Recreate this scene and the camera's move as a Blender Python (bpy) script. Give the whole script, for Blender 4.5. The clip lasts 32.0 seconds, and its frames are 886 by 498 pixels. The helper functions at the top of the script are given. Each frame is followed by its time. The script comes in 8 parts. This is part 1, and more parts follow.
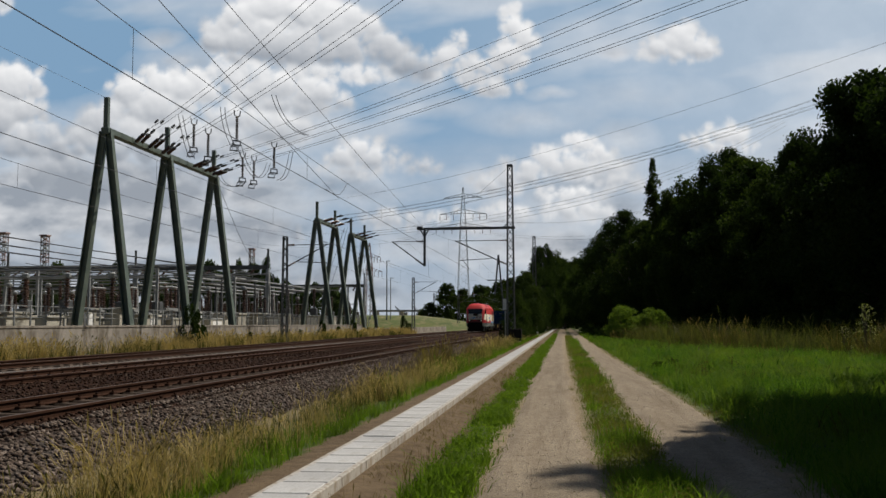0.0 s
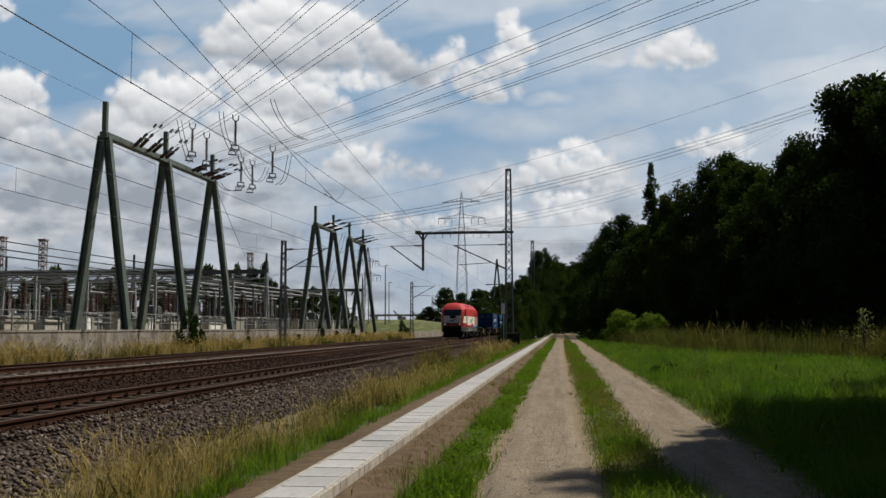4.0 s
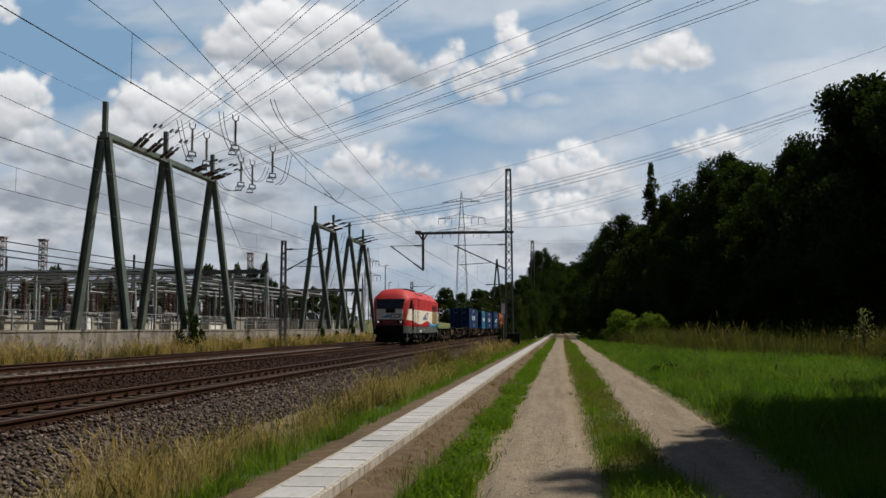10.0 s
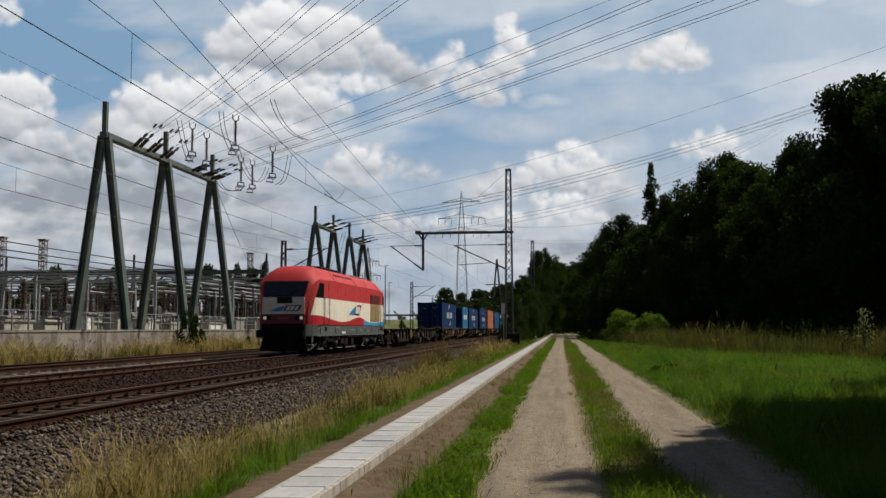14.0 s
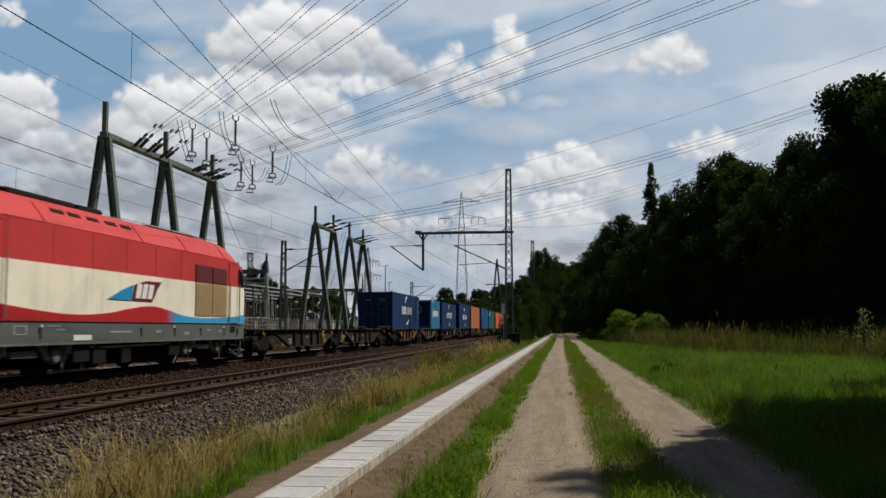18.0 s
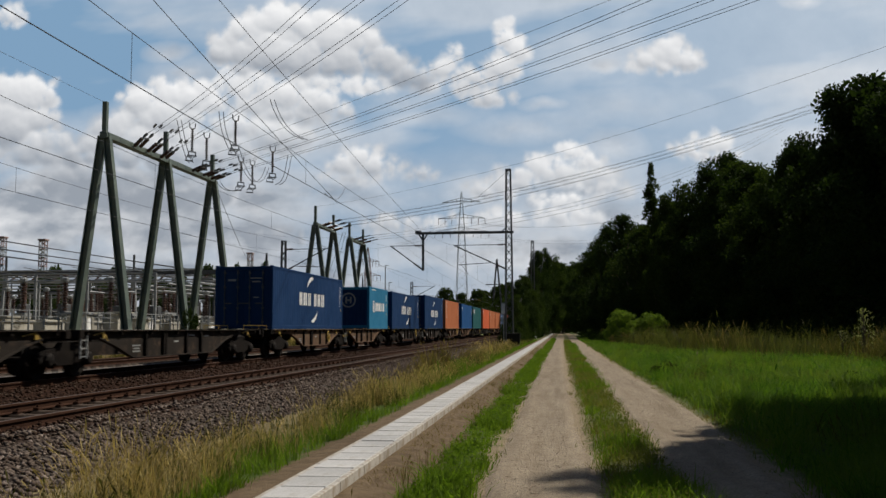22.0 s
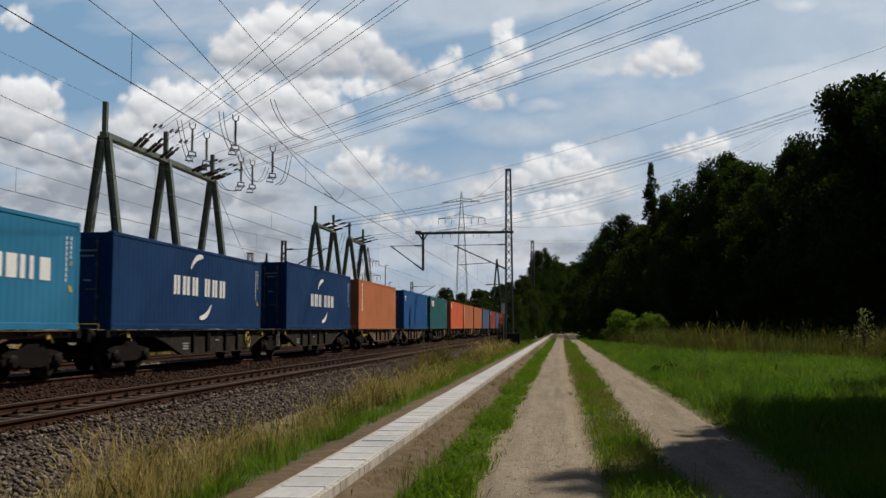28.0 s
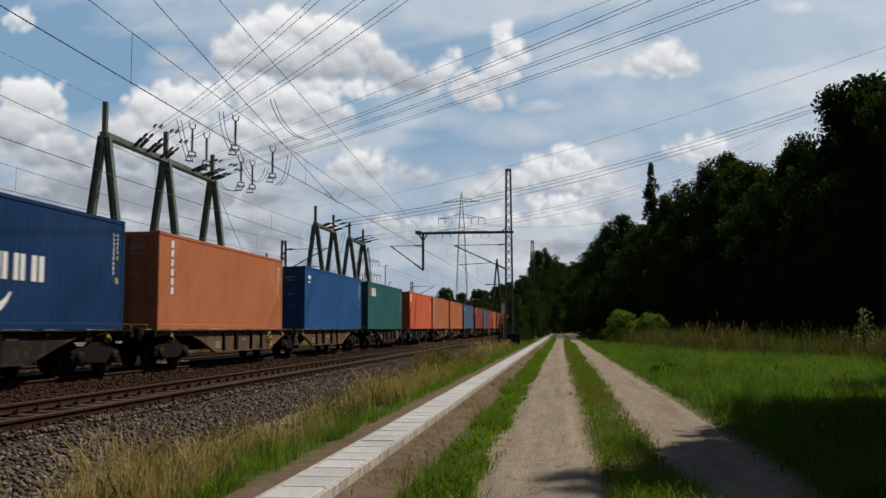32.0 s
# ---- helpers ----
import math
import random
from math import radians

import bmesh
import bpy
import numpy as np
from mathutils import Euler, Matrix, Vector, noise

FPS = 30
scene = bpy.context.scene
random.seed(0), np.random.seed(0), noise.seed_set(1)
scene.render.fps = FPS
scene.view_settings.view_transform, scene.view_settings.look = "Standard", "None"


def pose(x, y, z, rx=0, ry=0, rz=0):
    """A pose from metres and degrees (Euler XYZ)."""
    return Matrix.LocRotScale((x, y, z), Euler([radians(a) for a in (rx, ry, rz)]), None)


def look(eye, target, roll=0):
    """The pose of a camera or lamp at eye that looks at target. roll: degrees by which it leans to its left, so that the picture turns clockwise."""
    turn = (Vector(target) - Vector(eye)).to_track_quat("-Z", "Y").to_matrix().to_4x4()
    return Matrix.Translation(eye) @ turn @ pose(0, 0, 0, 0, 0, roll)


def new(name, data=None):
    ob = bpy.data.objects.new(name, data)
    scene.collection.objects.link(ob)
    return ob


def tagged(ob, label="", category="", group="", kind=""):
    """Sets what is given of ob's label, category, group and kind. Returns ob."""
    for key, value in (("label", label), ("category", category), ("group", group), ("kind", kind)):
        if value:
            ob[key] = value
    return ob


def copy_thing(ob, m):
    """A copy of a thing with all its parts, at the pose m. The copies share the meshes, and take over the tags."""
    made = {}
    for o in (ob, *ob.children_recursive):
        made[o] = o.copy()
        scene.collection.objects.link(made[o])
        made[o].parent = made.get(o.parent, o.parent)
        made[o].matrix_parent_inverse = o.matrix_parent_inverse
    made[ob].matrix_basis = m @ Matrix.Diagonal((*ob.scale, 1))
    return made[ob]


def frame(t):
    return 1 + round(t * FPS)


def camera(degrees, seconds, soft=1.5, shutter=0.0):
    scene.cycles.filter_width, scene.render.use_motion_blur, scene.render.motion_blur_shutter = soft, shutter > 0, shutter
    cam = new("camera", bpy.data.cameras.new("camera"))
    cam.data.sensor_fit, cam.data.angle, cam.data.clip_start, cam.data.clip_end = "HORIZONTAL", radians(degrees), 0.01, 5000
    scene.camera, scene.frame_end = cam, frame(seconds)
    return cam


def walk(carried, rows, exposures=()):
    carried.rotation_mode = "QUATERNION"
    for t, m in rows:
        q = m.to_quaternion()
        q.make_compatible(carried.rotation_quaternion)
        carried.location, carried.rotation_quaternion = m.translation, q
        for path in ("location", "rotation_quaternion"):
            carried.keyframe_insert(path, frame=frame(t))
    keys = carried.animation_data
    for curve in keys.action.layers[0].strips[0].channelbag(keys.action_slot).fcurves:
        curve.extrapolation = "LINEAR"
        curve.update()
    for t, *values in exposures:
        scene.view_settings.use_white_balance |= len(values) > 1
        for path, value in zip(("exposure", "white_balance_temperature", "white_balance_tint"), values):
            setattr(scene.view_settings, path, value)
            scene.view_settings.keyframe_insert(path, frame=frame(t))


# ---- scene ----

# ---------------------------------------------------------------- camera
EYE = (0.0, 0.0, 1.5)
cam = camera(50.55, 32.0, soft=1.5, shutter=0.5)


def aim(yaw, tilt):
    """Target point of a view turned left of the track by yaw and raised by tilt, in degrees."""
    a, b = radians(yaw), radians(tilt)
    return (-math.sin(a) * math.cos(b) * 100, math.cos(a) * math.cos(b) * 100, 1.5 + math.sin(b) * 100)


HELD = look(EYE, aim(7.18, 4.84), -0.124)
JOLT = look(EYE, aim(7.275, 4.575), -0.124)
walk(cam, [(0.0, JOLT), (0.1, look(EYE, aim(7.26, 4.585), -0.124)), (0.2, look(EYE, aim(7.24, 4.60), -0.124)),
           (0.3, look(EYE, aim(7.20, 4.72), -0.124)), (0.4, look(EYE, aim(7.18, 4.82), -0.124)), (0.5, HELD), (0.6, HELD), (16.0, HELD), (32.0, HELD)])

# ---------------------------------------------------------------- light
SUN_TURN, SUN_UP = radians(52), radians(52)
world = bpy.data.worlds.new("sky")
scene.world = world
world.use_nodes = True
wn = world.node_tree.nodes
sky = wn.new("ShaderNodeTexSky")
sky.sky_type = "NISHITA"
sky.sun_disc = False
sky.sun_elevation, sky.sun_rotation = SUN_UP, SUN_TURN
sky.air_density, sky.dust_density, sky.ozone_density = 1.0, 1.0, 2.0
wn["Background"].inputs["Strength"].default_value = 0.035
world.node_tree.links.new(sky.outputs["Color"], wn["Background"].inputs["Color"])

sun_data = bpy.data.lights.new("sun", "SUN")
sun_data.energy, sun_data.angle, sun_data.color = 4.1, radians(0.9), (1.0, 0.93, 0.82)
sun = new("sun", sun_data)
sun.matrix_world = look((math.sin(SUN_TURN) * math.cos(SUN_UP) * 300, math.cos(SUN_TURN) * math.cos(SUN_UP) * 300, math.sin(SUN_UP) * 300), (0, 0, 0))
scene.view_settings.exposure = 0.0

# ---------------------------------------------------------------- materials


def shader(name):
    m = bpy.data.materials.new(name)
    m.use_nodes = True
    nt = m.node_tree
    return m, nt, nt.nodes["Principled BSDF"]


def noise_at(nt, coord, scale, detail=4.0, rough=0.55):
    n = nt.nodes.new("ShaderNodeTexNoise")
    n.inputs["Scale"].default_value, n.inputs["Detail"].default_value, n.inputs["Roughness"].default_value = scale, detail, rough
    nt.links.new(coord, n.inputs["Vector"])
    return n.outputs["Fac"]


def spread(nt, fac, lo, hi, a=0.0, b=1.0):
    n = nt.nodes.new("ShaderNodeMapRange")
    for i, v in zip((1, 2, 3, 4), (lo, hi, a, b)):
        n.inputs[i].default_value = v
    nt.links.new(fac, n.inputs[0])
    return n.outputs[0]


def blend(nt, fac, a, b, how="MIX"):
    n = nt.nodes.new("ShaderNodeMix")
    n.data_type, n.blend_type = "RGBA", how
    if isinstance(fac, float):
        n.inputs[0].default_value = fac
    else:
        nt.links.new(fac, n.inputs[0])
    for i, c in ((6, a), (7, b)):
        if isinstance(c, tuple):
            n.inputs[i].default_value = (*c[:3], 1)
        else:
            nt.links.new(c, n.inputs[i])
    return n.outputs[2]


def calc(nt, op, a, b=0.0, c=0.0):
    n = nt.nodes.new("ShaderNodeMath")
    n.operation = op
    for i, v in enumerate((a, b, c)):
        if isinstance(v, (int, float)):
            n.inputs[i].default_value = v
        else:
            nt.links.new(v, n.inputs[i])
    return n.outputs[0]


def surface(name, c1, c2, scale=2.0, fine=40.0, rough=0.75, metal=0.0, bump=0.15, dirt=None, dirt_at=0.6, vary=0.0, stretch=None, spec=0.4):
    """A worn surface: two tones in large patches, fine grain, optional dirt in patches, optional tone per object."""
    m, nt, p = shader(name)
    tc = nt.nodes.new("ShaderNodeTexCoord").outputs["Object"]
    if stretch:
        mp = nt.nodes.new("ShaderNodeMapping")
        mp.inputs["Scale"].default_value = stretch
        nt.links.new(tc, mp.inputs["Vector"])
        tc = mp.outputs["Vector"]
    big = noise_at(nt, tc, scale)
    grain = noise_at(nt, tc, fine, 3.0)
    col = blend(nt, spread(nt, big, 0.32, 0.68), c1, c2)
    col = blend(nt, 0.55, col, blend(nt, spread(nt, grain, 0.3, 0.7), (0.72, 0.72, 0.72), (1.22, 1.22, 1.22)), "MULTIPLY")
    if dirt:
        col = blend(nt, spread(nt, noise_at(nt, tc, scale * 3.1, 6.0, 0.65), dirt_at - 0.06, dirt_at + 0.1), col, dirt)
    if vary:
        rnd = nt.nodes.new("ShaderNodeObjectInfo").outputs["Random"]
        v = spread(nt, rnd, 0, 1, 1 - vary, 1 + vary)
        comb = nt.nodes.new("ShaderNodeCombineColor")
        for i in range(3):
            nt.links.new(v, comb.inputs[i])
        col = blend(nt, 1.0, col, comb.outputs[0], "MULTIPLY")
    nt.links.new(col, p.inputs["Base Color"])
    nt.links.new(spread(nt, big, 0.2, 0.8, max(rough - 0.12, 0.05), min(rough + 0.12, 1)), p.inputs["Roughness"])
    p.inputs["Metallic"].default_value = metal
    p.inputs["Specular IOR Level"].default_value = spec
    if bump:
        b = nt.nodes.new("ShaderNodeBump")
        b.inputs["Strength"].default_value, b.inputs["Distance"].default_value = min(bump * 3, 1), 0.02
        nt.links.new(grain, b.inputs["Height"])
        nt.links.new(b.outputs[0], p.inputs["Normal"])
    return m


def foliage(name, c1, c2, glow=0.35, rough=0.6, c3=None, tint=(1.1, 1.25, 0.5)):
    """Leaves and blades: tone per leaf, light passing through."""
    m, nt, p = shader(name)
    geo = nt.nodes.new("ShaderNodeNewGeometry")
    tc = nt.nodes.new("ShaderNodeTexCoord").outputs["Object"]
    rnd = geo.outputs["Random Per Island"]
    col = blend(nt, rnd, c1, c2)
    if c3:
        col = blend(nt, spread(nt, noise_at(nt, tc, 0.35, 3.0), 0.42, 0.62), col, c3)
    col = blend(nt, spread(nt, noise_at(nt, tc, 1.3, 2.0), 0.3, 0.7, 0.0, 0.45), col, blend(nt, 1.0, col, (0.55, 0.6, 0.5), "MULTIPLY"))
    nt.links.new(col, p.inputs["Base Color"])
    p.inputs["Roughness"].default_value = rough
    p.inputs["Specular IOR Level"].default_value = 0.05
    tr = nt.nodes.new("ShaderNodeBsdfTranslucent")
    nt.links.new(blend(nt, 1.0, col, tint, "MULTIPLY"), tr.inputs["Color"])
    mx = nt.nodes.new("ShaderNodeMixShader")
    mx.inputs[0].default_value = glow
    nt.links.new(p.outputs[0], mx.inputs[1])
    nt.links.new(tr.outputs[0], mx.inputs[2])
    nt.links.new(mx.outputs[0], nt.nodes["Material Output"].inputs["Surface"])
    return m


CONCRETE = surface("concrete", (0.42, 0.415, 0.41), (0.515, 0.51, 0.5), 1.3, 55, 0.85, bump=0.1, dirt=(0.33, 0.31, 0.27), dirt_at=0.63, vary=0.1)
WALL_CONCRETE = surface("weathered_concrete", (0.245, 0.22, 0.19), (0.33, 0.3, 0.262), 0.4, 18, 0.9, bump=0.1, dirt=(0.15, 0.128, 0.1), dirt_at=0.53, stretch=(1, 1, 0.6))
RAIL_RUST = surface("rusty_rail_steel", (0.036, 0.016, 0.009), (0.056, 0.027, 0.016), 3, 60, 0.9, 0.0, 0.1, spec=0.1)
RAIL_TOP = surface("worn_rail_head", (0.062, 0.04, 0.03), (0.095, 0.066, 0.051), 2, 90, 0.6, 0.2, 0.03)
SLEEPER = surface("brown_stained_sleeper", (0.023, 0.0125, 0.008), (0.044, 0.026, 0.017), 2, 35, 0.92, bump=0.2, vary=0.3, spec=0.08)
SLEEPER_DUSTY = surface("dusty_weathered_sleeper", (0.035, 0.023, 0.016), (0.13, 0.1, 0.08), 1.1, 25, 0.92, bump=0.2, vary=0.3, spec=0.08)
GREEN_STEEL = surface("green_painted_steel", (0.085, 0.114, 0.096), (0.14, 0.17, 0.14), 1.2, 30, 0.5, 0.0, 0.05, dirt=(0.075, 0.06, 0.045), dirt_at=0.66)
DARK_STEEL = surface("dark_galvanised_steel", (0.07, 0.075, 0.078), (0.12, 0.125, 0.128), 2, 40, 0.55, 0.3, 0.05)
GREY_STEEL = surface("grey_galvanised_steel", (0.24, 0.255, 0.255), (0.34, 0.35, 0.35), 2, 40, 0.55, 0.25, 0.05)
FADED_RED = surface("faded_red_paint", (0.27, 0.19, 0.18), (0.33, 0.23, 0.215), 1, 20, 0.6, 0.0, 0.0)
PALE_STEEL = surface("pale_painted_steel", (0.24, 0.25, 0.245), (0.36, 0.365, 0.36), 2, 30, 0.55, 0.1, 0.05, dirt=(0.25, 0.23, 0.2))
CREAM_STEEL = surface("cream_cabinet_paint", (0.38, 0.36, 0.3), (0.5, 0.475, 0.4), 1.5, 25, 0.6, 0.0, 0.03, dirt=(0.3, 0.26, 0.2), dirt_at=0.6)
PLINTH = surface("pale_plinth_concrete", (0.34, 0.32, 0.27), (0.46, 0.44, 0.375), 1.2, 22, 0.88, bump=0.1, dirt=(0.3, 0.27, 0.21), dirt_at=0.6, vary=0.25)
PORCELAIN = surface("brown_porcelain", (0.065, 0.036, 0.027), (0.11, 0.062, 0.046), 3, 20, 0.3, 0.0, 0.0)
WIRE = surface("dark_conductor", (0.08, 0.083, 0.088), (0.12, 0.123, 0.128), 2, 40, 0.5, 0.4, 0.0)
RED_PAINT = surface("red_signal_paint", (0.42, 0.08, 0.06), (0.5, 0.11, 0.08), 1, 20, 0.6, 0.0, 0.0)
WHITE_PAINT = surface("white_paint", (0.82, 0.82, 0.80), (0.88, 0.88, 0.86), 2, 40, 0.55, 0.0, 0.02, dirt=(0.5, 0.48, 0.44), dirt_at=0.68)
BLACK_RUBBER = surface("black_underframe_paint", (0.014, 0.0135, 0.013), (0.028, 0.025, 0.022), 3, 30, 0.85, 0.0, 0.1, spec=0.1)
BOGIE_DARK = surface("grimy_bogie_steel", (0.007, 0.0055, 0.0045), (0.015, 0.0115, 0.009), 3, 30, 0.85, 0.0, 0.15, dirt=(0.019, 0.013, 0.009), dirt_at=0.66, spec=0.1)
WHEEL_STEEL = surface("worn_wheel_steel", (0.010, 0.0085, 0.0075), (0.022, 0.018, 0.015), 3, 30, 0.75, 0.0, 0.05, spec=0.12)
WAGON_DARK = surface("dark_grey_wagon_paint", (0.018, 0.0145, 0.012), (0.032, 0.026, 0.021), 0.8, 24, 0.75, 0.0, 0.08, dirt=(0.085, 0.056, 0.039), dirt_at=0.6, spec=0.12)
WAGON_BROWN = surface("faded_brown_wagon_paint", (0.10, 0.06, 0.037), (0.165, 0.106, 0.066), 0.8, 24, 0.75, 0.0, 0.08, dirt=(0.06, 0.036, 0.024), dirt_at=0.56, spec=0.15)
YELLOW_PAINT = surface("yellow_paint", (0.5, 0.34, 0.06), (0.6, 0.42, 0.09), 3, 30, 0.6, 0.0, 0.0, dirt=(0.22, 0.14, 0.06), dirt_at=0.52)
GLASS_DARK, _nt, _p = shader("tinted_cab_glass")
_p.inputs["Base Color"].default_value = (0.012, 0.014, 0.018, 1)
_p.inputs["Roughness"].default_value = 0.038
LAMP_GLASS, _nt, _p = shader("lit_headlamp")
_p.inputs["Base Color"].default_value = (0.55, 0.53, 0.48, 1)
_p.inputs["Emission Color"].default_value = (1.0, 0.95, 0.82, 1)
_p.inputs["Emission Strength"].default_value = 0.2
BARK = surface("bark", (0.07, 0.055, 0.042), (0.12, 0.1, 0.08), 3, 25, 0.9, bump=0.35, stretch=(1, 1, 0.25))
LEAF_DARK = foliage("dark_tree_leaves", (0.022, 0.037, 0.0105), (0.04, 0.062, 0.017), 0.28, 0.85)
LEAF_MID = foliage("tree_leaves", (0.03, 0.047, 0.013), (0.055, 0.078, 0.02), 0.38, 0.85)
LEAF_BUSH = foliage("yellow_green_bush_leaves", (0.1, 0.16, 0.026), (0.2, 0.26, 0.048), 0.45)
LEAF_UMBEL = foliage("pale_flower_heads", (0.2, 0.21, 0.1), (0.36, 0.35, 0.22), 0.4)
LEAF_FAR = foliage("far_tree_leaves", (0.045, 0.07, 0.032), (0.08, 0.11, 0.05), 0.3)
GRASS_GREEN = foliage("green_grass_blades", (0.085, 0.15, 0.014), (0.175, 0.25, 0.035), 0.55)
GRASS_MEADOW = foliage("meadow_grass_blades", (0.038, 0.1, 0.012), (0.145, 0.235, 0.034), 0.5, c3=(0.15, 0.2, 0.036))
GRASS_DRY = foliage("dry_grass_stalks", (0.34, 0.262, 0.12), (0.58, 0.465, 0.225), 0.42, tint=(1.12, 1.06, 0.6))
STALK = foliage("withered_weed_stalks", (0.12, 0.085, 0.04), (0.22, 0.16, 0.08), 0.45)
WEED = foliage("tall_weed_stalks", (0.048, 0.07, 0.018), (0.13, 0.115, 0.042), 0.5, c3=(0.085, 0.075, 0.028), tint=(1.05, 1.18, 0.55))
GRASS_MIDDLE = foliage("worn_grass_blades", (0.09, 0.12, 0.02), (0.17, 0.18, 0.045), 0.5, c3=(0.19, 0.165, 0.06))


def container_paint(name, c, streak):
    """Sheet steel paint with faint vertical streaks, fading and rust specks."""
    c2 = tuple(min(v * 1.22 + 0.008, 1) for v in c)
    m, nt, p = shader(name)
    tc = nt.nodes.new("ShaderNodeTexCoord").outputs["Object"]
    mp = nt.nodes.new("ShaderNodeMapping")
    mp.inputs["Scale"].default_value = (1, 1, 0.12)
    nt.links.new(tc, mp.inputs["Vector"])
    col = blend(nt, spread(nt, noise_at(nt, tc, 0.7), 0.3, 0.7), c, c2)
    col = blend(nt, spread(nt, noise_at(nt, mp.outputs["Vector"], 5.0, 5.0, 0.65), 0.5, 0.8, 0.0, 0.5), col, streak)
    col = blend(nt, spread(nt, noise_at(nt, tc, 9.0, 8.0, 0.7), 0.68, 0.74, 0.0, 0.7), col, (0.12, 0.06, 0.035))
    nt.links.new(col, p.inputs["Base Color"])
    nt.links.new(spread(nt, noise_at(nt, tc, 2.0), 0.2, 0.8, 0.55, 0.8), p.inputs["Roughness"])
    p.inputs["Specular IOR Level"].default_value = 0.12
    return m


NAVY = container_paint("navy_container_paint", (0.0045, 0.031, 0.1), (0.009, 0.034, 0.085))
SKYBLUE = container_paint("light_blue_container_paint", (0.022, 0.16, 0.29), (0.05, 0.17, 0.26))
BLUE = container_paint("blue_container_paint", (0.012, 0.075, 0.22), (0.035, 0.09, 0.2))
TEAL = container_paint("teal_container_paint", (0.018, 0.10, 0.105), (0.04, 0.10, 0.10))
ORANGE = container_paint("faded_orange_container_paint", (0.42, 0.14, 0.06), (0.33, 0.125, 0.067))
REDORANGE = container_paint("orange_red_container_paint", (0.58, 0.12, 0.05), (0.42, 0.11, 0.06))
OXIDE = container_paint("oxide_red_container_paint", (0.24, 0.055, 0.04), (0.18, 0.06, 0.05))
SLATE = container_paint("slate_blue_container_paint", (0.07, 0.11, 0.2), (0.1, 0.12, 0.17))

# ---------------------------------------------------------------- mesh helpers


class Shape:
    """Collects vertices and faces of one mesh."""

    def __init__(self):
        self.v, self.f = [], []

    def add(self, verts, faces):
        k = len(self.v)
        self.v.extend(tuple(p) for p in verts)
        self.f.extend(tuple(i + k for i in q) for q in faces)
        return self

    def box(self, c, s, turn=None):
        x, y, z = (d / 2 for d in s)
        pts = [Vector((a * x, b * y, e * z)) for a in (-1, 1) for b in (-1, 1) for e in (-1, 1)]
        if turn:
            pts = [turn @ p for p in pts]
        c = Vector(c)
        return self.add([p + c for p in pts], [(0, 1, 3, 2), (4, 6, 7, 5), (0, 4, 5, 1), (2, 3, 7, 6), (0, 2, 6, 4), (1, 5, 7, 3)])

    def chamfer(self, c, s, e=0.02):
        """Box with chamfered vertical and top edges."""
        x, y, z = (d / 2 for d in s)
        ring = [(-x + e, -y), (x - e, -y), (x, -y + e), (x, y - e), (x - e, y), (-x + e, y), (-x, y - e), (-x, -y + e)]
        inn = [(px * (x - e) / x, py * (y - e) / y) for px, py in ring]
        pts = [(px + c[0], py + c[1], c[2] - z) for px, py in ring] + [(px + c[0], py + c[1], c[2] + z - e) for px, py in ring] + [(px + c[0], py + c[1], c[2] + z) for px, py in inn]
        fs = [tuple(range(7, -1, -1)), tuple(range(16, 24))]
        for k in (0, 8):
            fs += [(k + i, k + (i + 1) % 8, k + 8 + (i + 1) % 8, k + 8 + i) for i in range(8)]
        return self.add(pts, fs)

    def beam(self, p0, p1, w, h=None):
        p0, p1 = Vector(p0), Vector(p1)
        d = p1 - p0
        q = d.to_track_quat("Y", "Z").to_matrix()
        return self.box((p0 + p1) / 2, (w, d.length, h or w), q)

    def cyl(self, p0, p1, r0, r1=None, n=8, cap=True):
        p0, p1 = Vector(p0), Vector(p1)
        r1 = r0 if r1 is None else r1
        q = (p1 - p0).to_track_quat("Z", "Y").to_matrix()
        ring = [q @ Vector((math.cos(2 * math.pi * i / n), math.sin(2 * math.pi * i / n), 0)) for i in range(n)]
        fs = [(i, (i + 1) % n, n + (i + 1) % n, n + i) for i in range(n)]
        if cap:
            fs += [tuple(range(n - 1, -1, -1)), tuple(range(n, 2 * n))]
        return self.add([p0 + r * r0 for r in ring] + [p1 + r * r1 for r in ring], fs)

    def lathe(self, p0, axis, prof, n=10):
        """Rings of (distance along axis, radius)."""
        p0, axis = Vector(p0), Vector(axis).normalized()
        q = axis.to_track_quat("Z", "Y").to_matrix()
        pts = []
        for d, r in prof:
            pts += [p0 + axis * d + q @ Vector((math.cos(2 * math.pi * i / n) * r, math.sin(2 * math.pi * i / n) * r, 0)) for i in range(n)]
        fs = [(k * n + i, k * n + (i + 1) % n, (k + 1) * n + (i + 1) % n, (k + 1) * n + i) for k in range(len(prof) - 1) for i in range(n)]
        fs += [tuple(range(n - 1, -1, -1)), tuple(range((len(prof) - 1) * n, len(prof) * n))]
        return self.add(pts, fs)

    def tube(self, pts, r, n=5):
        pts = [Vector(p) for p in pts]
        vs = []
        for i, p in enumerate(pts):
            d = pts[min(i + 1, len(pts) - 1)] - pts[max(i - 1, 0)]
            q = d.to_track_quat("Z", "Y").to_matrix()
            vs += [p + q @ Vector((math.cos(2 * math.pi * k / n) * r, math.sin(2 * math.pi * k / n) * r, 0)) for k in range(n)]
        fs = [(i * n + k, i * n + (k + 1) % n, (i + 1) * n + (k + 1) % n, (i + 1) * n + k) for i in range(len(pts) - 1) for k in range(n)]
        return self.add(vs, fs)

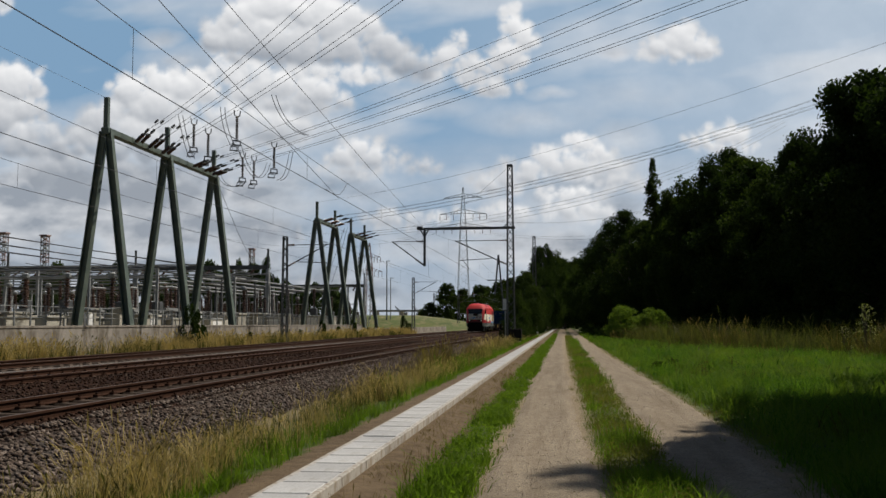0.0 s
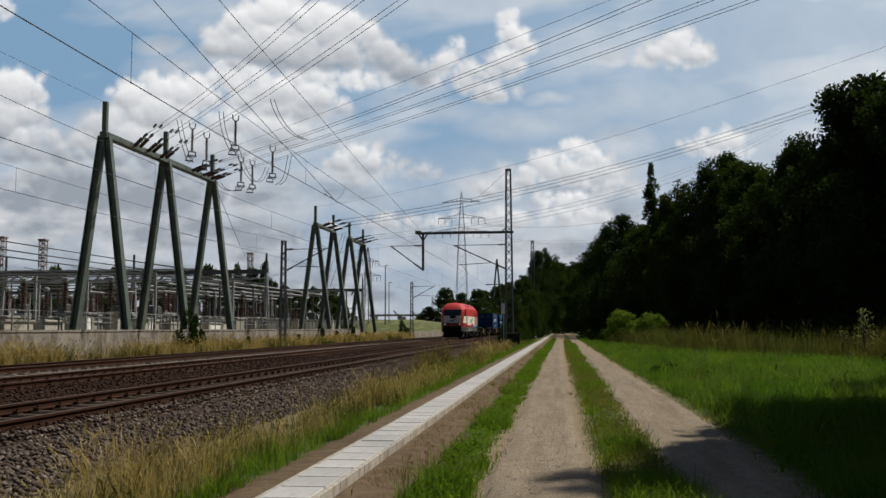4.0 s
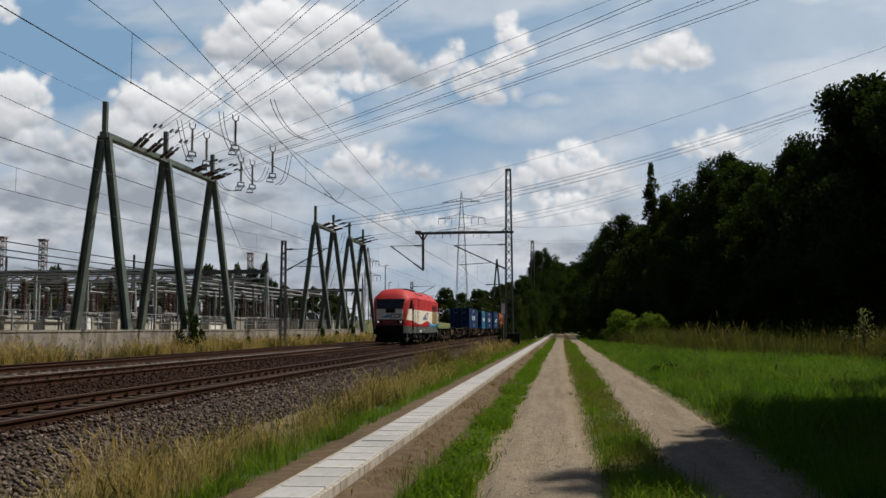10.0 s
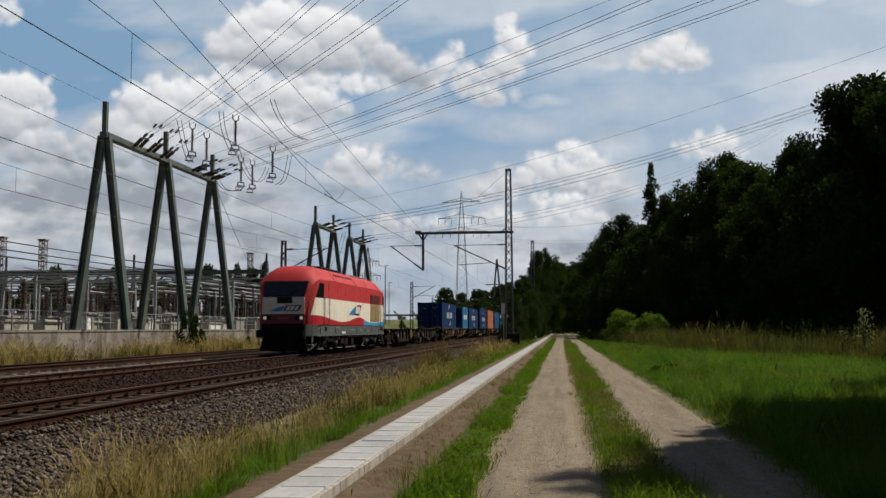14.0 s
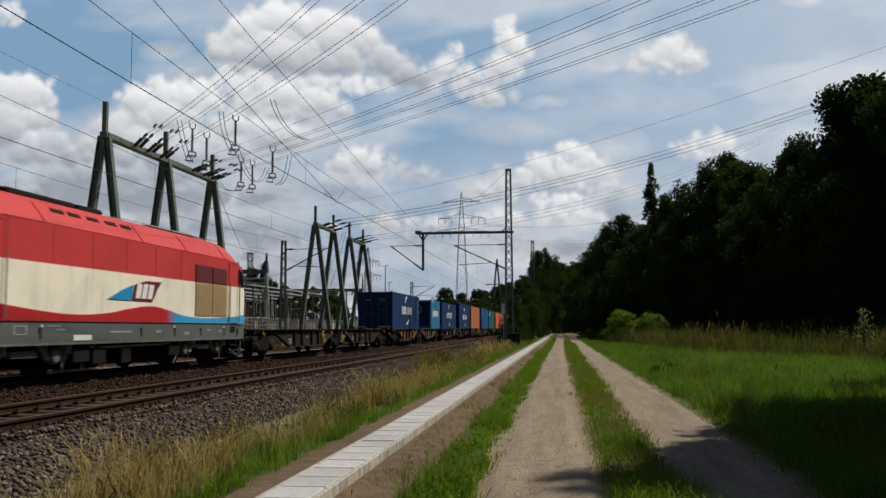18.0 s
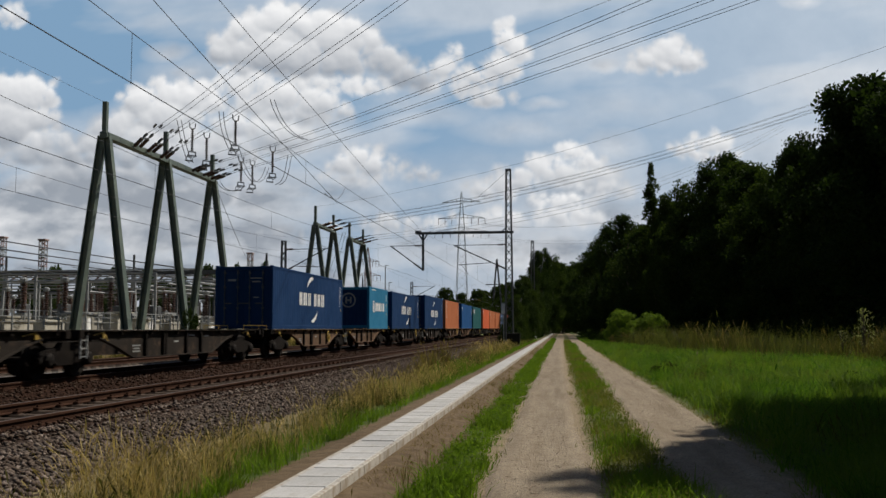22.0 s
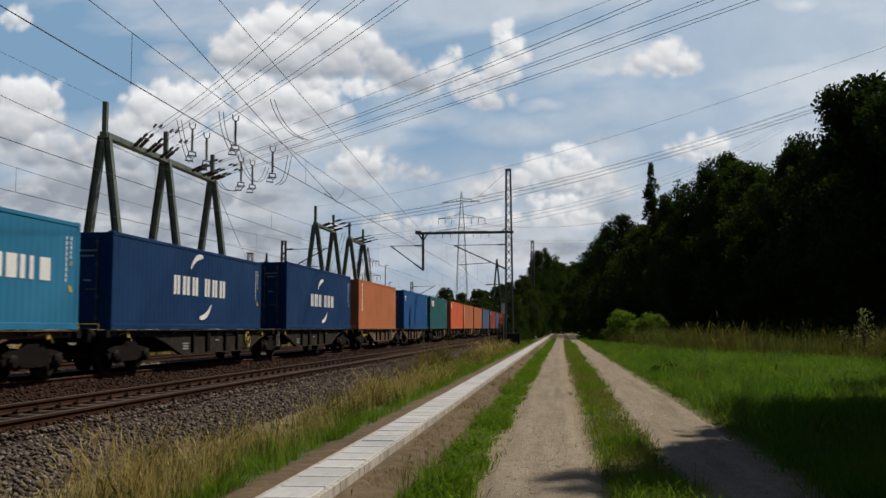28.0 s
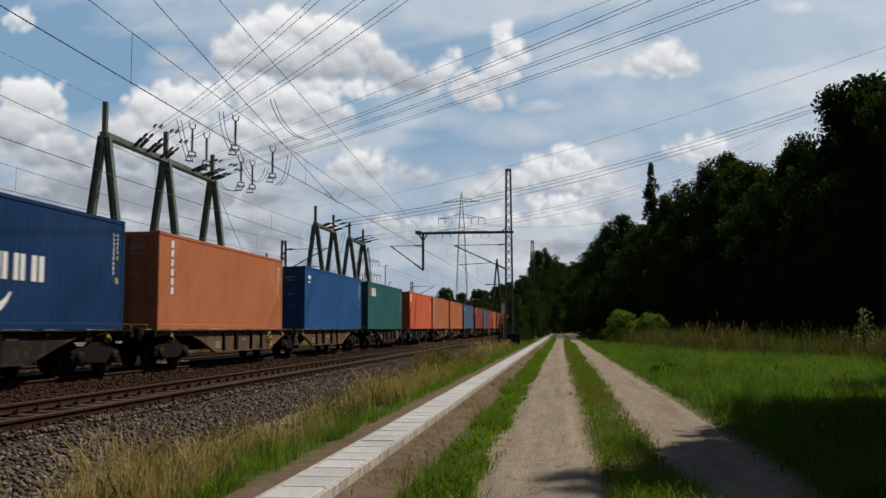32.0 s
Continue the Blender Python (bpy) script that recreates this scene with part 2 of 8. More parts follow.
    def prism(self, poly, place):
        """Closed outline of 2D points; place(a, b, side) gives the 3D point for side 0 and 1."""
        n = len(poly)
        pts = [place(a, b, 0) for a, b in poly] + [place(a, b, 1) for a, b in poly]
        return self.add(pts, [tuple(range(n - 1, -1, -1)), tuple(range(n, 2 * n))] + [(i, (i + 1) % n, n + (i + 1) % n, n + i) for i in range(n)])

    def mesh(self, name, smooth=False):
        me = bpy.data.meshes.new(name)
        me.from_pydata(self.v, [], self.f)
        bm = bmesh.new()
        bm.from_mesh(me)
        bmesh.ops.recalc_face_normals(bm, faces=bm.faces)
        bm.to_mesh(me)
        bm.free()
        if smooth:
            me.polygons.foreach_set("use_smooth", [True] * len(me.polygons))
        return me


def array_mesh(name, co, tris):
    """A triangle mesh from arrays."""
    me = bpy.data.meshes.new(name)
    co, tris = np.asarray(co, dtype=np.float32), np.asarray(tris, dtype=np.int32)
    me.vertices.add(len(co))
    me.vertices.foreach_set("co", co.ravel())
    me.loops.add(tris.size)
    me.loops.foreach_set("vertex_index", tris.ravel())
    me.polygons.add(len(tris))
    me.polygons.foreach_set("loop_start", np.arange(0, tris.size, 3, dtype=np.int32))
    me.update()
    me.validate()
    return me


def part(name, shape, material, parent, label="", at=None, smooth=False):
    me = shape if isinstance(shape, bpy.types.Mesh) else shape.mesh(name, smooth)
    ob = new(name, me)
    if material and not me.materials:
        me.materials.append(material)
    ob.parent = parent
    if at is not None:
        ob.matrix_basis = at
    return tagged(ob, label)


def thing(name, label, category, group="", kind="", at=None):
    ob = new(name)
    ob.empty_display_size = 0.3
    if at is not None:
        ob.matrix_basis = at
    return tagged(ob, label, category, group, kind)


def solid(name, shape, material, label, category, group="", kind="", at=None, smooth=False):
    return tagged(part(name, shape, material, None, "", at, smooth), label, category, group, kind)

# ---------------------------------------------------------------- sky clouds
HEADING = radians(7.18)


def value_noise(x, y, seed):
    """Smooth random field on a grid of unit cells."""
    rng = np.random.RandomState(seed)
    tab = rng.rand(256, 256)
    xi, yi = np.floor(x).astype(int), np.floor(y).astype(int)
    fx, fy = x - xi, y - yi
    fx, fy = fx * fx * (3 - 2 * fx), fy * fy * (3 - 2 * fy)
    g = lambda i, j: tab[i % 256, j % 256]
    return (g(xi, yi) * (1 - fx) + g(xi + 1, yi) * fx) * (1 - fy) + (g(xi, yi + 1) * (1 - fx) + g(xi + 1, yi + 1) * fx) * fy


def fractal(x, y, scale, octaves, seed, gain=0.5):
    out, amp, tot = np.zeros_like(x), 1.0, 0.0
    for k in range(octaves):
        out += amp * value_noise(x / scale * 2 ** k + 31.7 * k, y / scale * 2 ** k + 11.3 * k, seed + k)
        tot += amp
        amp *= gain
    return out / tot


def ladder(*spans):
    """Grid lines from (start, end, step) spans."""
    out = []
    for a, b, s in spans:
        out += list(np.arange(a, b, s))
    return out + [spans[-1][1]]


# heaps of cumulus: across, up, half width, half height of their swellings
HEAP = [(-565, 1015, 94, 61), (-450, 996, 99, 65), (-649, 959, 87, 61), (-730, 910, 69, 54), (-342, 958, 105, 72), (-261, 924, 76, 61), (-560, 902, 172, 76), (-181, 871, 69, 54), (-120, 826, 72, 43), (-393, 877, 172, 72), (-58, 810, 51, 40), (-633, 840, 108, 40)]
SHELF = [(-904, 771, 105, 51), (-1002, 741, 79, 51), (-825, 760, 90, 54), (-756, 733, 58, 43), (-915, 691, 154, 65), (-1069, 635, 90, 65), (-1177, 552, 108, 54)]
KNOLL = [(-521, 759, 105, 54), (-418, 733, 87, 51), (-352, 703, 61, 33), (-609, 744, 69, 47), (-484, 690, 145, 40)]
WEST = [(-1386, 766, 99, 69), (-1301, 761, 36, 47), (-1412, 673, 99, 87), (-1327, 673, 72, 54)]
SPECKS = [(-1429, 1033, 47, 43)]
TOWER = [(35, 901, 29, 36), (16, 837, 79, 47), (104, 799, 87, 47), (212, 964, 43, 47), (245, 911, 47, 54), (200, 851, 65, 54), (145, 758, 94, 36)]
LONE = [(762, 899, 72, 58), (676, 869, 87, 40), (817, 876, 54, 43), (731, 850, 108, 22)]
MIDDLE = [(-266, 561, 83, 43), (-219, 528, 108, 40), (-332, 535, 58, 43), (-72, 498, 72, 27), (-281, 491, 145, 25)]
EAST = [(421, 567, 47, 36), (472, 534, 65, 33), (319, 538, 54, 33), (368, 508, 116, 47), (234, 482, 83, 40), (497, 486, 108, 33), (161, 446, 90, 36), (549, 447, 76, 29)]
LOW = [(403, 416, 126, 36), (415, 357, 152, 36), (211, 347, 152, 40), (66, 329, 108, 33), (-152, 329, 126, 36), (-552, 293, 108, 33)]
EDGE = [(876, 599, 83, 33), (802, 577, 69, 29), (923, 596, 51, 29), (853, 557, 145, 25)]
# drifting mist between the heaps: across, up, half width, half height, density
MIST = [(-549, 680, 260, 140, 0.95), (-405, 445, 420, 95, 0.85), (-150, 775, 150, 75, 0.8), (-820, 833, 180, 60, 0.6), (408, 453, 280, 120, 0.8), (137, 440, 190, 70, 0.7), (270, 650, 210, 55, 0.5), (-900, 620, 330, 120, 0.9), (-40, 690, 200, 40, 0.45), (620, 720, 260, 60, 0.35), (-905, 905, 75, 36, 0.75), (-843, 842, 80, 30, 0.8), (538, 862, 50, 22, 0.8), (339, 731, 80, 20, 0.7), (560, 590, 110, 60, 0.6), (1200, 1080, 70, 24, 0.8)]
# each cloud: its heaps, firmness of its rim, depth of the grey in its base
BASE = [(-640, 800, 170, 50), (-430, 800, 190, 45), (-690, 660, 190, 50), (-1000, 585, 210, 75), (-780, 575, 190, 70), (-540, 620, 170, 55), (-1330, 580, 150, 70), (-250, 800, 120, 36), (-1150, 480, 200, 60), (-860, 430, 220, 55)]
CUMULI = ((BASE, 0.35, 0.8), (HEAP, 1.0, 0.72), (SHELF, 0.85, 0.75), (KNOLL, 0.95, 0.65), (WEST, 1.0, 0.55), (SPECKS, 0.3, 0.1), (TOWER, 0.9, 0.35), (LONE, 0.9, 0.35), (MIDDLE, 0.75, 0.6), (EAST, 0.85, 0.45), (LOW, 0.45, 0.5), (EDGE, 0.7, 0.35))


def soften(f, k):
    for _ in range(k):
        g = np.pad(f, 1, mode="edge")
        f = (g[:-2, 1:-1] + g[2:, 1:-1] + g[1:-1, :-2] + g[1:-1, 2:] + 2 * f) / 6
    return f


def clouds():
    ax = np.array([-3200, -2700, -2300, -2000, -1800] + ladder((-1660, 1660, 5.0)) + [1800, 2000, 2300, 2700, 3200], dtype=float)
    bx = np.array(ladder((-20, 1160, 5.0)) + [1200, 1260, 1340, 1450], dtype=float)
    na, nb = len(ax), len(bx)
    a, b = np.meshgrid(ax, bx, indexing="ij")
    wa = a + 34 * (fractal(a, b, 90, 5, 5) - 0.5)
    wb = b + 34 * (fractal(a, b, 90, 5, 9) - 0.5)
    field, relief, low = np.full_like(a, -1.2), np.zeros_like(a), np.zeros_like(a)
    rng = np.random.RandomState(77)
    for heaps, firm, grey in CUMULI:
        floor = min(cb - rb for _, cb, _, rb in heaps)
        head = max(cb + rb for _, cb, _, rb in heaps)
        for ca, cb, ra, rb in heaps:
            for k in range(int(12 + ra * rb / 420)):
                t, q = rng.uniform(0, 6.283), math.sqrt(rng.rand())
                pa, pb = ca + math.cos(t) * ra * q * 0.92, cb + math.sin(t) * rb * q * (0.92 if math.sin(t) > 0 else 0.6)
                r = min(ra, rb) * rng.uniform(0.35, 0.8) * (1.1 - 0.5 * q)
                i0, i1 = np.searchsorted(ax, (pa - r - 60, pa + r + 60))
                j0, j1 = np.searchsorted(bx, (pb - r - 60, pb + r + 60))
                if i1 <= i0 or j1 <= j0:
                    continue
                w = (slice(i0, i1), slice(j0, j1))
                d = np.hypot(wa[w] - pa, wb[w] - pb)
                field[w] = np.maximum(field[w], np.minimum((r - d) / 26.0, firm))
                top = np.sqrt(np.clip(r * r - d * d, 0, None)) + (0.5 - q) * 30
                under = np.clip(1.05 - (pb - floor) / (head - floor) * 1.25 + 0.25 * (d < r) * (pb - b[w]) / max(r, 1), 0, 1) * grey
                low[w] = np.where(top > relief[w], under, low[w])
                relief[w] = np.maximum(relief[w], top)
    bumps = soften(relief + 10 * (fractal(a, b, 60, 4, 33) - 0.5) * (relief > 0), 4)
    ga, gb = np.gradient(bumps, ax, bx)
    shade = soften(low, 12)
    lit = 0.84 - 0.05 * np.clip(ga, -1.2, 1.2) - 0.16 * np.clip(gb, -1.0, 1.0) - 0.75 * shade - 0.05 * np.clip((-a - 300) / 900, 0, 1)
    lit -= 0.32 * np.clip((540 - b) / 260, 0, 1) * np.clip((-a - 50) / 500, 0, 1)
    blur = np.clip(shade * 1.8, 0, 1)
    n = fractal(a, b, 75, 6, 21, 0.58)
    far = fractal(a, b * 2.6, 330, 6, 40, 0.55)
    band = np.clip((640 - b) / 380, 0, 1) * np.clip(far * 3.0 - 1.15, 0, 1)
    side = np.clip((-a - 250) / 350, 0, 1) * np.clip((720 - b) / 140, 0, 1) * np.clip(far * 3.2 - 0.5, 0, 1)
    mist = np.zeros_like(a)
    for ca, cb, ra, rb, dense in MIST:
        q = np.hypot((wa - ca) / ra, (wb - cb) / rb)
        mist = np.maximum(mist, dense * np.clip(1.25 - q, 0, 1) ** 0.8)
    mist *= np.clip(0.25 + 1.6 * (fractal(a + b * 0.6, b * 1.7 - a * 0.3, 170, 6, 71, 0.56) - 0.12), 0, 1)
    sheet_cover = np.clip(np.maximum(np.maximum(band, side), mist), 0, 1) * 0.95
    veil = np.clip((fractal(a * 0.6 + b * 0.9, b * 2.2 - a * 0.5, 380, 5, 60) - 0.44) * 1.9, 0, 0.5)
    haze = np.clip(1 - b / 620, 0, 1) ** 1.4 * 0.8 + 0.4 * np.clip((a + 300) / 1500, 0, 1)
    thin = 1 - (1 - sheet_cover) * (1 - veil) * (1 - np.clip(haze, 0, 0.9))
    grey = 0.58 + 0.5 * (fractal(a + 60, b * 2.6 + 110, 330, 6, 40, 0.55) - far) * 3 + 0.3 * (n - 0.5)
    grey = grey - 0.26 * np.clip((540 - b) / 260, 0, 1) * np.clip((-a - 200) / 500, 0, 1)
    calm = 0.46 + 0.3 * np.clip((b - 260) / 420, 0, 1) - 0.06 * np.clip((-a - 200) / 900, 0, 1) + 0.08 * np.clip(a / 900, 0, 1)
    dim = sheet_cover * grey + (1 - sheet_cover) * calm
    edge = np.clip((3100 - np.abs(a)) / 1300, 0, 1) * np.clip((1430 - b) / 200, 0, 1)
    co = np.stack([a.ravel(), np.full(a.size, 3000.0), b.ravel()], 1)
    i = np.arange(na * nb).reshape(na, nb)
    q = np.stack([i[:-1, :-1], i[1:, :-1], i[1:, 1:], i[:-1, 1:]], -1).reshape(-1, 4)
    me = array_mesh("clouds", co, np.concatenate([q[:, [0, 1, 2]], q[:, [0, 2, 3]]]))
    m, nt, p = shader("sunlit_cloud")
    at = {}
    for key, val in (("heap", field), ("lit", lit), ("thin", thin), ("dim", dim), ("edge", edge), ("blur", blur)):
        me.attributes.new(key, "FLOAT", "POINT").data.foreach_set("value", val.ravel().astype(np.float32))
        at[key] = nt.nodes.new("ShaderNodeAttribute")
        at[key].attribute_name = key
        at[key] = at[key].outputs["Fac"]
    tc = nt.nodes.new("ShaderNodeTexCoord").outputs["Object"]
    shifted = nt.nodes.new("ShaderNodeMapping")
    shifted.inputs["Location"].default_value = (7.0, 0, 12.0)
    nt.links.new(tc, shifted.inputs["Vector"])
    puff, puff_up = noise_at(nt, tc, 0.016, 7.0, 0.52), noise_at(nt, shifted.outputs["Vector"], 0.016, 7.0, 0.52)
    wisp = noise_at(nt, tc, 0.007, 7.0, 0.6)
    cover = calc(nt, "ADD", at["heap"], calc(nt, "MULTIPLY", calc(nt, "SUBTRACT", puff, 0.5), 2.0))
    cover = calc(nt, "ADD", cover, calc(nt, "MULTIPLY", calc(nt, "SUBTRACT", wisp, 0.5), 0.8))
    crisp, loose = spread(nt, cover, -0.58, 0.52), spread(nt, cover, -1.1, 1.0)
    cover = calc(nt, "ADD", calc(nt, "MULTIPLY", crisp, calc(nt, "SUBTRACT", 1.0, at["blur"])), calc(nt, "MULTIPLY", loose, at["blur"]))
    cover = calc(nt, "MULTIPLY", calc(nt, "MULTIPLY", cover, cover), calc(nt, "SUBTRACT", 3.0, calc(nt, "MULTIPLY", cover, 2.0)))
    billow = calc(nt, "MULTIPLY", calc(nt, "SUBTRACT", puff, puff_up), 0.3)
    bright = calc(nt, "ADD", at["lit"], billow)
    haze_shade = calc(nt, "ADD", at["dim"], calc(nt, "MULTIPLY", calc(nt, "SUBTRACT", wisp, 0.5), 0.5))
    tone = lambda v: blend(nt, spread(nt, v, 0.22, 1.0), (0.312, 0.345, 0.395), (0.9, 0.903, 0.91))
    sky_blue = blend(nt, at["thin"], (0.212, 0.355, 0.525), tone(haze_shade))
    em, tr, mx = nt.nodes.new("ShaderNodeEmission"), nt.nodes.new("ShaderNodeBsdfTransparent"), nt.nodes.new("ShaderNodeMixShader")
    nt.links.new(blend(nt, cover, sky_blue, tone(bright)), em.inputs["Color"])
    nt.links.new(at["edge"], mx.inputs[0])
    nt.links.new(tr.outputs[0], mx.inputs[1])
    nt.links.new(em.outputs[0], mx.inputs[2])
    nt.links.new(mx.outputs[0], nt.nodes["Material Output"].inputs["Surface"])
    me.polygons.foreach_set("use_smooth", [True] * len(me.polygons))
    return solid("cloud_backdrop", me, m, "broken white and grey cumulus clouds drifting in the sky", "clouds", kind="structure")


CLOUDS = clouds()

# ---------------------------------------------------------------- ground
TRACKS = (-7.88, -12.80, -17.55)
RAIL_Z = 0.33


def ground_height(x, y):
    """Flat verge beside the line, gentle unevenness in the meadow."""
    n = noise.noise(Vector((x * 0.35, y * 0.35, 0.0))) * 0.02 + noise.noise(Vector((x * 0.06, y * 0.06, 4.0))) * 0.05
    side = min(max((x - 2.4) / 3.0, 0), 1)
    h = n * (0.25 + 1.2 * side) - 0.012
    if -3.4 < x < -1.2:
        h += 0.115 * min(1, max(0, (-1.2 - x) / 0.55)) * min(1, max(0, (x + 3.4) / 0.7))
    return h


def sheet(xs, ys, height):
    s = Shape()
    s.v = [(x, y, height(x, y)) for x in xs for y in ys]
    n = len(ys)
    s.f = [(i * n + j, (i + 1) * n + j, (i + 1) * n + j + 1, i * n + j + 1) for i in range(len(xs) - 1) for j in range(n - 1)]
    return s


def ground_material():
    m, nt, p = shader("verge_and_meadow_soil")
    tc = nt.nodes.new("ShaderNodeTexCoord").outputs["Object"]
    sep = nt.nodes.new("ShaderNodeSeparateXYZ")
    nt.links.new(tc, sep.inputs[0])
    ragged = calc(nt, "ADD", sep.outputs["X"], calc(nt, "MULTIPLY", calc(nt, "SUBTRACT", noise_at(nt, tc, 1.8, 5.0), 0.5), 0.9))
    turf = blend(nt, spread(nt, noise_at(nt, tc, 0.4, 5.0), 0.35, 0.65), (0.045, 0.085, 0.012), (0.07, 0.105, 0.02))
    turf = blend(nt, spread(nt, noise_at(nt, tc, 30.0, 3.0), 0.3, 0.7), turf, (0.08, 0.11, 0.028))
    soil = blend(nt, spread(nt, noise_at(nt, tc, 6.0, 6.0, 0.65), 0.3, 0.7), (0.1, 0.07, 0.042), (0.19, 0.138, 0.085))
    strip = calc(nt, "MULTIPLY", spread(nt, ragged, -3.05, -2.85), spread(nt, ragged, -1.15, -1.35))
    dry = blend(nt, spread(nt, noise_at(nt, tc, 9.0, 4.0), 0.3, 0.7), (0.15, 0.125, 0.06), (0.25, 0.2, 0.11))
    col = blend(nt, spread(nt, ragged, -3.4, -4.2), turf, dry)
    col = blend(nt, strip, col, soil)
    mid = calc(nt, "MULTIPLY", spread(nt, ragged, -0.6, -0.4), spread(nt, ragged, 1.9, 1.7))
    worn = blend(nt, spread(nt, noise_at(nt, tc, 3.0, 5.0), 0.35, 0.65), (0.125, 0.115, 0.05), (0.07, 0.09, 0.025))
    col = blend(nt, mid, col, worn)
    rag2 = calc(nt, "ADD", sep.outputs["X"], calc(nt, "MULTIPLY", calc(nt, "SUBTRACT", noise_at(nt, tc, 4.5, 6.0, 0.7), 0.5), 0.8))
    west = calc(nt, "MULTIPLY", spread(nt, rag2, -1.05, -0.85), spread(nt, rag2, 0.5, 0.25))
    east = calc(nt, "MULTIPLY", spread(nt, rag2, 0.95, 1.15), spread(nt, rag2, 2.5, 2.2))
    gravel = blend(nt, spread(nt, noise_at(nt, tc, 40.0, 4.0), 0.3, 0.7), (0.2, 0.155, 0.1), (0.335, 0.27, 0.18))
    col = blend(nt, calc(nt, "MAXIMUM", west, east), col, gravel)
    nt.links.new(col, p.inputs["Base Color"])
    p.inputs["Roughness"].default_value = 0.95
    p.inputs["Specular IOR Level"].default_value = 0.15
    b = nt.nodes.new("ShaderNodeBump")
    b.inputs["Strength"].default_value, b.inputs["Distance"].default_value = 0.7, 0.04
    nt.links.new(noise_at(nt, tc, 22.0, 6.0, 0.65), b.inputs["Height"])
    nt.links.new(b.outputs[0], p.inputs["Normal"])
    return m


gx = [-3500, -1500, -600, -250, -120, -60, -30] + ladder((-24, -5, 2.0), (-5, 6, 0.25), (6, 16, 0.8)) + [22, 40, 80, 180, 500, 1500, 3500]
gy = [-1500, -400, -100, -30, -8] + ladder((0, 40, 0.5), (40, 120, 2.0), (120, 300, 10.0)) + [400, 700, 1400, 3500]
solid("ground", sheet(gx, gy, ground_height), ground_material(), "grassy verge and meadow with bare brown soil beside the cable trough", "ground", kind="structure", smooth=True)


def gravel_material():
    m, nt, p = shader("pale_gravel_track")
    tc = nt.nodes.new("ShaderNodeTexCoord").outputs["Object"]
    mp = nt.nodes.new("ShaderNodeMapping")
    mp.inputs["Scale"].default_value = (1, 0.25, 1)
    nt.links.new(tc, mp.inputs["Vector"])
    lanes = nt.nodes.new("ShaderNodeMapping")
    lanes.inputs["Scale"].default_value = (1, 0.06, 1)
    nt.links.new(tc, lanes.inputs["Vector"])
    v = nt.nodes.new("ShaderNodeTexVoronoi")
    v.inputs["Scale"].default_value = 48.0
    nt.links.new(tc, v.inputs["Vector"])
    col = blend(nt, spread(nt, noise_at(nt, mp.outputs["Vector"], 2.2, 5.0), 0.3, 0.7), (0.29, 0.228, 0.156), (0.42, 0.34, 0.234))
    col = blend(nt, spread(nt, v.outputs["Distance"], 0.1, 0.7, 0.0, 0.8), blend(nt, 1.0, col, (1.2, 1.2, 1.18), "MULTIPLY"), (0.17, 0.14, 0.115))
    col = blend(nt, spread(nt, noise_at(nt, tc, 70.0, 3.0), 0.35, 0.75, 0.0, 0.5), col, (0.41, 0.355, 0.265))
    col = blend(nt, spread(nt, noise_at(nt, tc, 5.0, 8.0, 0.75), 0.45, 0.7, 0.0, 0.6), col, (0.145, 0.112, 0.074))
    col = blend(nt, spread(nt, noise_at(nt, mp.outputs["Vector"], 0.9, 3.0), 0.5, 0.72, 0.0, 0.5), col, (0.17, 0.13, 0.085))
    col = blend(nt, spread(nt, noise_at(nt, tc, 24.0, 4.0, 0.8), 0.55, 0.64, 0.0, 0.75), col, (0.12, 0.092, 0.066))
    col = blend(nt, spread(nt, noise_at(nt, lanes.outputs["Vector"], 5.0, 4.0, 0.6), 0.45, 0.68, 0.0, 0.55), col, (0.17, 0.128, 0.085))
    nt.links.new(col, p.inputs["Base Color"])
    p.inputs["Roughness"].default_value = 0.93
    p.inputs["Specular IOR Level"].default_value = 0.2
    b = nt.nodes.new("ShaderNodeBump")
    b.inputs["Strength"].default_value, b.inputs["Distance"].default_value = 0.6, 0.02
    nt.links.new(calc(nt, "ADD", v.outputs["Distance"], noise_at(nt, tc, 15.0, 6.0, 0.7)), b.inputs["Height"])
    nt.links.new(b.outputs[0], p.inputs["Normal"])
    return m


GRAVEL = gravel_material()


def bend(y):
    """Sideways swing of the track at its far end."""
    return max(0.0, (y - 150) / 100) ** 2 * 6.0


def rut(name, left, right, seed):
    """One wheel rut between two edge lines given as (along, across) steps."""
    s = Shape()
    ys = ladder((-60, 0.5, 1.5), (0.5, 40, 0.25), (40, 120, 1.0), (120, 262, 4.0))
    cols = 9
    for y in ys:
        w = [noise.noise(Vector((y * f, seed, 0))) * a for f, a in ((0.25, 0.1), (1.1, 0.1), (3.1, 0.08))]
        w2 = [noise.noise(Vector((y * f, seed + 9, 0))) * a for f, a in ((0.25, 0.1), (1.1, 0.1), (3.1, 0.08))]
        a = float(np.interp(y, *zip(*left))) + sum(w) + bend(y)
        b = float(np.interp(y, *zip(*right))) + sum(w2) + bend(y)
        for k in range(cols):
            u = k / (cols - 1)
            x = a + (b - a) * u
            edge = min(u, 1 - u)
            s.v.append((x, y, ground_height(x, y) + (0.045 if edge > 0 else -0.03) - 0.03 * math.sin(math.pi * u) + noise.noise(Vector((x * 4, y * 4, seed))) * 0.006))
    s.f = [(j * cols + k, j * cols + k + 1, (j + 1) * cols + k + 1, (j + 1) * cols + k) for j in range(len(ys) - 1) for k in range(cols - 1)]
    solid(name, s, GRAVEL, "wheel rut of a pale gravel farm track", "road", kind="structure", smooth=True)


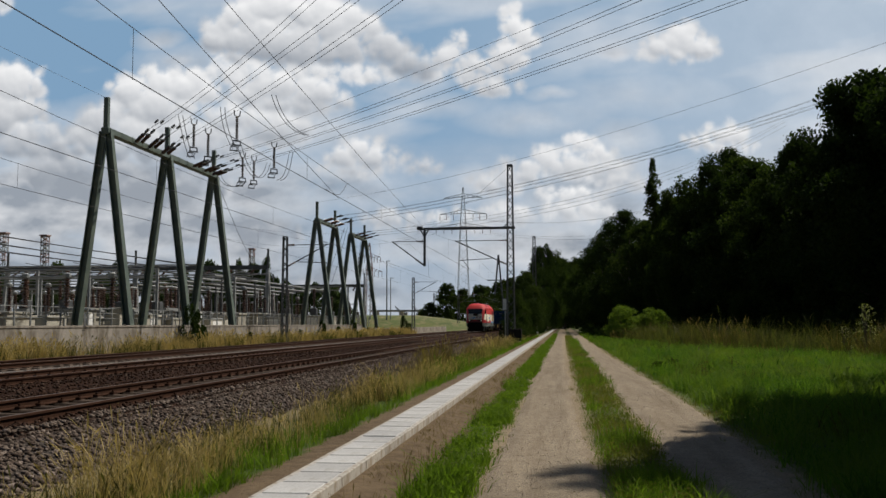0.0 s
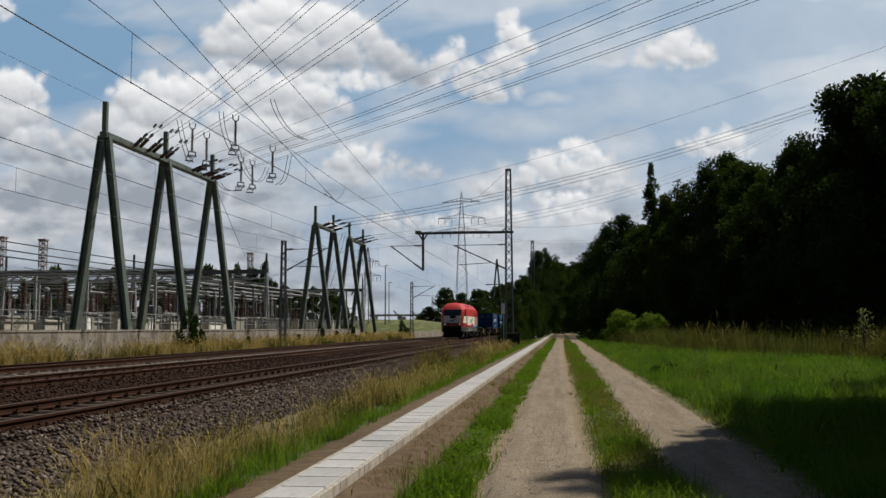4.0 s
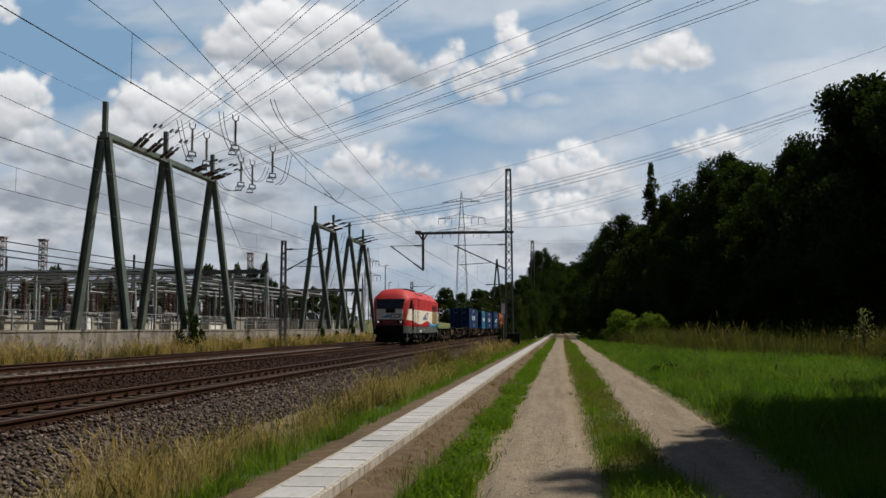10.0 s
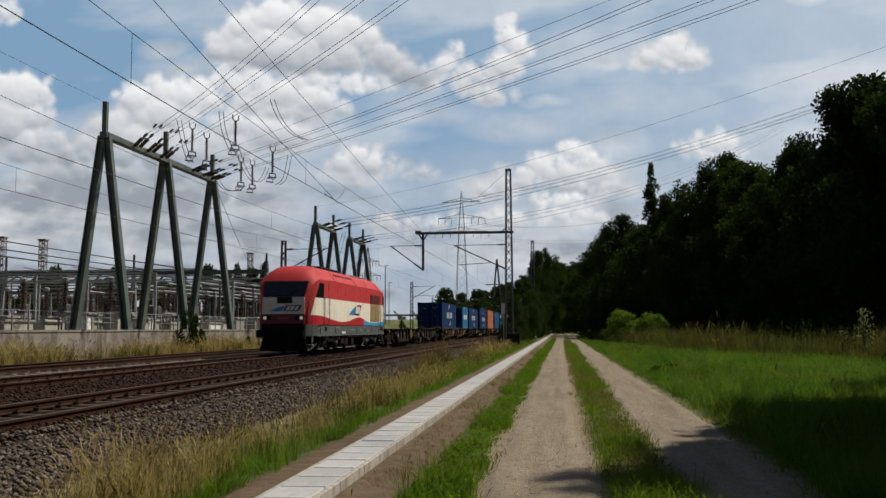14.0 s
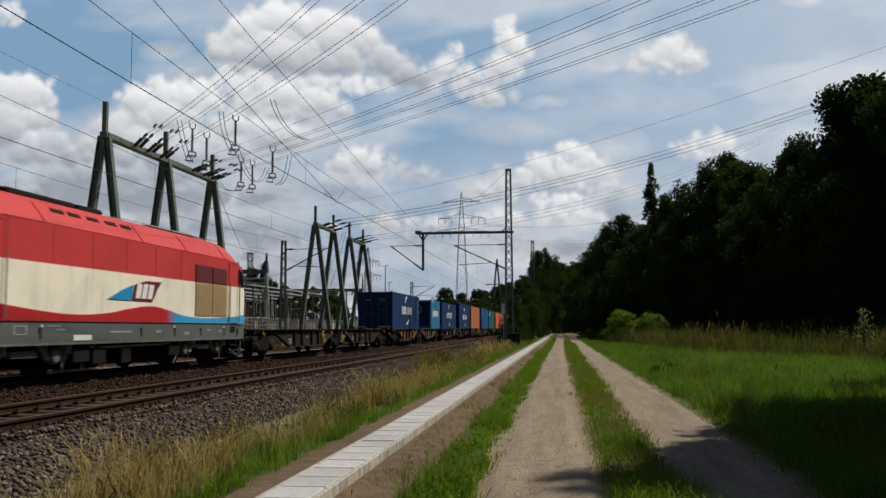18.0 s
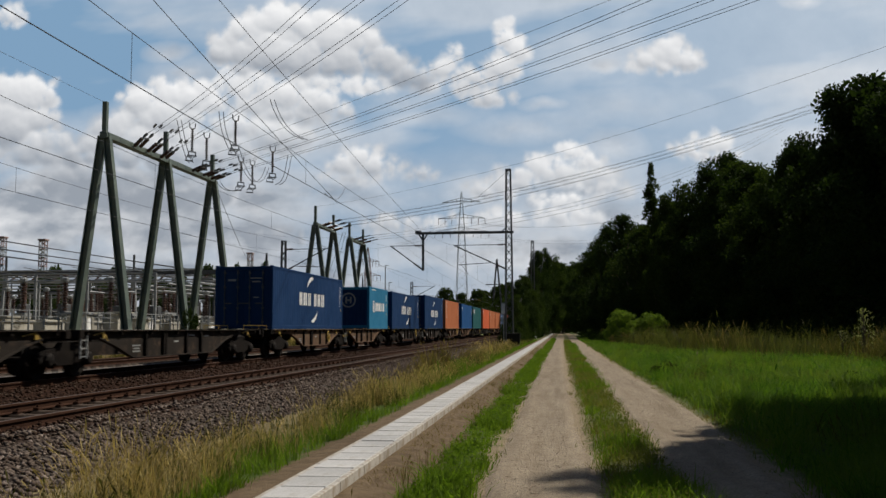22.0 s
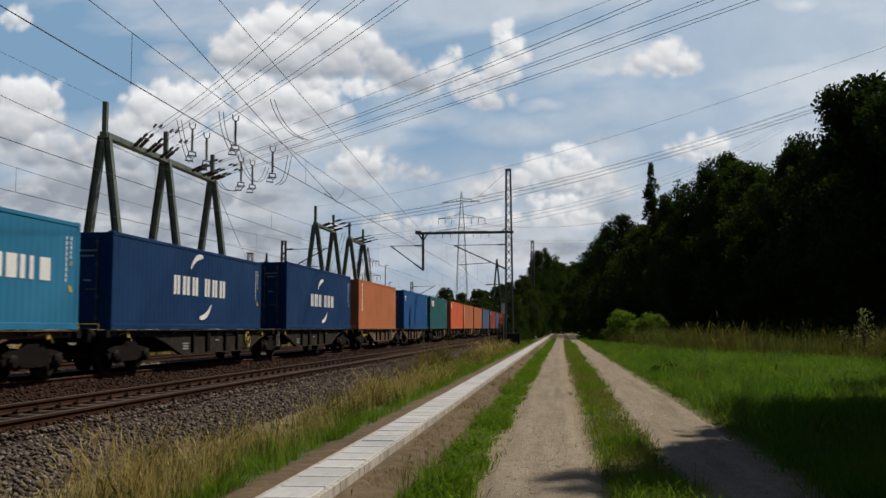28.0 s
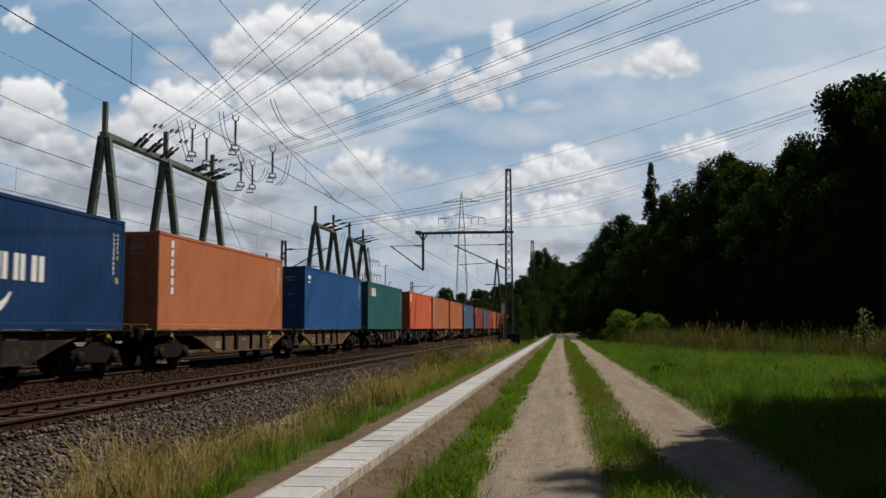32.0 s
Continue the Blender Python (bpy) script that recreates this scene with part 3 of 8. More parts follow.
rut("road_rut_west", ((0, -0.8), (15, -0.84), (37, -0.94), (65, -1.06)), ((0, 0.44), (10, 0.4), (15, 0.24), (37, 0.12), (65, 0.03)), 3.0)
rut("road_rut_east", ((0, 1.12), (13, 1.12), (21, 1.0), (37, 1.05), (65, 0.98)), ((0, 2.02), (9, 2.08), (12, 2.26), (17, 2.38), (28, 2.28), (37, 2.18), (65, 1.96)), 14.0)

# ---------------------------------------------------------------- ballast bed


def ballast_height(x, y):
    pts = ((-22.5, -0.25), (-21.0, -0.02), (-19.4, 0.13), (-6.35, 0.14), (-5.75, 0.11), (-4.75, -0.03), (-4.3, -0.12))
    z = pts[0][1]
    for (xa, za), (xb, zb) in zip(pts, pts[1:]):
        if xa <= x <= xb:
            z = za + (zb - za) * (x - xa) / (xb - xa)
    n = noise.noise(Vector((x * 6, y * 6, 2))) * 0.014 + noise.noise(Vector((x * 0.8, y * 0.8, 7))) * 0.025
    gap = min(abs(x - t) for t in TRACKS)
    z += -0.03 if abs(x + 7.88) < 0.72 else (0.07 if 0.85 < abs(x + 7.88) < 1.45 else 0.03 if abs(x + 7.88) < 1.6 else 0.0)
    if 0.0 < abs(x + 12.8) < 1.9:
        z += 0.035
    return z + n - (0.05 if gap > 1.5 and x < -7 else 0.0) * min(1, (gap - 1.5) / 0.4 if gap > 1.5 else 0)


def ballast_material():
    m, nt, p = shader("track_ballast")
    tc = nt.nodes.new("ShaderNodeTexCoord").outputs["Object"]
    sep = nt.nodes.new("ShaderNodeSeparateXYZ")
    nt.links.new(tc, sep.inputs[0])
    x = calc(nt, "ADD", sep.outputs["X"], calc(nt, "MULTIPLY", calc(nt, "SUBTRACT", noise_at(nt, tc, 1.2, 4.0), 0.5), 0.8))
    v = nt.nodes.new("ShaderNodeTexVoronoi")
    v.inputs["Scale"].default_value = 17.0
    nt.links.new(tc, v.inputs["Vector"])
    stone = blend(nt, v.outputs["Color"], (0.075, 0.06, 0.05), (0.17, 0.142, 0.122))
    rust = blend(nt, v.outputs["Color"], (0.034, 0.0165, 0.0105), (0.066, 0.035, 0.023))
    pale = blend(nt, v.outputs["Color"], (0.2, 0.175, 0.155), (0.32, 0.285, 0.255))
    near = spread(nt, x, -6.5, -6.1)
    far = calc(nt, "MULTIPLY", spread(nt, x, -14.3, -14.7), spread(nt, x, -16.5, -16.2))
    col = blend(nt, near, rust, stone)
    col = blend(nt, far, col, pale)
    # shade in the gaps painted into the colour: darker towards each stone's edge
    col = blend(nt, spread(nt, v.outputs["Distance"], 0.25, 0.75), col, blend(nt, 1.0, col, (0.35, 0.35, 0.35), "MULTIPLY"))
    nt.links.new(col, p.inputs["Base Color"])
    p.inputs["Roughness"].default_value = 0.92
    p.inputs["Specular IOR Level"].default_value = 0.06
    b = nt.nodes.new("ShaderNodeBump")
    b.inputs["Strength"].default_value, b.inputs["Distance"].default_value = 1.0, 0.05
    b.invert = True
    nt.links.new(v.outputs["Distance"], b.inputs["Height"])
    nt.links.new(b.outputs[0], p.inputs["Normal"])
    return m


bx = ladder((-22.5, -8.8, 0.45), (-8.8, -4.3, 0.12))
by = [-60, -20, -5] + ladder((0, 50, 0.3), (50, 120, 1.2), (120, 560, 15.0))
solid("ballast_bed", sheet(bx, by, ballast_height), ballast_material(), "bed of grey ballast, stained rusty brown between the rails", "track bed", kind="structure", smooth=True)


def rock(rng, r):
    """A broken stone of about 14 faces as arrays."""
    base = np.array([(0, 0, 1), (0.9, 0, 0.3), (0.2, 0.9, 0.3), (-0.8, 0.5, 0.2), (-0.7, -0.6, 0.3), (0.3, -0.9, 0.2), (0, 0, -0.9)])
    tri = [(0, 1, 2), (0, 2, 3), (0, 3, 4), (0, 4, 5), (0, 5, 1), (6, 2, 1), (6, 3, 2), (6, 4, 3), (6, 5, 4), (6, 1, 5)]
    return base, np.array(tri)


def scatter_stones(name, n, xr, yr, size, height, material, label, category, seed, flat=0.7):
    rng = np.random.RandomState(seed)
    base, tri = rock(rng, 1)
    x = rng.uniform(*xr, n)
    y = yr[0] + (yr[1] - yr[0]) * rng.rand(n) ** 1.5
    r = rng.uniform(*size, n)
    z = np.array([height(a, b) for a, b in zip(x, y)])
    ang = rng.uniform(0, 6.283, n)
    j = base[None] * rng.uniform(0.65, 1.3, (n, len(base), 3))
    j[:, :, 2] *= flat
    tilt = rng.uniform(-0.7, 0.7, n)
    c, s = np.cos(tilt)[:, None], np.sin(tilt)[:, None]
    j = np.stack([j[:, :, 0], j[:, :, 1] * c - j[:, :, 2] * s, j[:, :, 1] * s + j[:, :, 2] * c], -1)
    c, s = np.cos(ang)[:, None], np.sin(ang)[:, None]
    j = np.stack([j[:, :, 0] * c - j[:, :, 1] * s, j[:, :, 0] * s + j[:, :, 1] * c, j[:, :, 2]], -1)
    co = j * r[:, None, None] + np.stack([x, y, z + r * 0.25], -1)[:, None, :]
    tris = tri[None] + (np.arange(n) * len(base))[:, None, None]
    return solid(name, array_mesh(name, co.reshape(-1, 3), tris.reshape(-1, 3)), material, label, category, kind="stuff")


def island_tones(name, tones, rough=0.9):
    m, nt, p = shader(name)
    geo = nt.nodes.new("ShaderNodeNewGeometry")
    r = nt.nodes.new("ShaderNodeValToRGB")
    r.color_ramp.interpolation = "LINEAR"
    els = r.color_ramp.elements
    while len(els) < len(tones):
        els.new(0.5)
    for i, t in enumerate(tones):
        els[i].position, els[i].color = i / (len(tones) - 1), (*t, 1)
    nt.links.new(geo.outputs["Random Per Island"], r.inputs[0])
    tc = nt.nodes.new("ShaderNodeTexCoord").outputs["Object"]
    nt.links.new(blend(nt, spread(nt, noise_at(nt, tc, 45.0, 3.0), 0.3, 0.7, 0.0, 0.5), r.outputs[0], blend(nt, 1.0, r.outputs[0], (0.6, 0.6, 0.6), "MULTIPLY")), p.inputs["Base Color"])
    p.inputs["Roughness"].default_value = rough
    p.inputs["Specular IOR Level"].default_value = 0.08
    return m


BALLAST_STONES = island_tones("grey_ballast_stones", [(0.066, 0.048, 0.037), (0.12, 0.09, 0.072), (0.178, 0.138, 0.112), (0.096, 0.073, 0.058), (0.29, 0.235, 0.2)])
RUSTY_STONES = island_tones("rust_stained_stones", [(0.027, 0.014, 0.0092), (0.046, 0.024, 0.0155), (0.066, 0.037, 0.025), (0.04, 0.022, 0.015), (0.05, 0.028, 0.019), (0.13, 0.095, 0.072)])
PATH_STONES = island_tones("path_pebbles", [(0.25, 0.2, 0.145), (0.33, 0.27, 0.2), (0.46, 0.4, 0.34), (0.3, 0.245, 0.185)])
scatter_stones("ballast_stones", 15000, (-6.75, -4.65), (7, 60), (0.022, 0.05), ballast_height, BALLAST_STONES, "loose grey ballast stones on the track shoulder", "ballast", 1)
scatter_stones("rusty_ballast_stones", 22000, (-14.2, -6.75), (10, 70), (0.025, 0.05), lambda x, y: ballast_height(x, y) - (0.05 if abs(x + 7.88) < 0.7 else 0.0), RUSTY_STONES, "rust-stained ballast stones between the rails", "ballast", 2)
scatter_stones("path_pebbles", 8000, (-0.85, 2.2), (6.5, 45), (0.004, 0.010), lambda x, y: ground_height(x, y) + 0.026 if not 0.35 < x < 1.1 else -0.2, PATH_STONES, "small pebbles lying on the gravel track", "pebbles", 3)

# ---------------------------------------------------------------- railway tracks
RAIL_PROFILE = [(-0.0625, 0), (0.0625, 0), (0.0625, 0.012), (0.01, 0.03), (0.009, 0.1), (0.035, 0.113), (0.035, 0.142), (0.028, 0.148), (-0.028, 0.148), (-0.035, 0.142), (-0.035, 0.113), (-0.009, 0.1), (-0.01, 0.03), (-0.0625, 0.012)]
rail_mesh = Shape().prism(RAIL_PROFILE, lambda a, b, s: (a, -80 + 640 * s, b)).mesh("rail")
head_mesh = Shape().prism([(-0.027, 0.1475), (0.027, 0.1475), (0.024, 0.1505), (-0.024, 0.1505)], lambda a, b, s: (a, -80 + 640 * s, b)).mesh("running_surface")
sl = Shape().chamfer((0, 0, -0.07), (2.55, 0.26, 0.18), 0.025)
for sx in (-0.7525, 0.7525):
    sl.chamfer((sx, 0, 0.024), (0.34, 0.17, 0.014), 0.005)
sleeper_mesh = sl.mesh("sleeper")
clip_mesh = Shape().chamfer((0, 0, 0.052), (0.1, 0.13, 0.055), 0.012).cyl((0, 0, 0.07), (0, 0, 0.11), 0.026, n=6).mesh("rail_clip")
for tx, count, lab in zip(TRACKS, (200, 200, 130), ("rusty railway track on brown sleepers beside the gravel path", "railway track used by the freight train, on brown sleepers", "railway track beside the substation wall with rusty rails")):
    tr = thing("railway_track", lab, "railway track", "parallel railway tracks", at=pose(tx, 0, 0))
    for sx in (-0.7525, 0.7525):
        r = part("rail", rail_mesh, RAIL_RUST, tr, at=pose(sx, 0, RAIL_Z - 0.15))
        part("running_surface", head_mesh, RAIL_TOP, r, "worn shiny rail head")
    far = Shape()
    for k in range(count, 560):
        far.box((0, 2 + 0.63 * k, RAIL_Z - 0.24), (2.55, 0.26, 0.14))
    tagged(part("far_sleepers", far, SLEEPER, tr), kind="stuff")
    for k in range(count):
        slp = part("sleeper", sleeper_mesh, SLEEPER_DUSTY if tx > -8 else SLEEPER, tr, at=pose(random.uniform(-0.02, 0.02), 2 + 0.63 * k, RAIL_Z - 0.18, 0, 0, random.uniform(-0.6, 0.6)))
        if 8 < k < 68 and tx > -14:
            for dx in (-0.8575, -0.6475, 0.6475, 0.8575):
                part("rail_clip", clip_mesh, RAIL_RUST, slp, at=pose(dx, 0, 0))

# ---------------------------------------------------------------- cable trough
tro = thing("cable_trough", "pale concrete cable trough with flat cover slabs along the verge", "cable trough", kind="structure")
wall_seg = Shape().chamfer((0, 0.5, 0), (0.055, 0.992, 0.34), 0.008).mesh("trough_wall")
slab = Shape().chamfer((0, 0, 0), (0.40, 0.488, 0.05), 0.009).mesh("cover_slab")
TROUGH_SIDE = surface("trough_wall_concrete", (0.40, 0.37, 0.33), (0.5, 0.47, 0.42), 2.0, 50, 0.88, bump=0.1, dirt=(0.3, 0.25, 0.19), dirt_at=0.52, vary=0.08)
for k in range(-40, 60):
    for sx in (-2.355, -1.925):
        part("trough_wall", wall_seg, TROUGH_SIDE, tro, at=pose(sx, 1.0 + k, 0.03 + random.uniform(-0.003, 0.003)))
rest = Shape()
for sx in (-2.355, -1.925):
    rest.box((sx, 165, 0.03), (0.055, 208, 0.34))
tagged(part("far_trough_wall", rest, TROUGH_SIDE, tro), kind="stuff")
for k in range(-76, 224):
    part("cover_slab", slab, CONCRETE, tro, at=pose(-2.14 + random.uniform(-0.003, 0.003), 1.045 + 0.53 * k, 0.18 + random.uniform(-0.003, 0.004), random.uniform(-0.25, 0.25), random.uniform(-0.3, 0.3), random.uniform(-0.3, 0.3)))
rest = Shape()
for k in range(224, 505):
    rest.box((-2.14, 1.045 + 0.53 * k, 0.18), (0.40, 0.5, 0.05))
tagged(part("far_cover_slabs", rest, CONCRETE, tro), kind="stuff")

# ---------------------------------------------------------------- substation wall
wl = thing("boundary_wall", "long weathered grey concrete retaining wall beside the substation", "wall", kind="structure")
seg = Shape().chamfer((0, 0, 0.55), (0.25, 7.985, 1.66), 0.006).chamfer((0, 0, 1.42), (0.32, 7.985, 0.1), 0.006).mesh("wall_panel")
for k in range(-3, 13):
    part("wall_panel", seg, WALL_CONCRETE, wl, at=pose(-23.5, 8.0 * k + 8, random.uniform(-0.006, 0.006)))
low = Shape().chamfer((0, 0, 0.4), (0.25, 7.9, 1.2), 0.02).mesh("low_wall_panel")
for k in range(10):
    part("low_wall_panel", low, WALL_CONCRETE, wl, at=pose(-23.5, 8.0 * k + 112, random.uniform(-0.02, 0.02)))

# ---------------------------------------------------------------- overhead line masts


def lattice(s, x, y, z0, z1, w0, w1, d0, d1, bays, t=0.09):
    """Four-legged lattice with zigzag bracing."""
    def corner(i, u):
        w, d = w0 + (w1 - w0) * u, d0 + (d1 - d0) * u
        return Vector((x + (w if i in (1, 2) else -w) / 2, y + (d if i > 1 else -d) / 2, z0 + (z1 - z0) * u))
    for i in range(4):
        s.beam(corner(i, 0), corner(i, 1), t)
    for k in range(bays):
        u0, u1 = k / bays, (k + 1) / bays
        for i in range(4):
            j = (i + 1) % 4
            a, b = (i, j) if (k + i) % 2 else (j, i)
            s.beam(corner(a, u0), corner(b, u1), t * 0.55)
    for u in (0.0, 1.0):
        for i in range(4):
            s.beam(corner(i, u), corner((i + 1) % 4, u), t * 0.8)
    return s


def insulator(s, p0, p1, r=0.09, n=7):
    p0, p1 = Vector(p0), Vector(p1)
    L = (p1 - p0).length
    prof = [(0, 0.03)]
    for k in range(n):
        c = L * (k + 0.5) / n
        h = L / n
        prof += [(c - h * 0.35, r * 0.45), (c - h * 0.1, r), (c + h * 0.1, r), (c + h * 0.35, r * 0.45)]
    s.lathe(p0, p1 - p0, prof + [(L, 0.03)], 8)
    return s


def line_mast(y, arms=True):
    ma = thing("line_mast", "tall dark lattice mast with a cross arm over two tracks", "overhead line mast", "lattice masts along the line", at=pose(-4.25, y, 0))
    part("lattice_shaft", lattice(Shape(), 0, 0, 0.15, 14.65, 0.62, 0.36, 0.62, 0.36, 22), DARK_STEEL, ma)
    part("footing", Shape().chamfer((0, 0, 0.05), (1.0, 1.0, 0.5), 0.04), CONCRETE, ma, "pale concrete footing")
    part("mast_cap", Shape().chamfer((0, 0, 14.62), (0.4, 0.4, 0.16), 0.03), DARK_STEEL, ma)
    if not arms:
        return ma
    part("cross_arm", Shape().box((-3.65, 0, 9.42), (8.1, 0.16, 0.2)).beam((-0.1, 0, 9.9), (-0.6, 0, 9.45), 0.08).box((-7.55, 0, 9.5), (0.5, 0.22, 0.26)), DARK_STEEL, ma)
    part("drop_post", Shape().cyl((-7.15, 0, 9.4), (-7.15, 0, 6.3), 0.11, n=8).beam((-7.5, 0, 9.35), (-7.15, 0, 8.75), 0.1).beam((-6.8, 0, 9.35), (-7.15, 0, 8.75), 0.1), DARK_STEEL, ma)
    for bx, reach in ((-0.2, 4.4), (-7.15, 2.75)):
        rise = 2.0 / reach
        s = Shape().tube([(bx, 0, 6.35), (bx - reach, 0, 8.4)], 0.055, 6).tube([(bx, 0, 8.4), (bx - reach, 0, 8.38)], 0.03, 5)
        if reach > 3:
            s.tube([(bx - reach * 0.3, 0, 6.9), (bx - reach * 0.9, 0, 6.75)], 0.03, 5).tube([(bx - reach * 0.85, 0, 6.75), (bx - reach * 0.72, 0, 6.0)], 0.02, 4)
        c = part("cantilever", s, DARK_STEEL, ma)
        part("strut_insulator", insulator(insulator(Shape(), (bx - 0.15, 0, 6.35 + 0.15 * rise), (bx - 0.75, 0, 6.35 + 0.75 * rise), 0.1), (bx - 0.1, 0, 8.4), (bx - 0.7, 0, 8.39), 0.09), PORCELAIN, c, "brown ribbed insulator")
    return ma


line_mast(77.2)
line_mast(142.0, False)
line_mast(206.0, False)


def side_mast(x, y, h):
    ma = thing("track_mast", "slim dark lattice mast carrying the far track's overhead line", "overhead line mast", "lattice masts along the line", at=pose(x, y, 0))
    part("lattice_shaft", lattice(Shape(), 0, 0, 0.1, h, 0.42, 0.28, 0.42, 0.28, 14, 0.07), DARK_STEEL, ma)
    part("cantilever", Shape().tube([(0.1, 0, 5.9), (3.3, 0, 7.6)], 0.045, 6).tube([(0.1, 0, 7.6), (3.5, 0, 7.62)], 0.03, 5).tube([(0.9, 0, 6.3), (3.3, 0, 6.2)], 0.03, 5), DARK_STEEL, ma)
    part("strut_insulator", insulator(insulator(Shape(), (0.25, 0, 5.98), (0.8, 0, 6.27), 0.09), (0.2, 0, 7.6), (0.75, 0, 7.605), 0.09), PORCELAIN, ma, "brown ribbed insulator")
    part("footing", Shape().chamfer((0, 0, 0.0), (0.8, 0.8, 0.5), 0.04), CONCRETE, ma)


side_mast(-21.2, 70.0, 8.25)
side_mast(-21.6, 135.0, 8.25)
side_mast(-22.0, 198.0, 8.25)

# ---------------------------------------------------------------- overhead wires


def wire(name, pts, r, label, group):
    return solid(name, Shape().tube(pts, r, 5), WIRE, label, "cable", group)


def sagging(p0, p1, sag, n=14):
    p0, p1 = Vector(p0), Vector(p1)
    return [p0.lerp(p1, k / n) - Vector((0, 0, sag * 4 * (k / n) * (1 - k / n))) for k in range(n + 1)]


SUPPORTS = (-5.0, 77.2, 142.0, 206.0, 270.0, 334.0)
for i, tx in enumerate(TRACKS):
    zig = 0.06 if i == 0 else 0.2
    wire_z = 6.05 if i == 0 else 5.95
    line = [(tx + zig * (-1) ** k, y, wire_z) for k, y in enumerate((-70.0,) + SUPPORTS)]
    strung = [line[0], (tx, -5.0, 6.25), (tx, 23.3, 6.0)] + line[2:] if i == 0 else line
    ot = thing("overhead_wire", "contact wire and carrier wire with thin droppers above a railway track", "overhead wire", "overhead wires of the tracks")
    part("contact_wire", Shape().tube(strung, 0.0105, 5), WIRE, ot)
    carrier = []
    for a, b in zip(line, line[1:]):
        seg_pts = sagging((a[0], a[1], 8.1), (b[0], b[1], 8.1), 0.00083 * ((b[1] - a[1]) / 2) ** 2, 12)
        carrier += seg_pts[:-1]
        sag = 0.00083 * ((b[1] - a[1]) / 2) ** 2
        for k in range(40):
            y = -67.7 + 12.0 * k
            if a[1] + 1 < y < b[1] - 1:
                u = (y - a[1]) / (b[1] - a[1])
                x = a[0] + (b[0] - a[0]) * u
                part("dropper", Shape().beam((x, y, 8.1 - sag * 4 * u * (1 - u)), (x, y, wire_z), 0.008), WIRE, ot)
    if i == 0:
        part("feeder_loop", Shape().tube([(tx, 33.7, 6.7), (tx, 33.2, 6.4), (tx, 32.6, 6.14), (tx, 31.9, 6.03), (tx, 31.2, 6.02), (tx, 30.6, 6.05)], 0.009, 5), WIRE, ot)
    part("carrier_wire", Shape().tube(carrier, 0.0075, 5), WIRE, ot)
wire("feeder_cable", sagging((-11.6, 77.2, 9.7), (-6.41, -4.3, 9.45), 0.23), 0.009, "single feeder cable strung along the line", "feeder cables")
wire("feeder_cable", sagging((-7.88, 12.0, 8.65), (-7.9, 32.5, 5.98), 0.05), 0.009, "single feeder cable strung along the line", "feeder cables")
wire("earth_cable", sagging((-4.25, 77.2, 14.6), (-30.0, 168, 17.0), 1.5), 0.012, "thin earth cable at the mast top", "feeder cables")

# ---------------------------------------------------------------- portal gantries


def i_leg(s, p0, p1, w0, w1):
    """Tapered H-section leg: flanges facing along the wall, recessed web between."""
    p0, p1 = Vector(p0), Vector(p1)
    q = (p1 - p0).to_track_quat("Z", "Y").to_matrix()
    n = 5
    rings = []
    for k in range(n + 1):
        w = (w0 + (w1 - w0) * k / n) / 2
        c = p0.lerp(p1, k / n)
        prof = [(-w, -0.21), (w, -0.21), (w, -0.15), (0.04, -0.15), (0.04, 0.15), (w, 0.15), (w, 0.21), (-w, 0.21), (-w, 0.15), (-0.04, 0.15), (-0.04, -0.15), (-w, -0.15)]
        rings += [c + q @ Vector((a, b, 0)) for a, b in prof]
    fs = [(k * 12 + i, k * 12 + (i + 1) % 12, k * 12 + 12 + (i + 1) % 12, k * 12 + 12 + i) for k in range(n) for i in range(12)]
    s.add(rings, fs + [tuple(range(11, -1, -1)), tuple(range(n * 12, n * 12 + 12))])


def gantry(posts, x, label, strings):
    g = thing("portal_gantry", label, "power line gantry", "portal gantries of the substation")
    top = 12.55
    for k, y in enumerate(posts):
        for dx in (-1.68, 1.86):
            s = Shape()
            i_leg(s, (x + dx, y, -0.2), (x + math.copysign(0.14, dx), y, top), 0.52, 0.34)
            part("leg", s, GREEN_STEEL, g)
        part("apex_plate", Shape().chamfer((x, y, top + 0.04), (0.46, 0.44, 0.4), 0.04), GREEN_STEEL, g)
        part("spike", Shape().box((x, y, 13.55), (0.26, 0.26, 2.0)), GREEN_STEEL, g, "square lightning spike")
    return g, top


def crossbeam(g, x, y0, y1, top):
    s = Shape()
    for dx in (-0.22, 0.22):
        s.box((x + dx, (y0 + y1) / 2, top + 0.06), (0.05, y1 - y0, 0.32))
    for dz in (-0.08, 0.21):
        s.box((x, (y0 + y1) / 2, top + dz), (0.44, y1 - y0, 0.04))
    n = int((y1 - y0) / 1.3)
    for k in range(n + 1):
        s.box((x, y0 + (y1 - y0) * k / n, top + 0.06), (0.52, 0.05, 0.34))
    part("crossbeam", s, GREEN_STEEL, g)


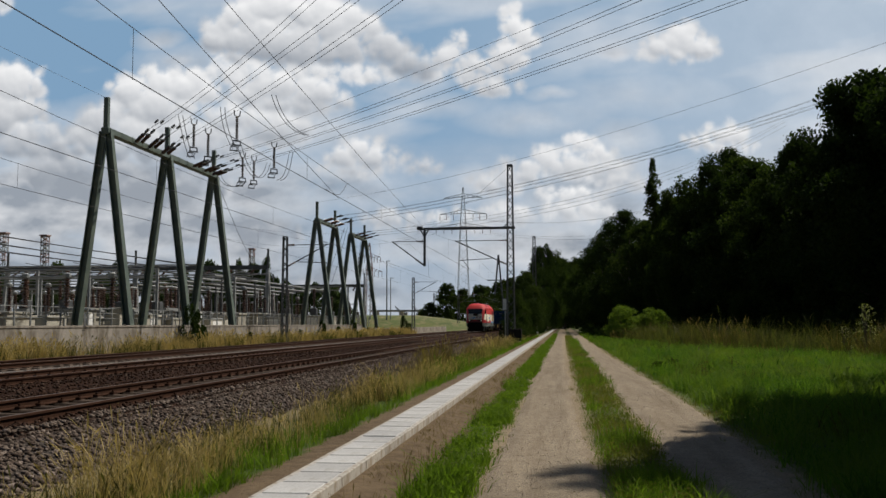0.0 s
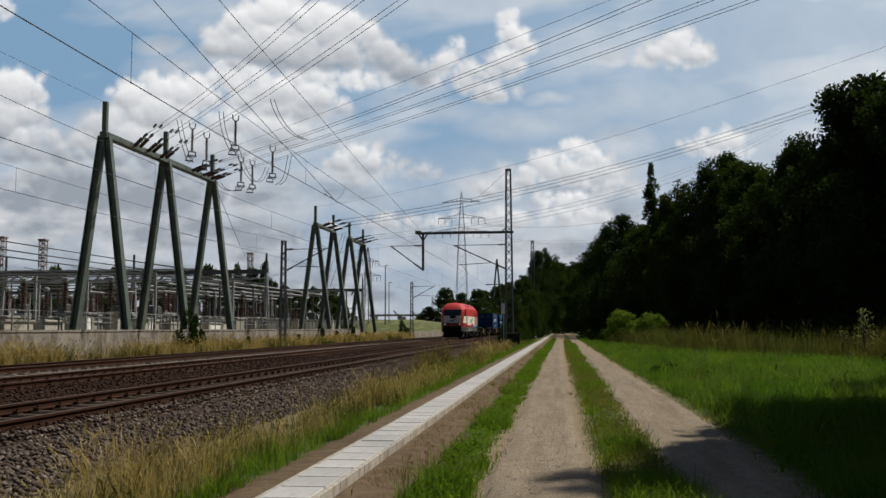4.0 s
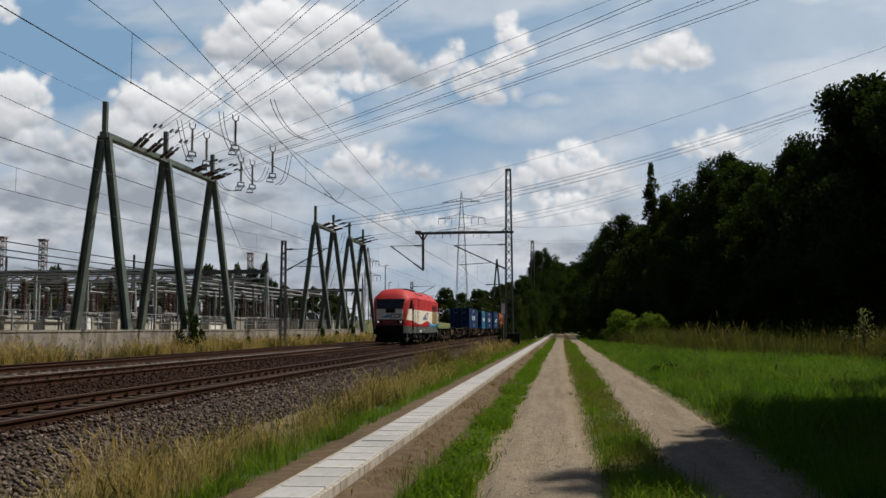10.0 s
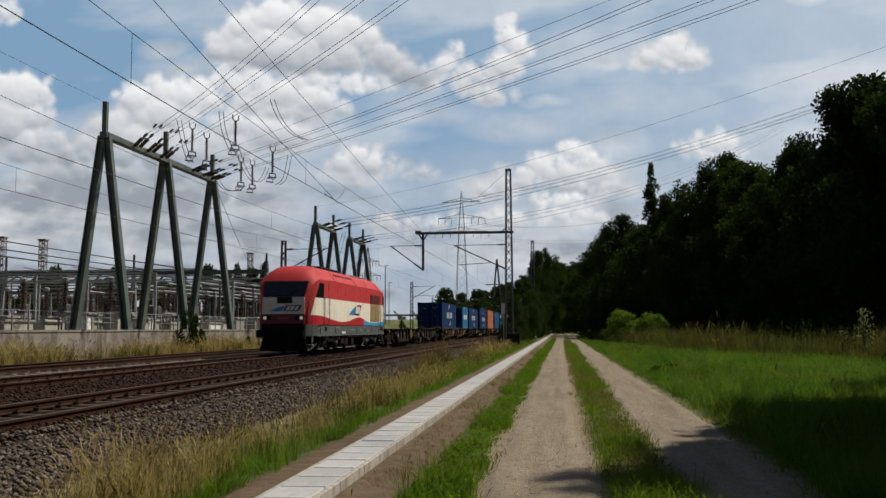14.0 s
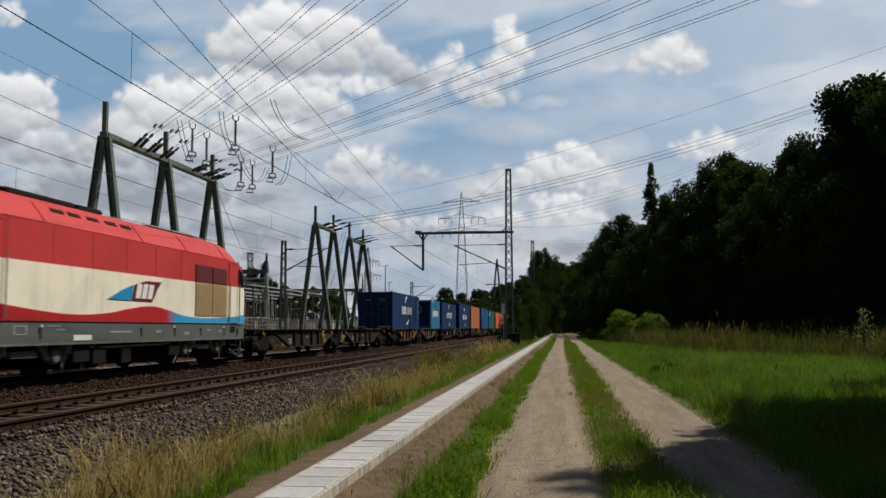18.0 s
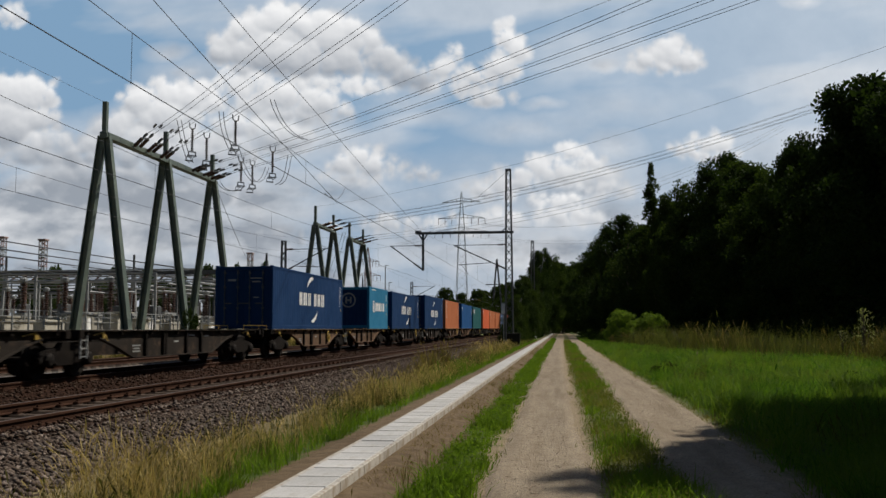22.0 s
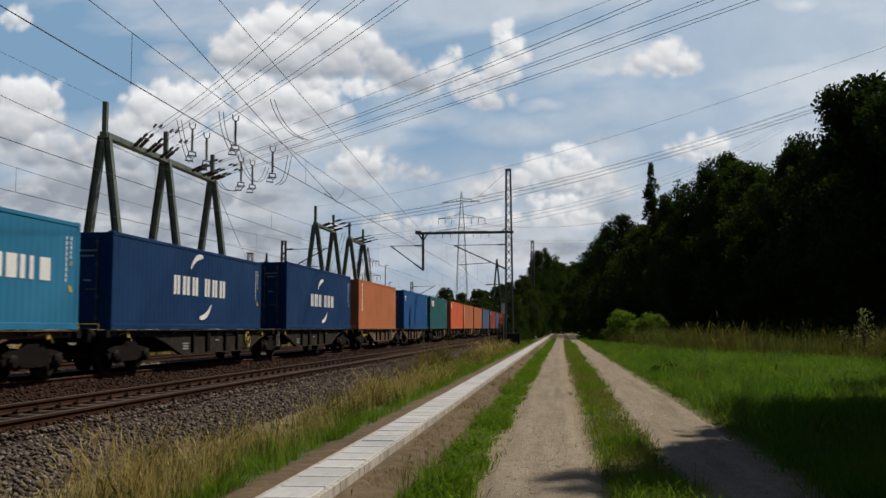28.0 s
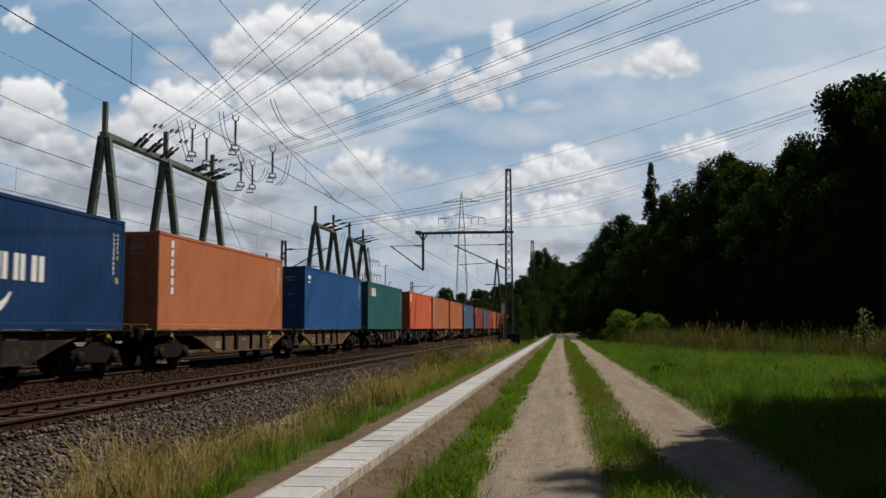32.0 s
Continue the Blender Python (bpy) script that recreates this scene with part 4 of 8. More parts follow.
def strain_set(g, p, d, length=2.4):
    """Twin tension insulators from the beam along the conductor, with links and clamps."""
    p, d = Vector(p), Vector(d).normalized()
    side = Vector((-d.y, d.x, 0)).normalized() * 0.17
    for e in (-1, 1):
        q = p + side * e
        part("tension_insulator", insulator(Shape(), q + d * 0.15, q + d * (1.55 if g is g1 else 1.25), 0.12, 9), PORCELAIN, g, "brown tension insulator string")
        part("link", Shape().beam(q + d * 1.5, q + d * length, 0.05).beam(q + d * (length - 0.5), q + d * (length + 0.1), 0.12, 0.1), DARK_STEEL, g)
        if g is g1:
            part("vibration_damper", Shape().beam(q + d * (length + 1.3), q + d * (length + 1.8), 0.09, 0.08), DARK_STEEL, g)
    part("yoke", Shape().beam(p + d * 1.6 - side * 1.3, p + d * 1.6 + side * 1.3, 0.06, 0.1), GREY_STEEL, g)
    return [p + d * length + side * e for e in (-1, 1)]


HANGER = surface("grey_composite_insulator", (0.13, 0.115, 0.105), (0.19, 0.17, 0.155), 3, 20, 0.4, 0.0, 0.0)
GANTRY_X = -25.9
g1, top = gantry((50.3, 58.65, 67.05), GANTRY_X, "tall green steel portal gantry with three A-shaped frames", 3)
crossbeam(g1, GANTRY_X, 50.3, 67.05, top)
g2, _ = gantry((96.9, 104.9), GANTRY_X, "green steel portal gantry with two A-shaped frames beside the wall", 2)
crossbeam(g2, GANTRY_X, 96.9, 104.9, top)
g3, _ = gantry((113.1, 121.1), GANTRY_X, "small green steel portal gantry with two A-shaped frames", 2)
crossbeam(g3, GANTRY_X, 113.1, 121.1, top)


def conductor_pair(g, start, end, sag, beyond=0.9):
    """Twin conductors from a gantry beam over the tracks, carried on past the far point."""
    start, end = Vector(start), Vector(end)
    ends = strain_set(g, start, end - start)
    last = start + (end - start) * (1 + beyond)
    for k, e in enumerate(ends):
        off = e - (start + (end - start).normalized() * 2.4)
        wire("power_line", sagging(e, last + off, sag, 20), 0.012, "high voltage conductor strung from the gantry across the tracks", "high voltage conductors")


def hanging_dropper(g, p, drop=1.6):
    """Hanging insulator: fork on the twin conductors, slim string, clamp frame below."""
    x, y, z = p
    s = insulator(Shape(), (x, y, z - 0.3), (x, y, z - drop), 0.095, 12)
    part("hanging_insulator", s, HANGER, g, "slim grey hanging insulator")
    fk = Shape()
    for e in (-1, 1):
        fk.tube([(x, y, z - 0.32), (x + 0.1 * e, y + 0.13 * e, z - 0.26), (x + 0.12 * e, y + 0.16 * e, z + 0.02)], 0.03, 6)
    part("fork", fk, DARK_STEEL, g)
    b = z - drop
    cl = Shape()
    for e in (-1, 1):
        cl.beam((x + 0.14 * e, y + 0.16 * e, b - 0.05), (x + 0.15 * e, y + 0.17 * e, b - 0.28), 0.045)
    cl.beam((x - 0.15, y - 0.17, b - 0.05), (x + 0.15, y + 0.17, b - 0.05), 0.06).beam((x - 0.19, y - 0.2, b - 0.28), (x + 0.19, y + 0.2, b - 0.28), 0.06)
    part("clamp", cl, DARK_STEEL, g)
    lo = Shape().beam((x - 0.3, y - 0.1, b - 0.34), (x - 0.04, y + 0.12, b - 0.34), 0.05).beam((x - 0.34, y - 0.13, b - 0.56), (x, y + 0.15, b - 0.56), 0.06)
    for e in (0.0, 1.0):
        lo.tube([(x - 0.15 + 0.3 * e, y - 0.17 + 0.34 * e, b - 0.28), (x - 0.32 + 0.3 * e, y - 0.1 + 0.24 * e, b - 0.4), (x - 0.32 + 0.3 * e, y - 0.1 + 0.24 * e, b - 0.56)], 0.022, 5)
    part("jumper_clamp", lo, DARK_STEEL, g)

# conductors: gantry, start along the beam, far point, sag, length carried on past the far point
SPANS = [(g1, 53.8, (-13.47, 40.31, 15.28), 1.28, 1.6), (g1, 55.6, (-4.14, 34.3, 18.0), 1.62, 1.6), (g1, 57.6, (-7.17, 36.63, 15.67), 1.64, 1.6),
         (g1, 62.8, (2.42, 35.19, 14.58), 1.12, 0.7), (g1, 64.8, (8.56, 36.38, 15.78), 0.72, 0.7), (g1, 66.4, (7.46, 36.13, 14.78), 0.81, 0.7),
         (g2, 98.5, (18.05, 82.68, 22.6), 3.17, 0.7), (g2, 101.0, (18.01, 83.47, 22.0), 2.85, 0.7), (g2, 103.5, (16.72, 85.7, 21.6), 2.8, 0.7),
         (g3, 114.5, (15.18, 166.68, 30.79), 3.8, 0.8), (g3, 117.0, (15.17, 166.76, 30.39), 4.0, 0.8), (g3, 119.5, (15.15, 166.86, 29.81), 4.2, 0.8)]
for g, y, e, sag, on in SPANS:
    conductor_pair(g, (GANTRY_X + 0.3, y, 12.6), e, sag, on)
for p0, p1, sag in (((GANTRY_X, 66.8, 14.5), (22.27, 13.16, 14.11), 0.19), ((GANTRY_X, 96.9, 14.5), (29.9, 32.73, 17.69), 1.88), ((GANTRY_X, 50.1, 14.5), (-27.0, 21.53, 15.07), 0.05)):
    wire("shield_cable", sagging(p0, p1, sag, 20), 0.009, "thin shield cable from the gantry spike across the tracks", "shield cables")
for k, fr in ((1, 0.218), (2, 0.288), (2, 0.446), (3, 0.188), (4, 0.146), (3, 0.296)):
    _, y, e, sag, on = SPANS[k]
    p = Vector((GANTRY_X + 0.3, y, 12.6)).lerp(Vector(e), fr)
    u = fr / (1 + on)
    hanging_dropper(g1, (p.x, p.y, p.z - sag * 4 * u * (1 - u)), 1.6)
# leads that drop from the gantries to the switchgear
for p0, p1 in (((-25.9, 111.1, 13.2), (-30.0, 120.0, 7.0)), ((-25.9, 109.6, 13.0), (-30.6, 118.0, 6.6)), ((-25.9, 118.9, 12.6), (-26.6, 119.6, 7.4)), ((-25.9, 120.1, 12.6), (-27.0, 120.9, 6.0)), ((-25.9, 121.0, 12.7), (-27.4, 122.0, 4.6)), ((-25.4, 67.0, 11.7), (-36.5, 107.4, 8.9))):
    wire("down_lead", sagging(p0, p1, 0.3, 8), 0.022, "thin lead dropping from a gantry to the switchgear", "down leads")
# jumper cables: start, two points on the way, end
JUMPS = (((-21.12, 49.2, 13.12), (-21.18, 49.77, 12.44), (-21.13, 50.33, 11.49), (-21.05, 50.9, 11.0)), ((-18.34, 48.3, 13.3), (-18.37, 48.87, 12.3), (-18.24, 49.43, 11.56), (-18.21, 50.0, 11.32)),
         ((-15.17, 47.3, 13.61), (-15.27, 49.17, 12.94), (-15.18, 51.03, 12.6), (-14.91, 52.9, 12.58)), ((-18.06, 50.3, 11.5), (-18.63, 53.1, 10.92), (-18.87, 55.9, 10.62), (-19.07, 58.7, 12.03)),
         ((-24.61, 64.5, 12.33), (-23.37, 62.37, 11.29), (-21.9, 60.23, 10.75), (-20.56, 58.1, 10.67)), ((-17.31, 55.2, 10.3), (-17.06, 55.77, 10.7), (-17.02, 56.33, 11.43), (-17.02, 56.9, 12.4)))
for j in JUMPS:
    for off in (0.0, 0.2):
        pts = []
        for k in range(13):
            u = k / 12
            a, b, c, d = (Vector(q) for q in j)
            v = u * 3
            q = a * ((1 - v) * (2 - v) * (3 - v) / 6) + b * (v * (2 - v) * (3 - v) / 2) + c * (v * (v - 1) * (3 - v) / 2) + d * (v * (v - 1) * (v - 2) / 6)
            pts.append(q + Vector((off, off * 0.6, 0)))
        wire("jumper_cable", pts, 0.02, "drooping jumper cable between the conductors", "jumper cables")

# ---------------------------------------------------------------- substation


def busbar_gantry(y, x0, x1, label):
    g = thing("busbar_gantry", label, "substation gantry", "busbar gantries")
    s = Shape()
    for dy in (-0.25, 0.25):
        s.box(((x0 + x1) / 2, y + dy, 8.25), (x1 - x0, 0.08, 0.5))
    s.box(((x0 + x1) / 2, y, 8.47), (x1 - x0, 0.5, 0.05)).box(((x0 + x1) / 2, y, 8.03), (x1 - x0, 0.5, 0.05))
    part("crossbeam", s, DARK_STEEL, g)
    x = x1
    while x > x0 - 1:
        p = Shape()
        for dy in (-1.1, 1.1):
            p.beam((x, y + dy, -0.1), (x, y + dy * 0.1, 8.1), 0.32, 0.3)
        part("post", p, GREY_STEEL, g)
        part("spike", Shape().box((x, y, 9.4), (0.2, 0.2, 2.1)), DARK_STEEL, g)
        x -= 16.5
    s = Shape()
    for k in range(int((x1 - x0) / 2.7)):
        xx = x1 - 1.6 - 2.7 * k
        insulator(s, (xx, y - 0.3, 8.0), (xx, y - 1.7, 7.35), 0.12, 9)
    part("tension_insulator", s, PORCELAIN, g, "row of brown tension insulators")


busbar_gantry(107.4, -101.0, -34.6, "long dark steel gantry beam of the substation on grey A-shaped posts")
busbar_gantry(161.7, -134.0, -34.6, "long dark steel gantry beam at the far side of the substation")


def breaker(kind):
    b = thing("circuit_breaker", "brown porcelain switchgear column on a grey steel stand in the substation", "switchgear", "substation switchgear")
    st = Shape()
    for dx in (-0.3, 0.3):
        for dy in (-0.3, 0.3):
            st.box((dx, dy, 1.25), (0.1, 0.1, 2.7))
    st.box((0, 0, 2.62), (0.9, 0.9, 0.12)).box((0, 0, 1.2), (0.7, 0.08, 0.08))
    part("stand", st, PALE_STEEL if kind else GREY_STEEL, b)
    c = Shape()
    if kind == 0:
        insulator(c, (0, 0, 2.7), (0, 0, 4.9), 0.25, 11)
        part("column", c, PORCELAIN, b)
        part("head", Shape().lathe((0, 0, 4.9), (0, 0, 1), [(0, 0.18), (0.08, 0.28), (0.3, 0.28), (0.4, 0.14)], 10), GREY_STEEL, b)
    elif kind == 1:
        for dy in (-0.9, 0, 0.9):
            insulator(c, (0, dy, 2.7), (0, dy, 4.4), 0.17, 9)
        part("column", c, PORCELAIN, b)
        part("blade", Shape().tube([(0, -1.2, 4.5), (0, 1.2, 4.5)], 0.07, 6), GREY_STEEL, b)
        part("base_beam", Shape().box((0, 0, 2.75), (0.3, 2.3, 0.14)), GREY_STEEL, b)
    else:
        insulator(c, (0, 0, 3.6), (0, 0, 6.0), 0.22, 10)
        part("column", c, PORCELAIN, b)
        part("tank", Shape().chamfer((0, 0, 3.1), (0.8, 0.8, 0.9), 0.06), DARK_STEEL, b)
    return b


protos = [breaker(k) for k in range(3)]
first = [True] * 3
rng = random.Random(5)
for row, (y, x0, n, step) in enumerate(((64, -32, 9, 3.4), (72, -31, 12, 3.1), (80, -32.5, 13, 3.4), (90, -31.5, 14, 3.2), (99, -33, 14, 3.5), (116, -31, 14, 3.6), (126, -32, 14, 3.8), (138, -31.5, 15, 4.0), (150, -33, 14, 4.4))):
    for k in range(n):
        kind = (row + (k // 3)) % 3
        m = pose(x0 - step * k - rng.uniform(0, 0.5), y + rng.uniform(-0.5, 0.5), 0, 0, 0, 90 * rng.randrange(2))
        if first[kind]:
            protos[kind].matrix_basis = m
            first[kind] = False
        else:
            copy_thing(protos[kind], m)
for y, z in ((68, 5.2), (76, 6.0), (85, 5.4), (95, 6.2), (121, 5.8), (132, 6.4)):
    bb = thing("busbar", "grey tubular busbars on slim posts in the substation", "busbar", "busbars")
    for dz in (0, 0.55):
        part("tube", Shape().tube([(-30.5, y, z + dz), (-80, y + 0.8, z + dz)], 0.07, 6), GREY_STEEL, bb)
    for k in range(6):
        part("post", Shape().box((-30.6 - 9.8 * k, y + 0.16 * k, z / 2 + 0.2), (0.18, 0.18, z + 0.7)), GREY_STEEL, bb)
for k in range(12):
    x = -31.5 - 3.7 * k
    wire("bay_cable", sagging((x, 64, 6.0), (x - 1, 106.8, 8.0), 1.0, 10), 0.025, "slack cable between switchgear and gantry", "bay cables")
for x, za, zb in ((-56.3, 11.1, 9.4), (-56.3, 10.1, 8.75), (-56.34, 9.2, 8.3)):
    for k in range(2):
        wire("bay_cable", sagging((x - 12, 66, za + 1.5 + 0.2 * k), (-40 - k, 120, zb - 1.2), 0.3, 10), 0.05, "slack cable between switchgear and gantry", "bay cables")


tb = thing("tube_busbar", "pale tubular busbars on insulated supports in the substation", "busbar")
for k in range(5):
    part("tube", Shape().cyl((-33 - 2.2 * k, 86, 6.2 - 0.18 * k), (-33 - 2.2 * k, 128, 6.2 - 0.18 * k), 0.085, n=8), GREY_STEEL, tb)
    for y in (88, 98, 108, 118, 127):
        sp = insulator(Shape().box((-33 - 2.2 * k, y, 2.2), (0.22, 0.22, 4.8)), (-33 - 2.2 * k, y, 4.5), (-33 - 2.2 * k, y, 6.15 - 0.18 * k), 0.14, 8)
        part("support", sp, DARK_STEEL, tb)


def kiosk(m, w, h):
    kk = thing("control_kiosk", "small pale control cabinet on a concrete base in the substation", "cabinet", "substation cabinets", at=m)
    part("body", Shape().chamfer((0, 0, h / 2 + 0.15), (w, 0.9, h), 0.03), CREAM_STEEL, kk)
    part("roof", Shape().chamfer((0, 0, h + 0.19), (w + 0.15, 1.05, 0.09), 0.03), GREY_STEEL, kk)
    part("base", Shape().chamfer((0, 0, 0.05), (w + 0.1, 1.0, 0.2), 0.02), CONCRETE, kk)
    part("door", Shape().chamfer((0, -0.46, h / 2 + 0.15), (w * 0.7, 0.02, h * 0.8), 0.005), WHITE_PAINT, kk)
    part("side_cover", Shape().chamfer((w / 2 + 0.01, 0, h / 2 + 0.15), (0.02, 0.7, h * 0.8), 0.005), CREAM_STEEL, kk)


for k in range(40):
    kiosk(pose(-29.5 - rng.uniform(0, 8) - (k % 3) * 7, 40 + 2.6 * k, 0.0, 0, 0, rng.choice((0, 90))), rng.uniform(1.2, 3.4), rng.uniform(1.7, 2.6))
for k in range(64):
    x, y, w, h = -28.9 - rng.uniform(0, 3.5) - 3.6 * (k % 4), 36 + 1.3 * k, rng.uniform(1.4, 3.2), rng.uniform(1.9, 2.6)
    pl = thing("concrete_plinth", "pale concrete plinth carrying switchgear in the substation", "plinth", "substation plinths", at=pose(x, y, 0))
    part("block", Shape().chamfer((0, 0, h / 2 - 0.05), (rng.uniform(0.6, 1.0), w, h + 0.1), 0.03), PLINTH, pl)
    part("cap", Shape().chamfer((0, 0, h + 0.06), (1.1, w + 0.15, 0.12), 0.02), PLINTH, pl)
fe = thing("steel_fence", "slim grey steel fence posts with thin rails behind the wall", "fence")
post = Shape().chamfer((0, 0, 1.25), (0.08, 0.08, 2.6), 0.01).mesh("fence_post")
for k in range(70):
    part("fence_post", post, GREY_STEEL, fe, at=pose(-27.9, 30 + 1.5 * k, 0))
part("fence_rail", Shape().box((-27.9, 82, 2.5), (0.03, 105, 0.04)).box((-27.9, 82, 1.9), (0.03, 105, 0.03)).box((-27.9, 82, 2.2), (0.03, 105, 0.03)), GREY_STEEL, fe)

# ---------------------------------------------------------------- distance


PYLON_STEEL = surface("pale_weathered_pylon_steel", (0.24, 0.26, 0.27), (0.33, 0.35, 0.355), 2, 40, 0.6, 0.2, 0.05)


def pylon(x, y, h, arms, label, w=7.0, mat=None, bays=12, t=0.35):
    p = thing("pylon", label, "pylon", at=pose(x, y, 0))
    part("tower", lattice(lattice(Shape(), 0, 0, 0, h * 0.72, w, 1.9, w, 1.9, bays, t), 0, 0, h * 0.72, h, 1.9, 0.3, 1.9, 0.3, 5, t * 0.8), mat or GREY_STEEL, p)
    for z, half in arms:
        s = Shape()
        for e in (-1, 1):
            s.beam((0, 0, z + 1.5), (e * half, 0, z), 0.14).beam((0, 0, z + 0.3), (e * half, 0, z), 0.14)
            for k in range(1, 4):
                s.beam((e * half * k / 4, 0, z), (e * half * k / 4, 0, z + 1.3 * (1 - k / 4)), 0.14)
        a = part("cross_arm", s, mat or GREY_STEEL, p)
        if half < 7 and w > 4:
            continue
        i = Shape()
        for k in range(3):
            for e in (-1, 1):
                insulator(i, (e * half * (0.42 + 0.29 * k), 0, z), (e * half * (0.42 + 0.29 * k), 0, z - 1.9), 0.12, 7)
        part("insulator", i, PORCELAIN, a)


pylon(-31.7, 300, 45.6, ((42.2, 6.3), (36.9, 7.6), (32.6, 8.8)), "tall grey lattice pylon far beyond the railway line", 4.4, PYLON_STEEL, 14, 0.11)
pylon(-67.5, 324, 30, ((25, 4), (20, 4.5)), "far slender lattice pylon behind the substation", 3.0, FADED_RED, 12, 0.18)


def banded_tower(x, y, h):
    p = thing("banded_tower", "far red and white lattice tower behind the substation", "tower", "red and white towers", at=pose(x, y, 0))
    part("shaft", lattice(Shape(), 0, 0, 0, h * 0.72, 1.5, 1.3, 1.5, 1.3, 10, 0.14), GREY_STEEL, p)
    for k in range(3):
        part("band", lattice(Shape(), 0, 0, h * (0.72 + 0.09 * k), h * (0.81 + 0.09 * k), 1.3, 1.3, 1.3, 1.3, 3, 0.18), (FADED_RED, PALE_STEEL)[k % 2], p)
    part("platform", Shape().chamfer((0, 0, h), (1.9, 1.9, 0.35), 0.05), FADED_RED, p)


banded_tower(-120.3, 205.6, 22.4)
banded_tower(-129.8, 204.3, 23.0)
banded_tower(-92, 270, 24)


def pole(x, y, h, r, mat, label):
    p = thing("pole", label, "pole", "far poles", at=pose(x, y, 0))
    part("shaft", Shape().cyl((0, 0, -0.1), (0, 0, h), r, r * 0.6, 8), mat, p)
    part("cap", Shape().box((0.3, 0, h), (0.8, 0.25, 0.12)), mat, p)


pole(-37.15, 196.5, 14.9, 0.16, PALE_STEEL, "pale slender pole in the field beyond the gantries")
pole(-36.4, 196.9, 11.3, 0.12, GREY_STEEL, "thin grey pole in the field beyond the gantries")
pole(-40.7, 196.3, 11.3, 0.14, GREY_STEEL, "thin grey pole in the field beyond the gantries")
for x, y, h in ((-33.0, 240, 9.5), (-22.5, 262, 10.0)):
    side_mast(x, y, h)


fm = thing("far_a_mast", "far steel A-shaped mast with a crossbar beyond the line", "power line gantry", at=pose(-20.4, 300, 0))
part("leg", Shape().beam((-2.2, 0, 0), (0, 0, 23.6), 0.5), DARK_STEEL, fm)
part("leg", Shape().beam((2.2, 0, 0), (0, 0, 23.6), 0.5), DARK_STEEL, fm)
part("crossbar", Shape().beam((-3.6, 0, 15.5), (1.0, 0, 15.5), 0.3), DARK_STEEL, fm)


# lines strung from the far pylon: rise at the arm, half width, far place, sag
for z, half, end, sag in ((36.9, 7.6, (60, 300, 49.5), 6.6), (36.9, 4.4, (60, 300, 46.5), 5.6), (32.6, 8.8, (60, 300, 38.5), 4.6), (32.6, 5.1, (60, 300, 35.0), 4.4), (36.9, -7.6, (-130, 300, 40.0), 6.0), (32.6, -8.8, (-130, 300, 35.0), 6.0)):
    wire("far_power_line", sagging((-31.7 + half, 300, z - 1.9), end, sag, 20), 0.022, "faint far power line strung from the lattice pylon", "far power lines")


def crane(x, y, h):
    c = thing("harbour_crane", "small grey harbour crane far on the horizon", "crane", "harbour cranes", at=pose(x, y, 0))
    s = Shape()
    for dx in (-4, 4):
        for dy in (-3, 3):
            s.beam((dx, dy, 0), (dx * 0.5, dy * 0.6, h * 0.55), 0.7)
    part("portal", s, DARK_STEEL, c)
    part("jib", Shape().beam((0, 0, h * 0.5), (-7, 0, h), 0.8).beam((3, 0, h * 0.55), (-6.6, 0, h * 0.97), 0.4).box((1, 0, h * 0.58), (6, 4, 3.5)), GREY_STEEL, c)


for x, y, h in ((-137, 800, 17), (-122, 800, 18), (-106, 820, 18)):
    crane(x, y, h)
vi = thing("viaduct", "far flat bridge deck on piers near the horizon", "bridge")
part("deck", Shape().box((-112, 700, 11.5), (64, 8, 1.4)), GREY_STEEL, vi)
for k in range(4):
    part("pier", Shape().box((-140 + 19 * k, 700, 5.4), (3, 5, 10.8)), CONCRETE, vi)

cab = thing("trackside_cabinet", "black trackside equipment box at the foot of the mast", "cabinet", at=pose(-3.75, 74.0, 0))
part("body", Shape().chamfer((0, 0, 0.62), (1.0, 0.7, 1.0), 0.04), BLACK_RUBBER, cab)
part("base", Shape().chamfer((0, 0, 0.06), (1.1, 0.8, 0.24), 0.03), CONCRETE, cab)
sgn = thing("track_sign", "grey rectangular track sign on a thin post beside the mast", "sign", at=pose(-4.8, 78.5, 0))
part("post", Shape().cyl((0, 0, -0.1), (0, 0, 2.7), 0.04, n=8), GREY_STEEL, sgn)
part("board", Shape().chamfer((0, 0, 3.13), (0.44, 0.03, 0.98), 0.005), PALE_STEEL, sgn)
part("panel", Shape().chamfer((0, -0.022, 3.13), (0.36, 0.012, 0.86), 0.003), WHITE_PAINT, sgn)

# ---------------------------------------------------------------- freight train
SPEED, TRAIN_X = 6.79, TRACKS[1]
MOVING = []      # things of the train with their place along the line at the start
ROLLING = []     # wheelsets with their place in the bogie


def corrugated(length, z0, z1, side, depth=0.0065, pitch=0.278):
    """A trapezoidal sheet along y at x = 0, ribs towards side."""
    s = Shape()
    n = max(1, round(length / pitch))
    p = length / n
    prof = []
    for k in range(n):
        y = -length / 2 + k * p
        prof += [(y, 0), (y + p * 0.26, 0), (y + p * 0.5, -depth), (y + p * 0.76, -depth)]
    prof.append((length / 2, 0))
    s.v = [(d * side, y, z) for y, d in prof for z in (z0, z1)]
    s.f = [(2 * i, 2 * i + 2, 2 * i + 3, 2 * i + 1) for i in range(len(prof) - 1)]
    return s


